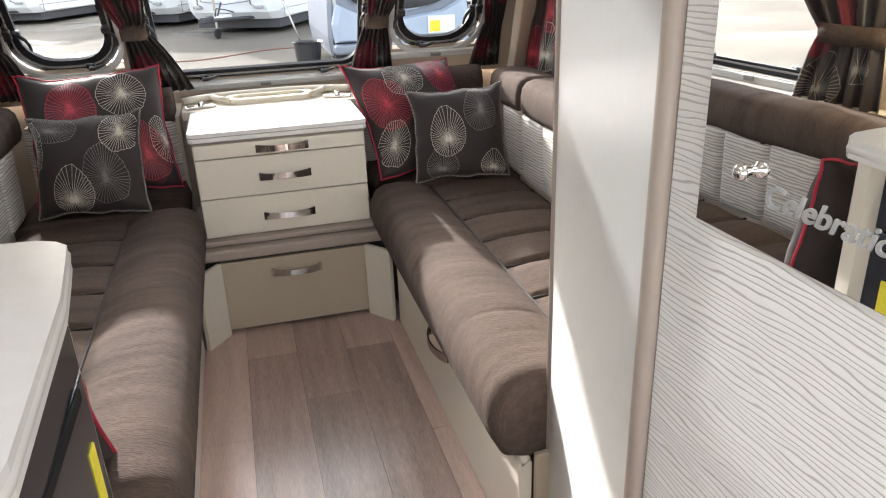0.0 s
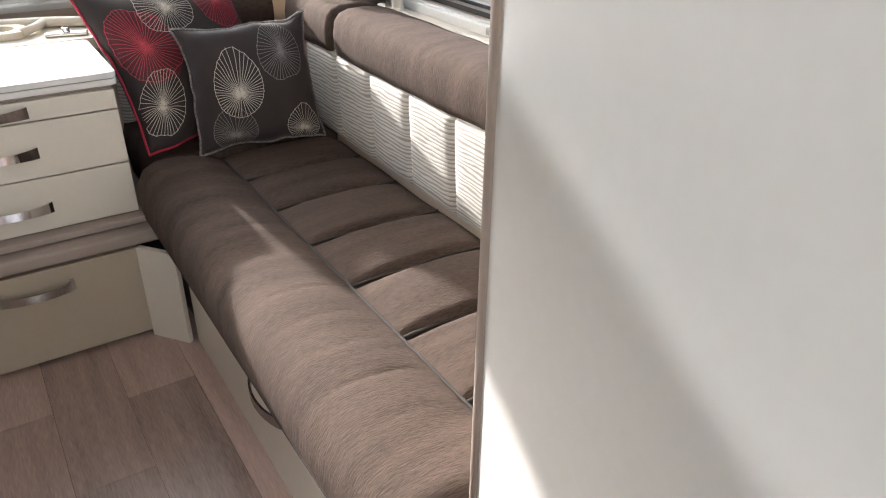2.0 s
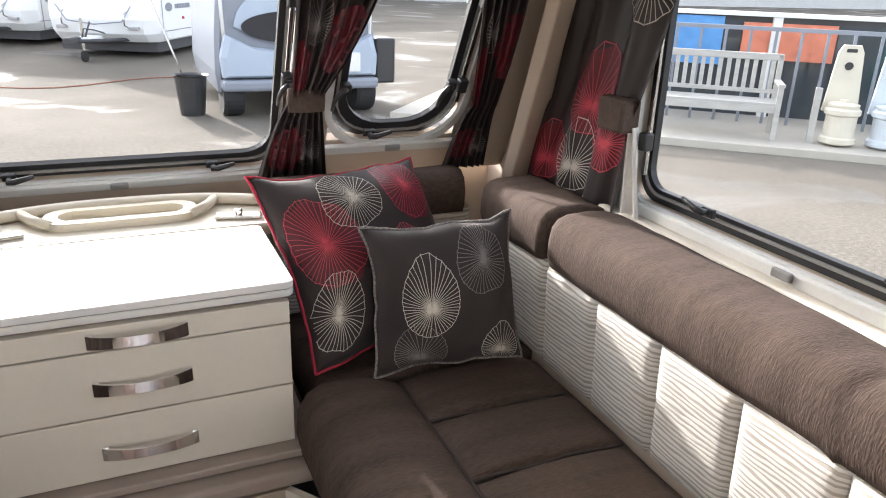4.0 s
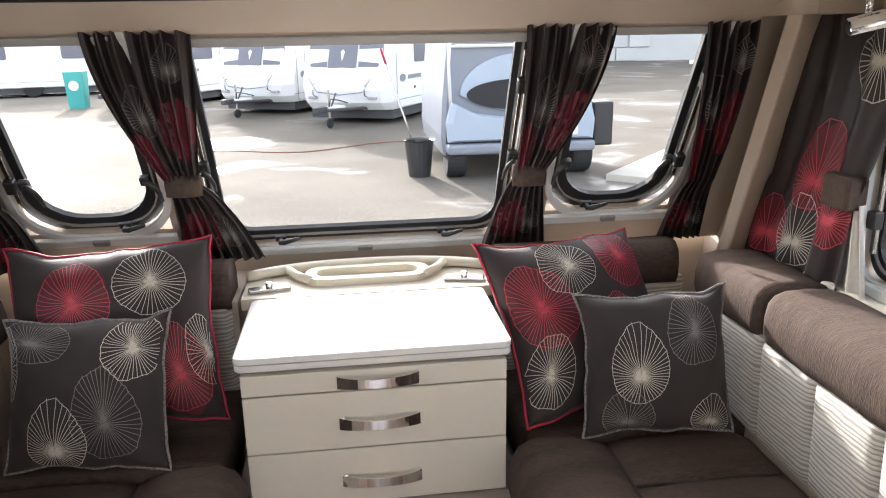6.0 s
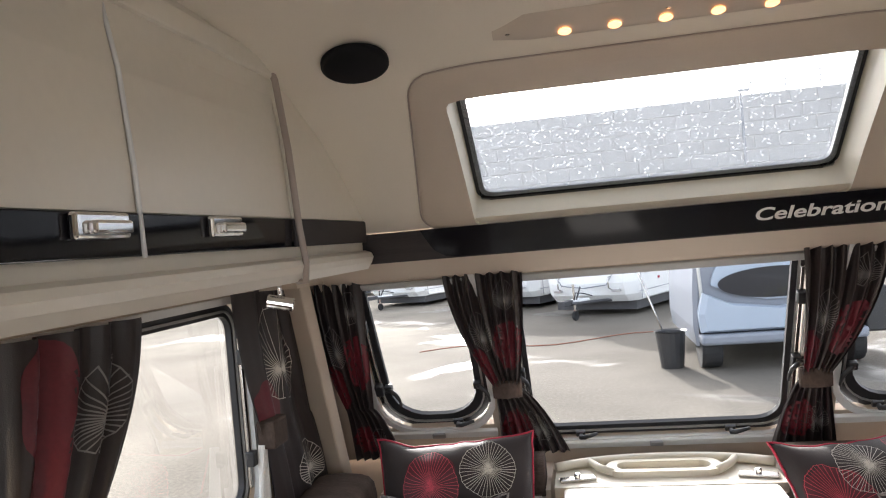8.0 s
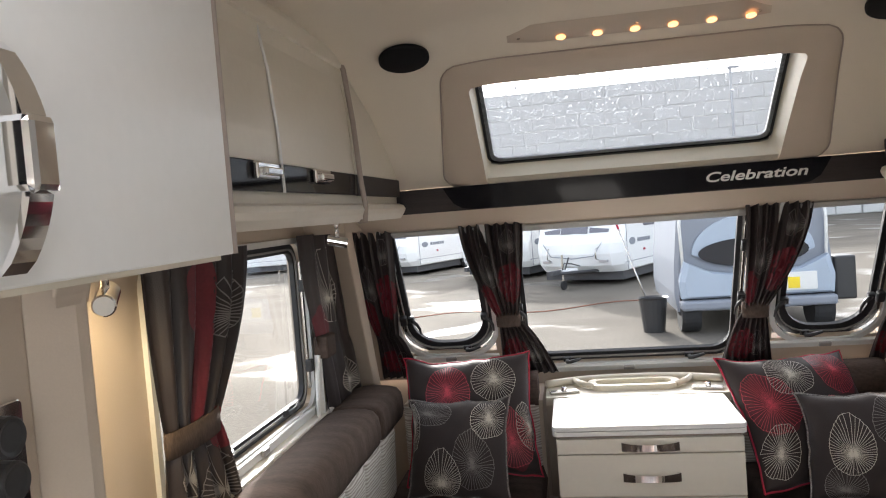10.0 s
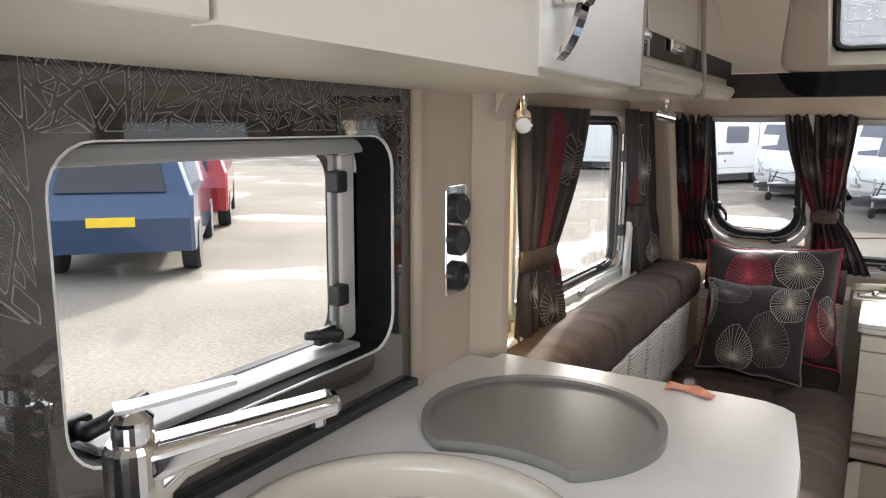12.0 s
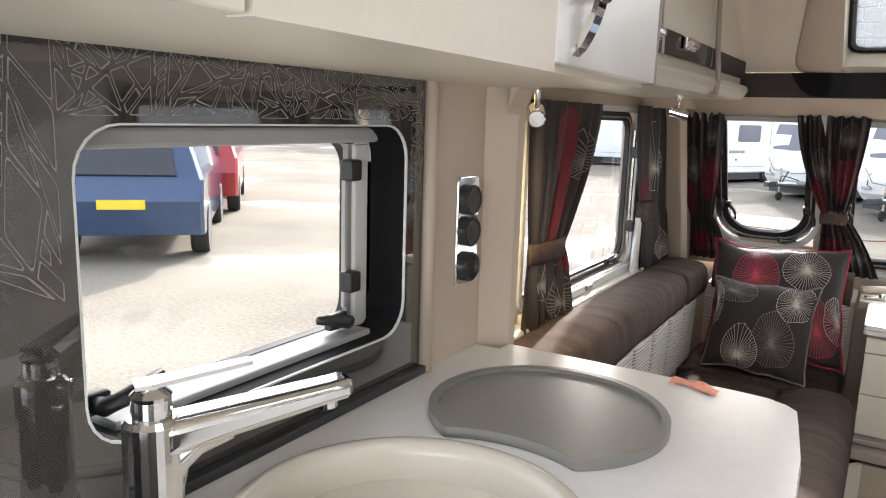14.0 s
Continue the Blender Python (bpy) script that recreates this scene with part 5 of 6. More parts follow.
def motif_strips(kind, cu, cv, ru, rv, spin, surf, width, count):
    """Radiating stitched lines of one flower: strips laid on the surface surf(u, v) -> point, in metres of cloth."""
    bm = bmesh.new()

    def rim(a):
        """The outline, -1..1 across and along; a leaf is pointed at its far end."""
        if kind == "leaf":
            q = a / (2 * math.pi) % 1.0
            t = (1 - abs(2 * q - 1)) ** 1.6                   # 0 at the foot, 1 at the point, and back
            x = 2.38 * max(0.0, 1 - t) ** 0.8 * t ** 0.5 * (1 if q < 0.5 else -1)
            return x, -1.0 + 2.2 * t
        return math.sin(a) * (1 - 0.12 * math.cos(a)), math.cos(a) * (1 + 0.10 * math.cos(a)) + 0.03 * math.sin(7 * a)
    c, s = math.cos(spin), math.sin(spin)
    hub = (0.0, -0.30) if kind == "leaf" else (0.0, -0.04)

    def at(a, q):
        x, y = rim(a)
        px, py = (hub[0] + (x - hub[0]) * q) * ru, (hub[1] + (y - hub[1]) * q) * rv
        return cu + c * px - s * py, cv + s * px + c * py

    def strip(pts, w):
        prev = None
        for i, (x, y) in enumerate(pts):
            nx, ny = pts[min(i + 1, len(pts) - 1)], pts[max(i - 1, 0)]
            dx, dy = nx[0] - ny[0], nx[1] - ny[1]
            l = math.hypot(dx, dy) or 1
            taper = 0.0 if i == 0 and len(pts) == 10 else 1.0
            ox, oy = -dy / l * w / 2 * taper, dx / l * w / 2 * taper
            p, q = surf(x + ox, y + oy), surf(x - ox, y - oy)
            if p is None or q is None:
                prev = None
                continue
            cur = (bm.verts.new(p), bm.verts.new(q))
            if prev:
                bm.faces.new((prev[0], cur[0], cur[1], prev[1]))
            prev = cur
    for k in range(count):
        a = 2 * math.pi * (k + 0.5) / count
        strip([at(a, i / 9) for i in range(10)], width)
    strip([at(2 * math.pi * (i + 0.5) / count, 1.0 - 0.03 * (i % 2)) for i in range(count + 1)], width)
    bmesh.ops.remove_doubles(bm, verts=bm.verts, dist=2e-5)
    return bm


def motif_patch(kind, cu, cv, ru, rv, spin, surf):
    bm = bmesh.new()
    c, s = math.cos(spin), math.sin(spin)
    rings = 7
    n = 40
    prev = None
    for q in range(rings + 1):
        row = []
        for k in range(n):
            a = 2 * math.pi * k / n
            r = q / rings * (1 + 0.05 * math.sin(7 * a))
            px, py = r * ru * math.sin(a), r * rv * math.cos(a)
            p = surf(cu + c * px - s * py, cv + s * px + c * py)
            row.append(bm.verts.new(p) if p is not None else None)
        if prev:
            for k in range(n):
                f = [prev[k], prev[(k + 1) % n], row[(k + 1) % n], row[k]]
                if all(f):
                    bm.faces.new(f)
        prev = row
    bmesh.ops.remove_doubles(bm, verts=bm.verts, dist=1e-5)
    return bm


def cushion(label, m, w, h, t, pipe_mat, motifs, group="scatter cushions"):
    ob = thing("cushion", label, "cushion", group, m)
    n = 30
    bm = sheet(lambda a, b: pillow_point(w, h, t, 2 * a - 1, 2 * b - 1, 1), n, n)
    sheet(lambda a, b: pillow_point(w, h, t, 2 * a - 1, 2 * b - 1, -1), n, n, bm=bm)
    bmesh.ops.remove_doubles(bm, verts=bm.verts, dist=1e-5)
    part("cover", bm, M_CUSHION, ob, "charcoal satin cover", smooth=True)
    rim = []
    for k in range(4):
        for i in range(24):
            q = -1 + 2 * i / 24
            u, v = ((q, -1), (1, q), (-q, 1), (-1, -q))[k]
            rim.append(pillow_point(w, h, t, u, v, 1))
    rim.append(rim[0])
    part("piping", tube(rim, 0.0036, 8), pipe_mat, ob, "crimson piping" if pipe_mat is M_RED else "twisted grey piping", smooth=True)

    def surf(x, y, lift=0.0012):
        u, v = x / (w / 2), y / (h / 2)
        if abs(u) > 0.985 or abs(v) > 0.985:
            return None
        p = pillow_point(w, h, t, u, v, 1)
        return p + Vector((0, 0, lift))
    for kind, x, y, rx, ry, spin, tint, count in motifs:
        if tint == "R":
            part("print", motif_patch(kind, x * w / 2, y * h / 2, rx, ry, spin, lambda a, b: surf(a, b, 0.0007)), M_REDPATCH, ob, "crimson print", smooth=True)
        thread = {"W": M_THREAD_W, "G": M_THREAD_G, "R": M_THREAD_R}[tint]
        part("embroidery", motif_strips(kind, x * w / 2, y * h / 2, rx, ry, spin, surf, 0.0013, count), thread, ob, {"W": "ivory stitched flower", "G": "grey stitched flower", "R": "red stitched flower"}[tint])
    return ob


def pillow_frame(bl, br, tl):
    """From three corners, as seen from the front: the pillow's frame and its width and height."""
    bl, br, tl = Vector(bl), Vector(br), Vector(tl)
    m = axes((br + tl) / 2, br - bl, tl - bl)
    return m, (br - bl).length, (tl - bl).length


M_TWIST = mat("grey_white_twist", (0.22, 0.20, 0.19), 0.8, var=0.9, scale=160, fine=300)
m, w, h = pillow_frame((0.334, 0.02, 0.485), (0.80, 0.20, 0.47), (0.272, 0.285, 0.86))
cushion("large charcoal cushion with crimson piping and stitched flowers on the sofa", m, 0.50, 0.46, 0.17, M_RED,
        [("flower", -0.20, 0.52, 0.080, 0.085, 0.2, "W", 44), ("flower", -0.62, 0.14, 0.088, 0.110, 0.25, "R", 44), ("flower", 0.55, 0.62, 0.085, 0.105, 0.3, "R", 44), ("flower", -0.72, -0.55, 0.062, 0.090, -0.5, "W", 40), ("flower", 0.35, -0.35, 0.085, 0.105, 0.3, "R", 44)])
m, w, h = pillow_frame((0.483, -0.005, 0.478), (0.81, -0.03, 0.48), (0.484, 0.099, 0.775))
cushion("small charcoal cushion with ivory leaf embroidery leaning on the sofa corner", m, 0.355, 0.345, 0.15, M_TWIST,
        [("leaf", -0.30, 0.02, 0.064, 0.088, 0.02, "W", 46), ("flower", 0.42, 0.42, 0.064, 0.085, 0.0, "G", 44), ("leaf", -0.46, -0.68, 0.062, 0.060, 0.0, "G", 40), ("leaf", 0.64, -0.74, 0.052, 0.050, -0.1, "W", 36)])
m, w, h = pillow_frame((-0.80, 0.13, 0.48), (-0.346, 0.15, 0.50), (-0.848, 0.301, 0.90))
cushion("large charcoal cushion with crimson piping and stitched flowers beside the drawers", m, 0.48, 0.45, 0.17, M_RED,
        [("flower", 0.42, 0.52, 0.082, 0.086, 0.1, "W", 44), ("flower", -0.28, 0.36, 0.080, 0.10, 0.1, "R", 44), ("flower", 0.62, -0.45, 0.075, 0.11, 0.1, "R", 44), ("flower", 0.92, -0.28, 0.050, 0.085, 0.2, "W", 36)])
m, w, h = pillow_frame((-0.80, 0.03, 0.475), (-0.45, -0.005, 0.475), (-0.794, 0.145, 0.795))
cushion("small charcoal cushion with ivory leaf embroidery leaning beside the drawers", m, 0.355, 0.345, 0.15, M_TWIST,
        [("leaf", -0.24, -0.52, 0.064, 0.080, 0.0, "W", 46), ("flower", -0.55, 0.70, 0.085, 0.055, 0.0, "G", 44), ("flower", 0.66, 0.58, 0.062, 0.078, 0.0, "W", 44), ("flower", 0.36, -0.30, 0.072, 0.10, 0.1, "G", 44), ("flower", -0.92, 0.35, 0.032, 0.085, 0.0, "W", 36)])


# ---- curtains ----
def curtain(label, top_a, top_b, tie, foot_a, foot_b, tie_w, motifs, folds=7, depth=0.016, tied=True, inward=(0, -1, 0), lining=None, tie_v=0.62):
    """A gathered curtain from a top rail, drawn to a tie-back and falling to its foot; cloth coordinates u across, v down."""
    ta, tb, fa, fb, ti = Vector(top_a), Vector(top_b), Vector(foot_a), Vector(foot_b), Vector(tie)
    inn = Vector(inward).normalized()
    across = (tb - ta).normalized()
    L = (ta - fa).length

    def surf(u, v, lift=0.0):
        u, v = min(max(u, 0), 1), min(max(v, 0), 1)
        if v < tie_v:
            k = v / tie_v
            e = k ** 1.6
            mid = across * tie_w / 2
            p = (ta.lerp(tb, u)).lerp((ti - mid).lerp(ti + mid, u), e)
            p.z = ta.z + (ti.z - ta.z) * k
            d = depth * (1 - 0.45 * e)
        else:
            k = (v - tie_v) / (1 - tie_v)
            mid = across * tie_w / 2
            e = k ** 0.7
            p = ((ti - mid).lerp(ti + mid, u)).lerp(fa.lerp(fb, u), e)
            p.z = ti.z + (fa.z - ti.z) * k
            d = depth * (0.55 + 0.45 * e)
        ph = folds * 2 * math.pi * u + 0.6 * math.sin(3 * v + u * 4)
        wv = math.sin(ph) + 0.3 * math.sin(2.3 * ph + 1 + 2 * v)
        return p + inn * (d * wv + lift)
    ob = thing("curtain", label, "curtain", "curtains")
    part("cloth", sheet(lambda a, b: surf(a, b), folds * 12, 60), M_CURTAIN, ob, "charcoal satin cloth", smooth=True)
    for kind, u, v, ru, rv, tint in motifs:
        if tint in "RP":
            part("print", motif_patch(kind, u, v, ru, rv, 0.0, lambda a, b: surf(a, b, 0.0012) if 0 <= a <= 1 and 0 <= b <= 1 else None), M_CURTAIN_RED, ob, "crimson print", smooth=True)
        if tint != "P":
            part("embroidery", motif_strips(kind, u, v, ru, rv, math.pi if kind == "leaf" else 0, lambda a, b: surf(a, b, 0.002) if 0 <= a <= 1 and 0 <= b <= 1 else None, 0.0042, 34), {"R": M_THREAD_R, "G": M_THREAD_G, "W": M_THREAD_W}[tint], ob, "stitched flower")
    if tied:
        r = tie_w / 2 + 0.008
        bm = loft([(0.0, -0.028), (0.002, 0.0), (0.0, 0.028), (-0.004, 0.028), (-0.004, -0.028)], [i / 32 for i in range(33)],
                  lambda a, b, q: ti + across * (r + a) * math.cos(2 * math.pi * q) + inn * (max(0.022, depth * 1.3) + a) * math.sin(2 * math.pi * q) + Vector((0, 0, b)))
        part("tie_back", bm, M_SOFA, ob, "brown fabric tie-back", smooth=True)
    if lining:
        part("lining", sheet(lambda a, b: surf(lining[0] + (lining[1] - lining[0]) * a, tie_v + 0.05 + (1.0 - tie_v - 0.05) * b, -0.012 - 0.01 * a), 10, 16), M_LINING, ob, "white lining")
    return ob


FL = [("leaf", 0.32, 0.30, 0.16, 0.10, "G"), ("flower", 0.75, 0.38, 0.28, 0.13, "P"), ("flower", 0.12, 0.50, 0.20, 0.12, "P"), ("flower", 0.35, 0.85, 0.30, 0.10, "P"), ("leaf", 0.70, 0.85, 0.18, 0.08, "G"), ("leaf", 0.75, 0.12, 0.14, 0.07, "G")]
curtain("charcoal and crimson curtain tied beside the middle window", (-0.597, 0.270, 1.388), (-0.365, 0.270, 1.388), (-0.455, 0.45, 1.01), (-0.50, 0.57, 0.77), (-0.28, 0.57, 0.77), 0.075, FL)
curtain("charcoal and crimson curtain tied beside the middle window", (0.390, 0.270, 1.388), (0.610, 0.270, 1.388), (0.445, 0.45, 1.00), (0.33, 0.56, 0.77), (0.52, 0.56, 0.77), 0.075, FL)
curtain("dark charcoal curtain drawn to the front corner", (-1.02, 0.270, 1.388), (-0.845, 0.270, 1.388), (-0.93, 0.42, 0.97), (-0.98, 0.49, 0.79), (-0.82, 0.49, 0.79), 0.09, FL, folds=6, tied=False)
curtain("dark charcoal and crimson curtain drawn to the corner", (0.83, 0.270, 1.388), (0.97, 0.270, 1.388), (0.92, 0.42, 0.97), (0.83, 0.49, 0.79), (0.96, 0.49, 0.79), 0.08, FL, folds=6, tied=False)
BIG = [("leaf", 0.20, 0.22, 0.16, 0.12, "G"), ("flower", 0.55, 0.16, 0.14, 0.16, "P"), ("flower", 0.50, 0.42, 0.14, 0.17, "P"), ("leaf", 0.28, 0.84, 0.26, 0.13, "G"), ("leaf", 0.72, 0.74, 0.16, 0.09, "G"), ("flower", 0.15, 0.66, 0.14, 0.09, "P")]
FAN = [("leaf", 0.52, 0.55, 0.24, 0.17, "R"), ("leaf", 0.50, 0.82, 0.21, 0.15, "W"), ("leaf", 0.18, 0.84, 0.19, 0.13, "R"), ("flower", 0.80, 0.16, 0.24, 0.12, "W"), ("flower", 0.80, 0.73, 0.17, 0.10, "R")]
LEAF = [("leaf", 0.45, 0.30, 0.30, 0.20, "W"), ("leaf", 0.30, 0.86, 0.22, 0.11, "W"), ("flower", 0.75, 0.5, 0.2, 0.12, "P")]
for s in (-1, 1):
    inw = (-s, 0, 0)
    c = curtain("charcoal curtain with stitched fans and white lining beside a side window", (1.045 * s, 0.20, 1.40), (1.045 * s, -0.15, 1.40), (1.045 * s, 0.115, 1.01), (1.035 * s, 0.36, 0.785), (1.035 * s, -0.035, 0.785), 0.33, FAN if s > 0 else LEAF, folds=3, depth=0.011, inward=inw, tied=False, lining=(0.9, 1.0))
    part("tie_back", box(*sorted((1.012 * s, 1.064 * s)), -0.055, 0.035, 0.985, 1.06, 0.008), M_SOFA, c, "brown fabric tie-back")
    lin = sheet(lambda a, b: (1.05 * s - s * 0.012 * math.sin(9 * a), -0.045 - 0.05 * a * b - 0.02 * a, 1.0 - 0.20 * b), 14, 8)
    part("lining", lin, M_LINING, c, "white lining", smooth=True)
    if s < 0:
        curtain("charcoal and crimson curtain held by a broad brown tie", (-1.045, -0.55, 1.392), (-1.045, -1.02, 1.392), (-1.045, -0.885, 1.0), (-1.035, -0.71, 0.765), (-1.035, -1.03, 0.765), 0.215, BIG, folds=5, inward=inw)
    else:
        curtain("charcoal and crimson curtain held by a broad brown tie", (1.045, -0.80, 1.392), (1.045, -1.14, 1.392), (1.045, -0.985, 1.01), (1.035, -0.885, 0.785), (1.035, -1.13, 0.785), 0.20, BIG, folds=5, inward=inw)
m, w, h = pillow_frame((-0.395, -1.36, 0.47), (-0.80, -1.36, 0.47), (-0.40, -1.435, 0.83))
cushion("charcoal cushion with crimson piping against the kitchen unit", m, 0.42, 0.42, 0.15, M_RED, [("flower", -0.4, 0.3, 0.08, 0.09, 0.0, "W", 44), ("flower", 0.3, -0.3, 0.08, 0.09, 0.0, "R", 40)])

# ---- outdoors ----
GZ = -0.50
M_GROUND = mat("wet_gravel_yard", (0.205, 0.188, 0.164), 0.9, var=0.45, scale=0.45, fine=26, bump=0.5, spec=0.08)
nt = M_GROUND.node_tree                              # shallow puddles and damp patches
tc, pud, wet, gloss = nt.nodes.new("ShaderNodeTexCoord"), nt.nodes.new("ShaderNodeTexNoise"), nt.nodes.new("ShaderNodeMapRange"), nt.nodes.new("ShaderNodeMapRange")
pud.inputs["Scale"].default_value, pud.inputs["Detail"].default_value, pud.inputs["Distortion"].default_value = 0.42, 4, 0.6
nt.links.new(tc.outputs["Object"], pud.inputs["Vector"])
for n, lo, hi in ((wet, 0.9, 0.30), (gloss, 0.02, 0.22)):
    n.inputs[1].default_value, n.inputs[2].default_value, n.inputs[3].default_value, n.inputs[4].default_value = 0.56, 0.64, lo, hi
    nt.links.new(pud.outputs[0], n.inputs[0])
nt.links.new(wet.outputs[0], nt.nodes["Principled BSDF"].inputs["Roughness"])
nt.links.new(gloss.outputs[0], nt.nodes["Principled BSDF"].inputs["Specular IOR Level"])
# sun glare put into the colour: left yard brightened, the rest dimmed
sep, edge_n, shift, glare_k, tint, gain = (nt.nodes.new("ShaderNode" + k) for k in ("SeparateXYZ", "TexNoise", "Math", "MapRange", "Mix", "VectorMath"))
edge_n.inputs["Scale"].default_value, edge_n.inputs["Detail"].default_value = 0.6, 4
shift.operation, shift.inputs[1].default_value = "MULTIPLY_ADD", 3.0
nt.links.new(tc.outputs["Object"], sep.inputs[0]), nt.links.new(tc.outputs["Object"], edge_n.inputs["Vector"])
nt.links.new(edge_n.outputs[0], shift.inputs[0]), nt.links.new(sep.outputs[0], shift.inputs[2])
glare_k.inputs[1].default_value, glare_k.inputs[2].default_value = -3.2, -0.6
nt.links.new(shift.outputs[0], glare_k.inputs[0])
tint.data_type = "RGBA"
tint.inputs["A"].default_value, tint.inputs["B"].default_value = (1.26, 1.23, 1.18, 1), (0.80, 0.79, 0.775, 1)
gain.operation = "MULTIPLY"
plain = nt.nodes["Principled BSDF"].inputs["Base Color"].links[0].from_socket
nt.links.new(glare_k.outputs[0], tint.inputs["Factor"]), nt.links.new(plain, gain.inputs[0]), nt.links.new(tint.outputs["Result"], gain.inputs[1])
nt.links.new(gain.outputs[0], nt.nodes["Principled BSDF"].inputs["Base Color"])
structure("ground", box(-200, 200, -200, 200, GZ - 0.1, GZ), M_GROUND, "pale wet gravel yard with shallow puddles, sun glare coloured in on the left", "ground")
M_GRP = mat("white_caravan_skin", (0.82, 0.83, 0.83), 0.3, var=0.04, scale=1.5)
M_SKIRT = mat("grey_underbody", (0.06, 0.06, 0.065), 0.6)
M_DARKGLASS = mat("dark_vehicle_glass", (0.02, 0.022, 0.028), 0.08, coat=0.5)
M_TYRE = mat("tyre_rubber", (0.02, 0.02, 0.021), 0.8)
M_HUB = mat("wheel_silver", (0.45, 0.45, 0.46), 0.35, 0.6)
M_SILVERBLUE = mat("silver_blue_cover", (0.36, 0.42, 0.50), 0.35, var=0.1, scale=3)
M_GREYPANEL = mat("grey_panel", (0.22, 0.24, 0.28), 0.4, var=0.08, scale=4)
M_WALLBLOCK = mat("grey_block", (0.50, 0.50, 0.49), 0.85, var=0.15, scale=2, fine=30, random_tint=0.5)
M_OLDTIMBER = mat("weathered_pale_timber", (0.43, 0.42, 0.39), 0.8, var=0.25, scale=4, fine=60, stretch=(1, 1, 6))


def wheel(parent, m, r=0.32, w=0.2):
    t = part("tyre", lathe([(r * 0.62, -w / 2), (r * 0.95, -w / 2), (r, -w / 3), (r, w / 3), (r * 0.95, w / 2), (r * 0.62, w / 2)], 28, m), M_TYRE, parent, "black tyre")
    part("rim", lathe([(0.02, -w / 2 + 0.03), (r * 0.6, -w / 2 + 0.02), (r * 0.615, w / 2 - 0.01), (r * 0.5, w / 2 - 0.04), (0.05, w / 2 - 0.02)], 20, m), M_HUB, t, "silver rim")


# the grey base colour carries the glare on the distant panes
M_VANGLASS = mat("glare_grey_caravan_glass", (0.16, 0.16, 0.19), 0.12, var=0.2, scale=2, coat=0.4)


def parked_caravan(m, label):
    """A touring caravan: sculpted body, front windows, skirt, wheel, hitch. Local x along its length, front at +x."""
    ob = thing("caravan", label, "caravan", "parked caravans", m)
    prof = [(-2.9, 0.32), (-2.95, 1.0), (-2.9, 2.0), (-2.7, 2.35), (1.9, 2.35), (2.25, 2.26), (2.52, 1.95), (2.72, 1.55), (2.84, 1.18), (2.93, 0.98), (2.95, 0.75), (2.88, 0.48), (2.70, 0.32)]
    part("body", loft(prof, [-1.12, -1.09, -1.02, -0.88, 0, 0.88, 1.02, 1.09, 1.12], lambda a, b, y: (a - (0.30 * max(0.0, abs(y) - 0.8) / 0.32 if a > 2 else 0) - (0.06 * y * y if a > 2 else 0), y, 1.3 + (b - 1.3) * (0.955 if abs(y) > 1.1 else 0.985 if abs(y) > 1.05 else 1))), M_GRP, ob, "white sculpted body")
    part("skirt", box(-2.6, 2.45, -1.0, 1.0, 0.12, 0.34), M_SKIRT, ob, "dark skirt")
    for y0, y1 in ((-0.92, -0.37), (-0.34, 0.34), (0.37, 0.92)):
        yc = (y0 + y1) / 2
        part("front_window", prism([(y0 - yc + (0.10 if y0 < -0.5 else 0), 0), (y1 - yc - (0.10 if y1 > 0.5 else 0), 0), (y1 - yc, 0.30), (y1 - yc, 0.68), (y0 - yc, 0.68), (y0 - yc, 0.30)], 0.03, axes((2.80 - 0.14 * abs(yc), yc, 1.22), (-0.22 * yc, 1, 0), (-0.36, 0, 1)), 0.006), M_VANGLASS, ob, "grey front window")
    part("front_crease", tube([(2.955, -0.75, 1.02), (2.975, -0.55, 0.72), (2.98, 0, 0.66), (2.975, 0.55, 0.72), (2.955, 0.75, 1.02)], 0.012, 6), M_GREYPANEL, ob, "grey locker lid joint", smooth=True)
    for y in (-1.12, 1.12):
        s = 1 if y > 0 else -1
        for x in (-1.9, 0.9):
            part("side_window", prism(rounded(1.1, 0.52, 0.08), 0.015, axes((x, y, 1.55), (-s, 0, 0), (0, 0, 1))), M_VANGLASS, ob, "grey side window")
        part("emblem", prism([(0.16 * math.cos(a * 0.2618), 0.085 * math.sin(a * 0.2618)) for a in range(24)], 0.012, axes((2.12, y, 0.98), (-s, 0, 0), (0, 0, 1))), M_GREYPANEL, ob, "grey oval emblem")
        for k in range(6):
            part("mark", box(1.72 - 0.13 * k, 1.82 - 0.13 * k, *sorted((y, y + 0.010 * s)), 0.94, 1.03), M_GREYPANEL, ob)
        part("marker_light", box(1.42, 1.50, *sorted((y, y + 0.02 * s)), 0.72, 0.77), M_RED, ob, "red side marker")
        part("lower_joint", box(-2.7, 2.6, *sorted((y, y + 0.008 * s)), 0.52, 0.535), M_GREYPANEL, ob, "grey panel joint")
        part("front_joint", box(2.42, 2.435, *sorted((y, y + 0.008 * s)), 0.36, 2.0), M_GREYPANEL, ob, "grey panel joint")
        wheel(ob, Matrix.Translation((-0.3, y - 0.12 * s, 0.32)) @ pose(0, 0, 0, -90 * s, 0, 0), 0.32, 0.2)
    for y in (-0.72, 0.72):
        part("marker_lamp", box(2.80, 2.90, y - 0.10, y + 0.10, 0.56, 0.62, 0.01), M_HUB, ob, "front marker lamp")
    for s in (-1, 1):
        part("drawbar", tube([(2.5, 0.55 * s, 0.36), (3.7, 0.05 * s, 0.40)], 0.035, 8), M_SKIRT, ob, "steel drawbar")
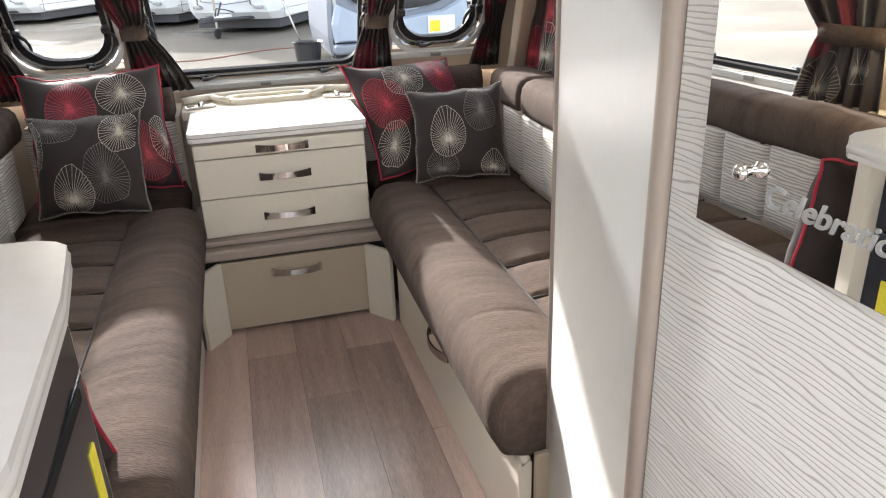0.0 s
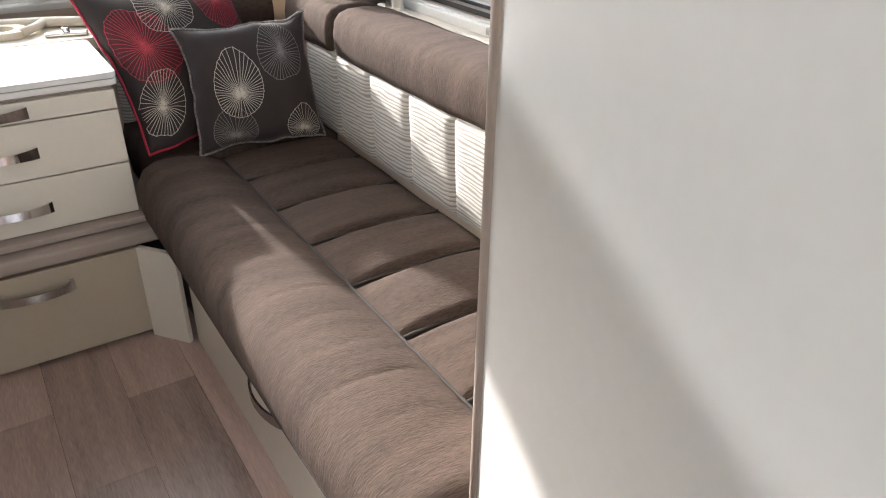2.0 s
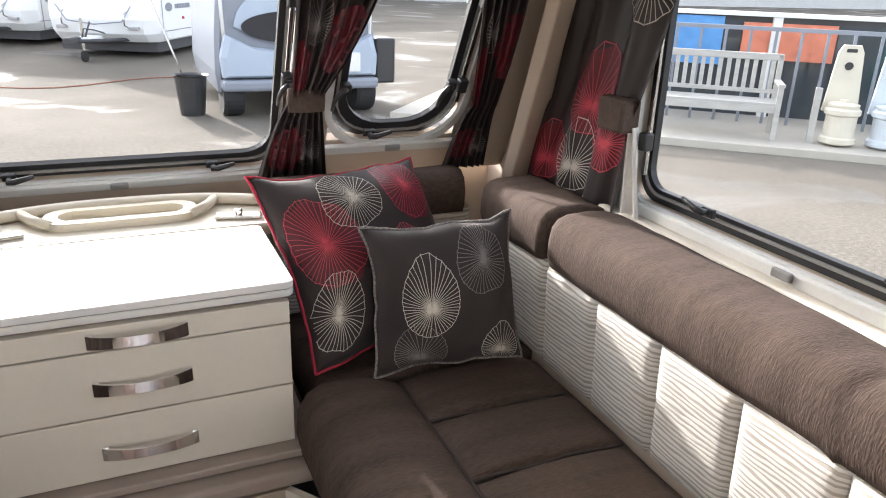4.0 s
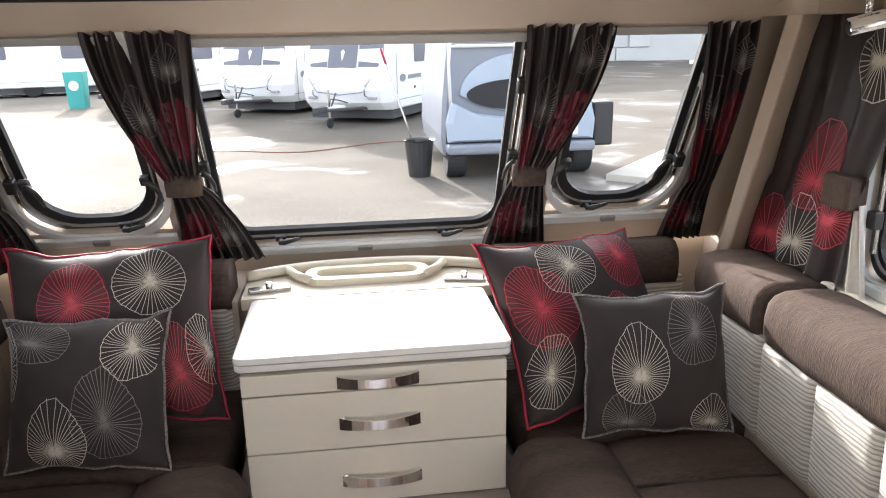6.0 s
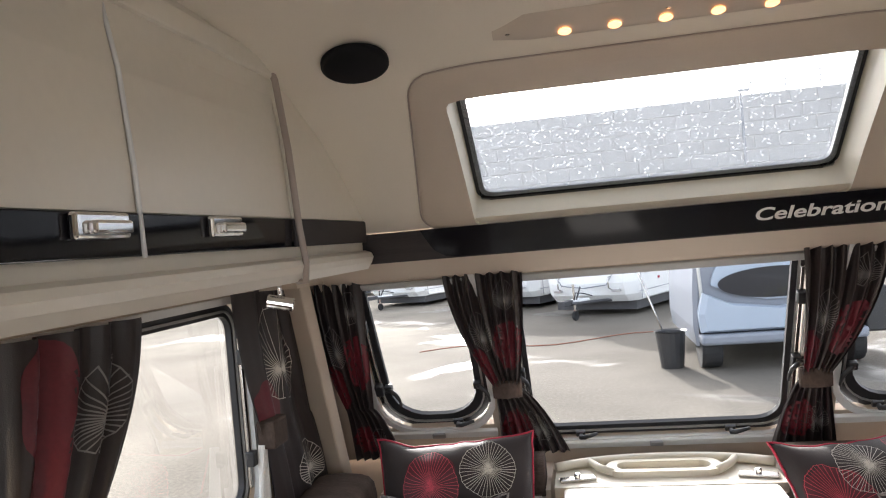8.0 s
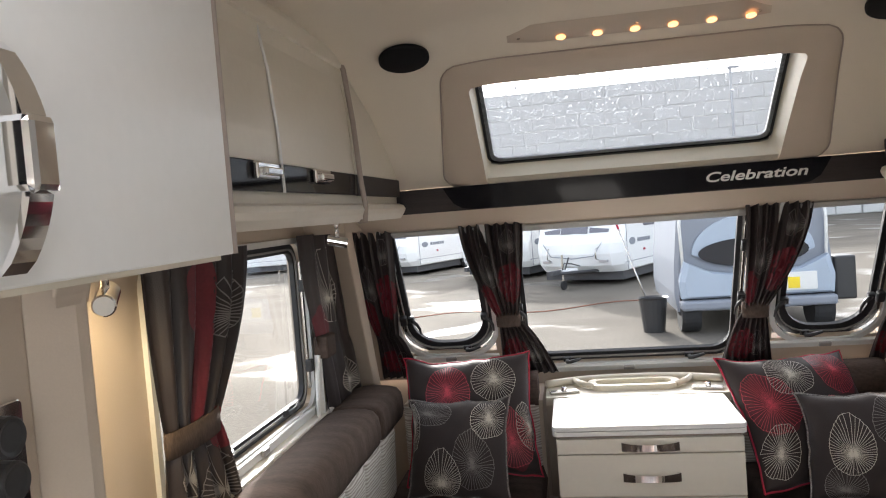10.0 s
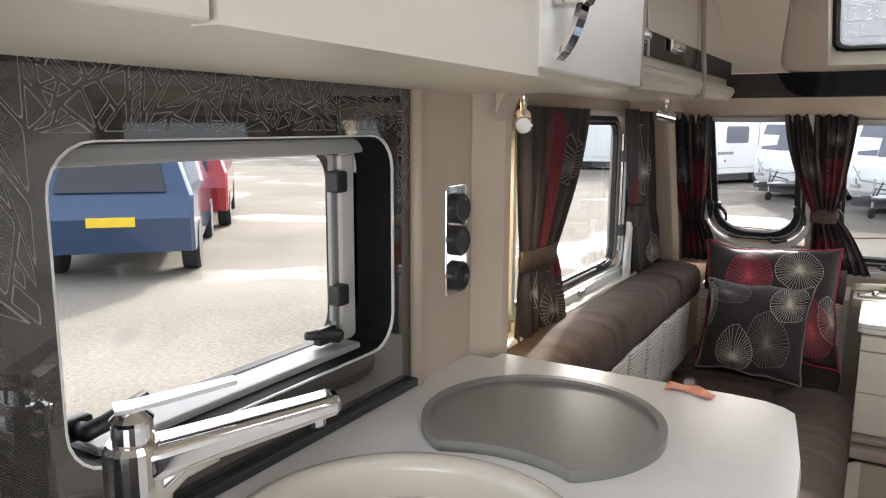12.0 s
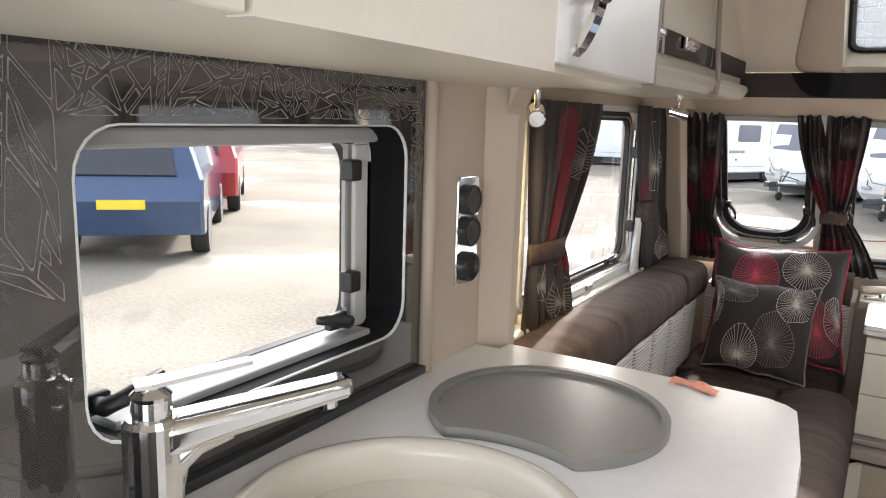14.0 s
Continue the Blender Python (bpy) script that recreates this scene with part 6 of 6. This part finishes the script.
        part("grab_handle", tube([(2.90, 0.62 * s, 0.62), (3.02, 0.62 * s, 0.66), (3.02, 0.62 * s, 0.86), (2.92, 0.62 * s, 0.90)], 0.015, 8), M_STEEL, ob, "steel grab handle", smooth=True)
    part("hitch", box(3.6, 4.0, -0.06, 0.06, 0.36, 0.48, 0.02), M_SKIRT, ob, "tow hitch")
    part("hitch_cover", box(3.0, 3.5, -0.16, 0.16, 0.36, 0.46, 0.03), M_GRP, ob, "pale hitch fairing")
    part("brake_lever", tube([(3.45, 0.05, 0.45), (3.25, 0.06, 0.72)], 0.018, 8), M_SKIRT, ob, "black brake lever", smooth=True)
    part("jockey_wheel", lathe([(0.10, -0.03), (0.11, 0), (0.10, 0.03)], 18, Matrix.Translation((3.45, 0, 0.11)) @ pose(0, 0, 0, 90, 0, 0)), M_TYRE, ob, "jockey wheel")
    part("jockey_post", tube([(3.45, 0, 0.11), (3.45, 0, 0.80)], 0.025, 8), M_STEEL, ob)
    part("cable", tube([(3.5, 0.02, 0.46), (3.55, 0.10, 0.62), (3.3, 0.16, 0.58), (3.0, 0.2, 0.50)], 0.014, 6), M_SKIRT, ob, "black coiled cable", smooth=True)
    return ob


for cx, cy, turn, words in ((1.22, 17.45, -118, "white touring caravan with grey front windows parked across the yard"), (-1.06, 20.25, -118, "white touring caravan parked beside its neighbour"), (-4.9, 23.4, -116, "white touring caravan in a row at the back"), (-11.5, 27.5, 196, "white touring caravan parked side on at the back of the yard")):
    parked_caravan(Matrix.Translation((cx, cy, GZ)) @ pose(0, 0, 0, 0, 0, turn), words)

# covered vehicle close to the front
van = thing("covered_vehicle", "silver-blue vehicle with an arched dark front and yellow plate", "vehicle", at=(2.25, 8.3, GZ))
body = [(-1.02, 0.30), (-1.05, 0.55), (-1.03, 1.0), (-0.98, 1.5), (-0.95, 1.80), (0.95, 1.80), (0.98, 1.5), (1.03, 1.0), (1.05, 0.55), (1.02, 0.30)]
part("body", loft(body, [0.0, 0.06, 2.6, 2.7], lambda a, b, y: (a * (0.95 if y in (0.0, 2.7) else 1), y, b)), M_GREYPANEL, van, "blue-grey body")
part("bonnet", loft([(-0.98, 0.50), (-1.0, 0.75), (-0.93, 1.02), (-0.6, 0.86), (0.0, 0.78), (0.6, 0.86), (0.93, 1.02), (1.0, 0.75), (0.98, 0.50)], [-0.22, -0.17, -0.03], lambda a, b, y: (a * (0.93 if y == -0.22 else 1), y, 0.7 + (b - 0.7) * (0.85 if y == -0.22 else 1))), M_SILVERBLUE, van, "silver-blue lower cover", smooth=False)
arch = [(0.80 * math.cos(math.pi * k / 20), 1.10 + 0.52 * math.sin(math.pi * k / 20)) for k in range(21)] + [(-0.62 + 0.62 * k / 5, 1.02 - 0.15 * math.sin(math.pi * k / 10)) for k in range(5)] + [(0.62 * k / 5, 0.87 + 0.15 * (k / 5) ** 2) for k in range(1, 5)]
part("arched_panel", prism(arch, 0.05, axes((0, -0.002, 0), (1, 0, 0), (0, 0, 1))), M_SILVERBLUE, van, "pale arched panel")
part("dark_mouth", prism([(0.72 * math.cos(2 * math.pi * k / 32), 1.10 + 0.20 * math.sin(2 * math.pi * k / 32)) for k in range(32)], 0.02, axes((0, -0.055, 0), (1, 0, 0), (0, 0, 1))), M_DARKGLASS, van, "dark oval opening")
part("number_plate", box(0.35, 0.75, -0.245, -0.225, 0.56, 0.80, 0.004), mat("white_plate", (0.7, 0.7, 0.68), 0.4), van, "white plate")
part("plate_label", box(0.38, 0.53, -0.250, -0.2455, 0.585, 0.735), mat("yellow_plate", (0.8, 0.6, 0.03), 0.4), van, "yellow label with red marks")
part("bumper", box(-1.0, 1.0, -0.26, 0.05, 0.34, 0.48, 0.04), M_GREYPANEL, van, "grey bumper")
for s in (-1, 1):
    part("rail", tube([(0.93 * s, -0.06, 0.9), (0.95 * s, -0.06, 1.5), (0.93 * s, -0.06, 1.80)], 0.022, 8), M_ALU, van, "pale rail", smooth=True)
    wheel(van, Matrix.Translation((0.86 * s, 0.12, 0.29)) @ pose(0, 0, 0, 0, 90, 0), 0.29, 0.26)
part("rail", tube([(-0.93, -0.06, 1.72), (0.93, -0.06, 1.72)], 0.02, 8), M_ALU, van, "pale cross rail", smooth=True)
part("side_box", box(1.08, 1.36, 0.1, 0.5, 0.35, 0.95, 0.03), M_BLACKPLASTIC, van, "dark louvred side box")
tub = thing("tub", "dark plastic tub standing on the yard", "tub", at=(0.92, 8.55, GZ))
part("shell", lathe([(0.15, 0.0), (0.20, 0.48), (0.22, 0.50), (0.19, 0.48), (0.14, 0.03)], 18), M_BLACKPLASTIC, tub)
broom = thing("broom", "long-handled broom with a red tip leaning by the tub", "broom", at=(0.98, 8.75, GZ))
part("pole", tube([(0, 0, 0.03), (-0.45, 0.25, 1.5)], 0.014, 8), M_STEEL, broom, smooth=True)
part("tip", tube([(-0.45, 0.25, 1.5), (-0.51, 0.284, 1.7)], 0.017, 8), M_RED, broom, "red tip", smooth=True)
hose = thing("hose", "thin orange hose lying across the yard", "hose")
part("hose", tube([(-3.2 + 0.35 * i, 11.2 + 0.35 * math.sin(i * 0.7) + 0.04 * i, GZ + 0.009) for i in range(18)], 0.009, 6), mat("orange_hose", (0.36, 0.13, 0.08), 0.5), hose, smooth=True)
hose2 = thing("hose", "thin yellow hose lying along the caravan", "hose")
part("hose", tube([(1.9 + 0.25 * i, 3.3 - 0.42 * i + 0.12 * math.sin(i * 1.1), GZ + 0.012) for i in range(20)], 0.012, 6), mat("yellow_hose", (0.60, 0.60, 0.10), 0.5), hose2, smooth=True)
binn = thing("waste_bin", "turquoise waste bin with a round white mark", "bin", at=(-7.75, 21.5, GZ))
part("shell", loft(rounded(0.55, 0.5, 0.05), [0.0, 1.0, 1.05], lambda a, b, z: (a * (0.85 + 0.15 * z), b * (0.85 + 0.15 * z), z)), mat("turquoise_plastic", (0.05, 0.36, 0.34), 0.4), binn)
part("mark", lathe([(0.14, 0), (0.14, 0.01)], 24, axes((0, -0.262, 0.65), (1, 0, 0), (0, 0, 1))), M_WHITE, binn, "white round mark")

# retaining wall with railings beyond the yard
wallt = structure("yard_wall", box(-70, 70, 46.1, 46.8, GZ, 8.8), M_WALLBLOCK, "grey block retaining wall behind the yard", "wall")
for r in range(11):
    for k in range(26):
        x = -20 + k * 1.5 + (0.75 if r % 2 else 0) + 0.12 * math.sin(k * 7 + r)
        part("block", box(x + 0.04, x + 1.46, 45.96, 46.1, GZ + r * 0.845 + 0.03, GZ + r * 0.845 + 0.815, 0.03, seg=1), M_WALLBLOCK, wallt)
rail = thing("railing", "thin metal railing along the top of the wall", "railing", at=(0, 46.4, 8.8))
for z in (0.4, 0.75, 1.1):
    part("rail", box(-40, 40, -0.025, 0.025, z - 0.025, z + 0.025), M_GREYPANEL, rail)
for k in range(20):
    part("post", box(-19 + 2 * k - 0.03, -19 + 2 * k + 0.03, -0.03, 0.03, 0, 1.15), M_GREYPANEL, rail)
post = thing("lamp_post", "tall grey lamp post beyond the yard", "lamp post", at=(9.5, 42.5, GZ))
part("pole", tube([(0, 0, 0), (0, 0, 4), (0, 0, 9)], [0.12, 0.10, 0.07], 10), M_GREYPANEL, post, smooth=True)
part("head", box(-0.15, 0.5, -0.1, 0.1, 8.95, 9.1, 0.03), M_GREYPANEL, post)

# shop front to the right: pavement, wall with posts, bench, carriers
RF = axes((5.75, 5.95, GZ), (0.75, -0.66, 0), (0, 0, 1))          # local x along the shop, y up, z towards the caravan
F = lambda x, y, z: RF @ Vector((x, y, z))
structure("pavement", box(-3, 16, -0.02, 0.09, -6, 0.35, 0.01, m=RF), mat("pale_concrete", (0.46, 0.43, 0.37), 0.8, var=0.15, scale=2, fine=40), "pale concrete pavement with a kerb", "pavement")
M_SHOPGLASS = mat("dark_shop_glass", (0.05, 0.06, 0.07), 0.08, coat=0.3, var=0.4, scale=1.2)
shop = thing("shop_front", "dark glazed shop front with pale posts and grey railings", "shop front")
part("glazing", box(-2.6, 15, 0.09, 1.40, -1.9, -1.8, m=RF), M_SHOPGLASS, shop, "dark shop glazing")
for k in range(9):
    part("post", box(-2.4 + 2.0 * k, -2.28 + 2.0 * k, 0.09, 1.40, -1.8, -1.68, 0.01, m=RF), M_ALU, shop, "pale post")
for k in range(34):
    part("baluster", box(-2.3 + 0.3 * k, -2.265 + 0.3 * k, 0.09, 1.25, -1.2, -1.17, m=RF), M_GREYPANEL, shop)
part("rail", box(-2.4, 8.0, 1.25, 1.30, -1.21, -1.16, m=RF), M_GREYPANEL, shop, "grey rail")
part("display", box(0.35, 1.0, 0.75, 1.38, -1.78, -1.72, m=RF), mat("blue_poster", (0.10, 0.30, 0.62), 0.5, var=0.3), shop, "blue poster")
part("display", box(1.25, 2.4, 0.85, 1.32, -1.78, -1.72, m=RF), mat("red_white_poster", (0.62, 0.20, 0.12), 0.5, var=0.5, scale=6), shop, "red and white poster")
part("coping", box(-2.6, 15, 1.40, 1.45, -1.92, -1.66, m=RF), M_ALU, shop, "pale coping")

bench = thing("garden_bench", "weathered pale timber garden bench on the pavement", "bench")
for x in (0.16, 1.62):
    part("leg", box(x, x + 0.06, 0.09, 0.70, -0.08, -0.02, 0.005, m=RF), M_OLDTIMBER, bench)
    part("leg", box(x, x + 0.06, 0.09, 1.02, -0.58, -0.52, 0.005, m=RF), M_OLDTIMBER, bench)
    part("arm", box(x - 0.01, x + 0.07, 0.70, 0.735, -0.56, 0.0, 0.008, m=RF), M_OLDTIMBER, bench)
for k in range(4):
    part("seat_slat", box(0.17, 1.67, 0.48, 0.51, -0.50 + 0.12 * k, -0.40 + 0.12 * k, 0.004, m=RF), M_OLDTIMBER, bench)
part("front_rail", box(0.19, 1.65, 0.40, 0.48, -0.06, -0.03, 0.004, m=RF), M_OLDTIMBER, bench)
part("top_rail", box(0.17, 1.67, 0.95, 1.03, -0.56, -0.52, 0.006, m=RF), M_OLDTIMBER, bench)
part("low_rail", box(0.17, 1.67, 0.56, 0.61, -0.555, -0.525, 0.004, m=RF), M_OLDTIMBER, bench)
for k in range(14):
    part("back_slat", box(0.25 + 0.1 * k, 0.30 + 0.1 * k, 0.60, 0.96, -0.548, -0.532, 0.003, m=RF), M_OLDTIMBER, bench)


def carrier(x, z, tone, label):
    """A water barrel with its upright handle plate."""
    o = F(x, 0.09, z)
    ob = thing("water_carrier", label, "water carrier", "water carriers", Matrix.Translation(o) @ pose(0, 0, 0, 0, 0, -41))
    part("barrel", lathe([(0.16, 0.02), (0.19, 0.04), (0.19, 0.09), (0.165, 0.11), (0.165, 0.34), (0.19, 0.36), (0.19, 0.41), (0.15, 0.44)], 26), tone, ob)
    part("cap", lathe([(0.16, 0.44), (0.165, 0.47), (0.05, 0.49), (0.05, 0.52), (0.02, 0.525)], 20), tone, ob)
    plate = [(-0.19, 0.35), (-0.13, 1.02), (-0.09, 1.10), (0.09, 1.10), (0.13, 1.02), (0.19, 0.35)]
    bm = prism(plate, 0.05, axes((0, 0.24, 0), (1, 0, 0), (0, 0, 1)), 0.008)
    part("handle_plate", bm, tone, ob, "tall handle plate")
    part("grip_hole", box(-0.055, 0.055, 0.183, 0.192, 1.02, 1.06, 0.004), M_BLACKPLASTIC, ob, "dark grip slot")
    part("cap_hole", lathe([(0.045, 0), (0.045, 0.01)], 16, axes((0, 0.189, 0.87), (1, 0, 0), (0, 0, 1))), M_BLACKPLASTIC, ob, "dark cap")
    return ob


carrier(2.34, -0.10, mat("cream_plastic", (0.62, 0.58, 0.48), 0.45), "cream plastic water carrier with handle plate on the pavement")
carrier(2.83, -0.10, mat("pale_blue_plastic", (0.55, 0.60, 0.64), 0.45), "pale blue plastic water carrier with handle plate")
for x in (2.02, 3.12):
    ob = thing("timber_post", "white painted timber offcut standing on the pavement", "post")
    part("post", box(x, x + 0.07, 0.09, 0.72, -0.14, -0.08, 0.004, m=RF), M_OLDTIMBER, ob)
bag = thing("rubbish_bag", "full green plastic bag on the pavement", "bag", at=F(3.52, 0.09, -0.08))
part("bag", sheet(lambda a, b: ((0.30 - 0.24 * max(0, b - 0.55) ** 1.2 * 2.2) * (1 + 0.08 * noise.noise(Vector((math.cos(6.2832 * a) * 2, math.sin(6.2832 * a) * 2, b * 5)))) * min(1, 0.6 + 4 * b) * math.cos(6.2832 * a), (0.24 - 0.19 * max(0, b - 0.55) ** 1.2 * 2.2) * (1 + 0.10 * noise.noise(Vector((math.cos(6.2832 * a) * 3, math.sin(6.2832 * a) * 3, b * 6)))) * math.sin(6.2832 * a), 1.02 * b), 40, 26, closed_u=True), mat("green_plastic_film", (0.02, 0.30, 0.20), 0.3, var=0.3, scale=8), bag, smooth=True)


# cars outside the kitchen window
M_YELLOWPLATE = mat("yellow_car_plate", (0.8, 0.55, 0.03), 0.4)
def car(m, paint, label):
    """A parked hatchback; local x along its length, front at +x."""
    ob = thing("car", label, "car", "parked cars", m)
    prof = [(-2.1, 0.35), (-2.15, 0.75), (-2.05, 1.0), (-1.85, 1.45), (-1.5, 1.55), (0.2, 1.55), (0.55, 1.45), (1.05, 1.02), (1.9, 0.88), (2.12, 0.70), (2.15, 0.35)]
    part("body", loft(prof, [-0.9, -0.86, -0.7, 0.7, 0.86, 0.9], lambda a, b, y: (a * (0.97 if abs(y) > 0.88 else 1), y * (0.82 if b > 1.2 else 1), b)), paint, ob, "painted body")
    for s in (-1, 1):
        gl = [(-1.65, 1.02), (-1.5, 1.44), (0.15, 1.46), (0.85, 1.04)]
        part("side_glass", prism(gl if s < 0 else gl[::-1], 0.01, axes((0, 0.83 * s, 0), (1, 0, 0), (0, -0.12 * s, 1))), M_DARKGLASS, ob, "dark side glass")
        for x in (-1.3, 1.3):
            wheel(ob, Matrix.Translation((x, 0.80 * s, 0.32)) @ pose(0, 0, 0, -90 * s, 0, 0), 0.32, 0.22)
        part("headlight", box(1.98, 2.14, *sorted((0.55 * s, 0.85 * s)), 0.66, 0.78, 0.02), M_HUB, ob, "clear headlight")
    part("windscreen", prism([(-0.62, 0), (0.62, 0), (0.56, 0.58), (-0.56, 0.58)], 0.012, axes((1.02, 0, 1.05), (0, 1, 0), (-0.75, 0, 0.65))), M_DARKGLASS, ob, "dark windscreen")
    part("number_plate", box(-2.175, -2.12, -0.26, 0.26, 0.66, 0.77, 0.004), M_YELLOWPLATE, ob, "yellow rear plate")
    part("rear_glass", prism([(-0.60, 0), (0.60, 0), (0.52, 0.42), (-0.52, 0.42)], 0.012, axes((-2.06, 0, 1.05), (0, -1, 0), (0.42, 0, 1))), M_DARKGLASS, ob, "dark rear glass")
    return ob


car(Matrix.Translation((-9.3, 4.05, GZ)) @ pose(0, 0, 0, 0, 0, 135), mat("dark_blue_paint", (0.03, 0.06, 0.13), 0.15, 0.3, coat=0.8), "dark blue car parked on the gravel")
car(Matrix.Translation((-12.0, 7.1, GZ)) @ pose(0, 0, 0, 0, 0, 135), mat("red_paint", (0.35, 0.015, 0.02), 0.15, 0.1, coat=0.8), "red car parked farther along the gravel")

# ---- floor planks ----
floor_ob = bpy.data.objects["floor"]
PW, PLEN = 0.165, 1.05
for r in range(-3, 4):
    x0 = -0.039 + PW * r
    y = -0.575 + (0.0, 0.265, -0.26, 0.08, 0.4, -0.15, 0.3)[r % 7] - 4 * PLEN
    while y < 0.0:
        ya, yb = max(y, -3.35), min(y + PLEN, 0.02)
        if yb - ya > 0.04:
            part("plank", box(max(x0, -0.36) + 0.0006, min(x0 + PW, 0.37) - 0.0006, ya + 0.0006, yb - 0.0006, -0.004, 0.0), M_PLANK, floor_ob) if max(x0, -0.36) < min(x0 + PW, 0.37) - 0.01 else None
        y += PLEN
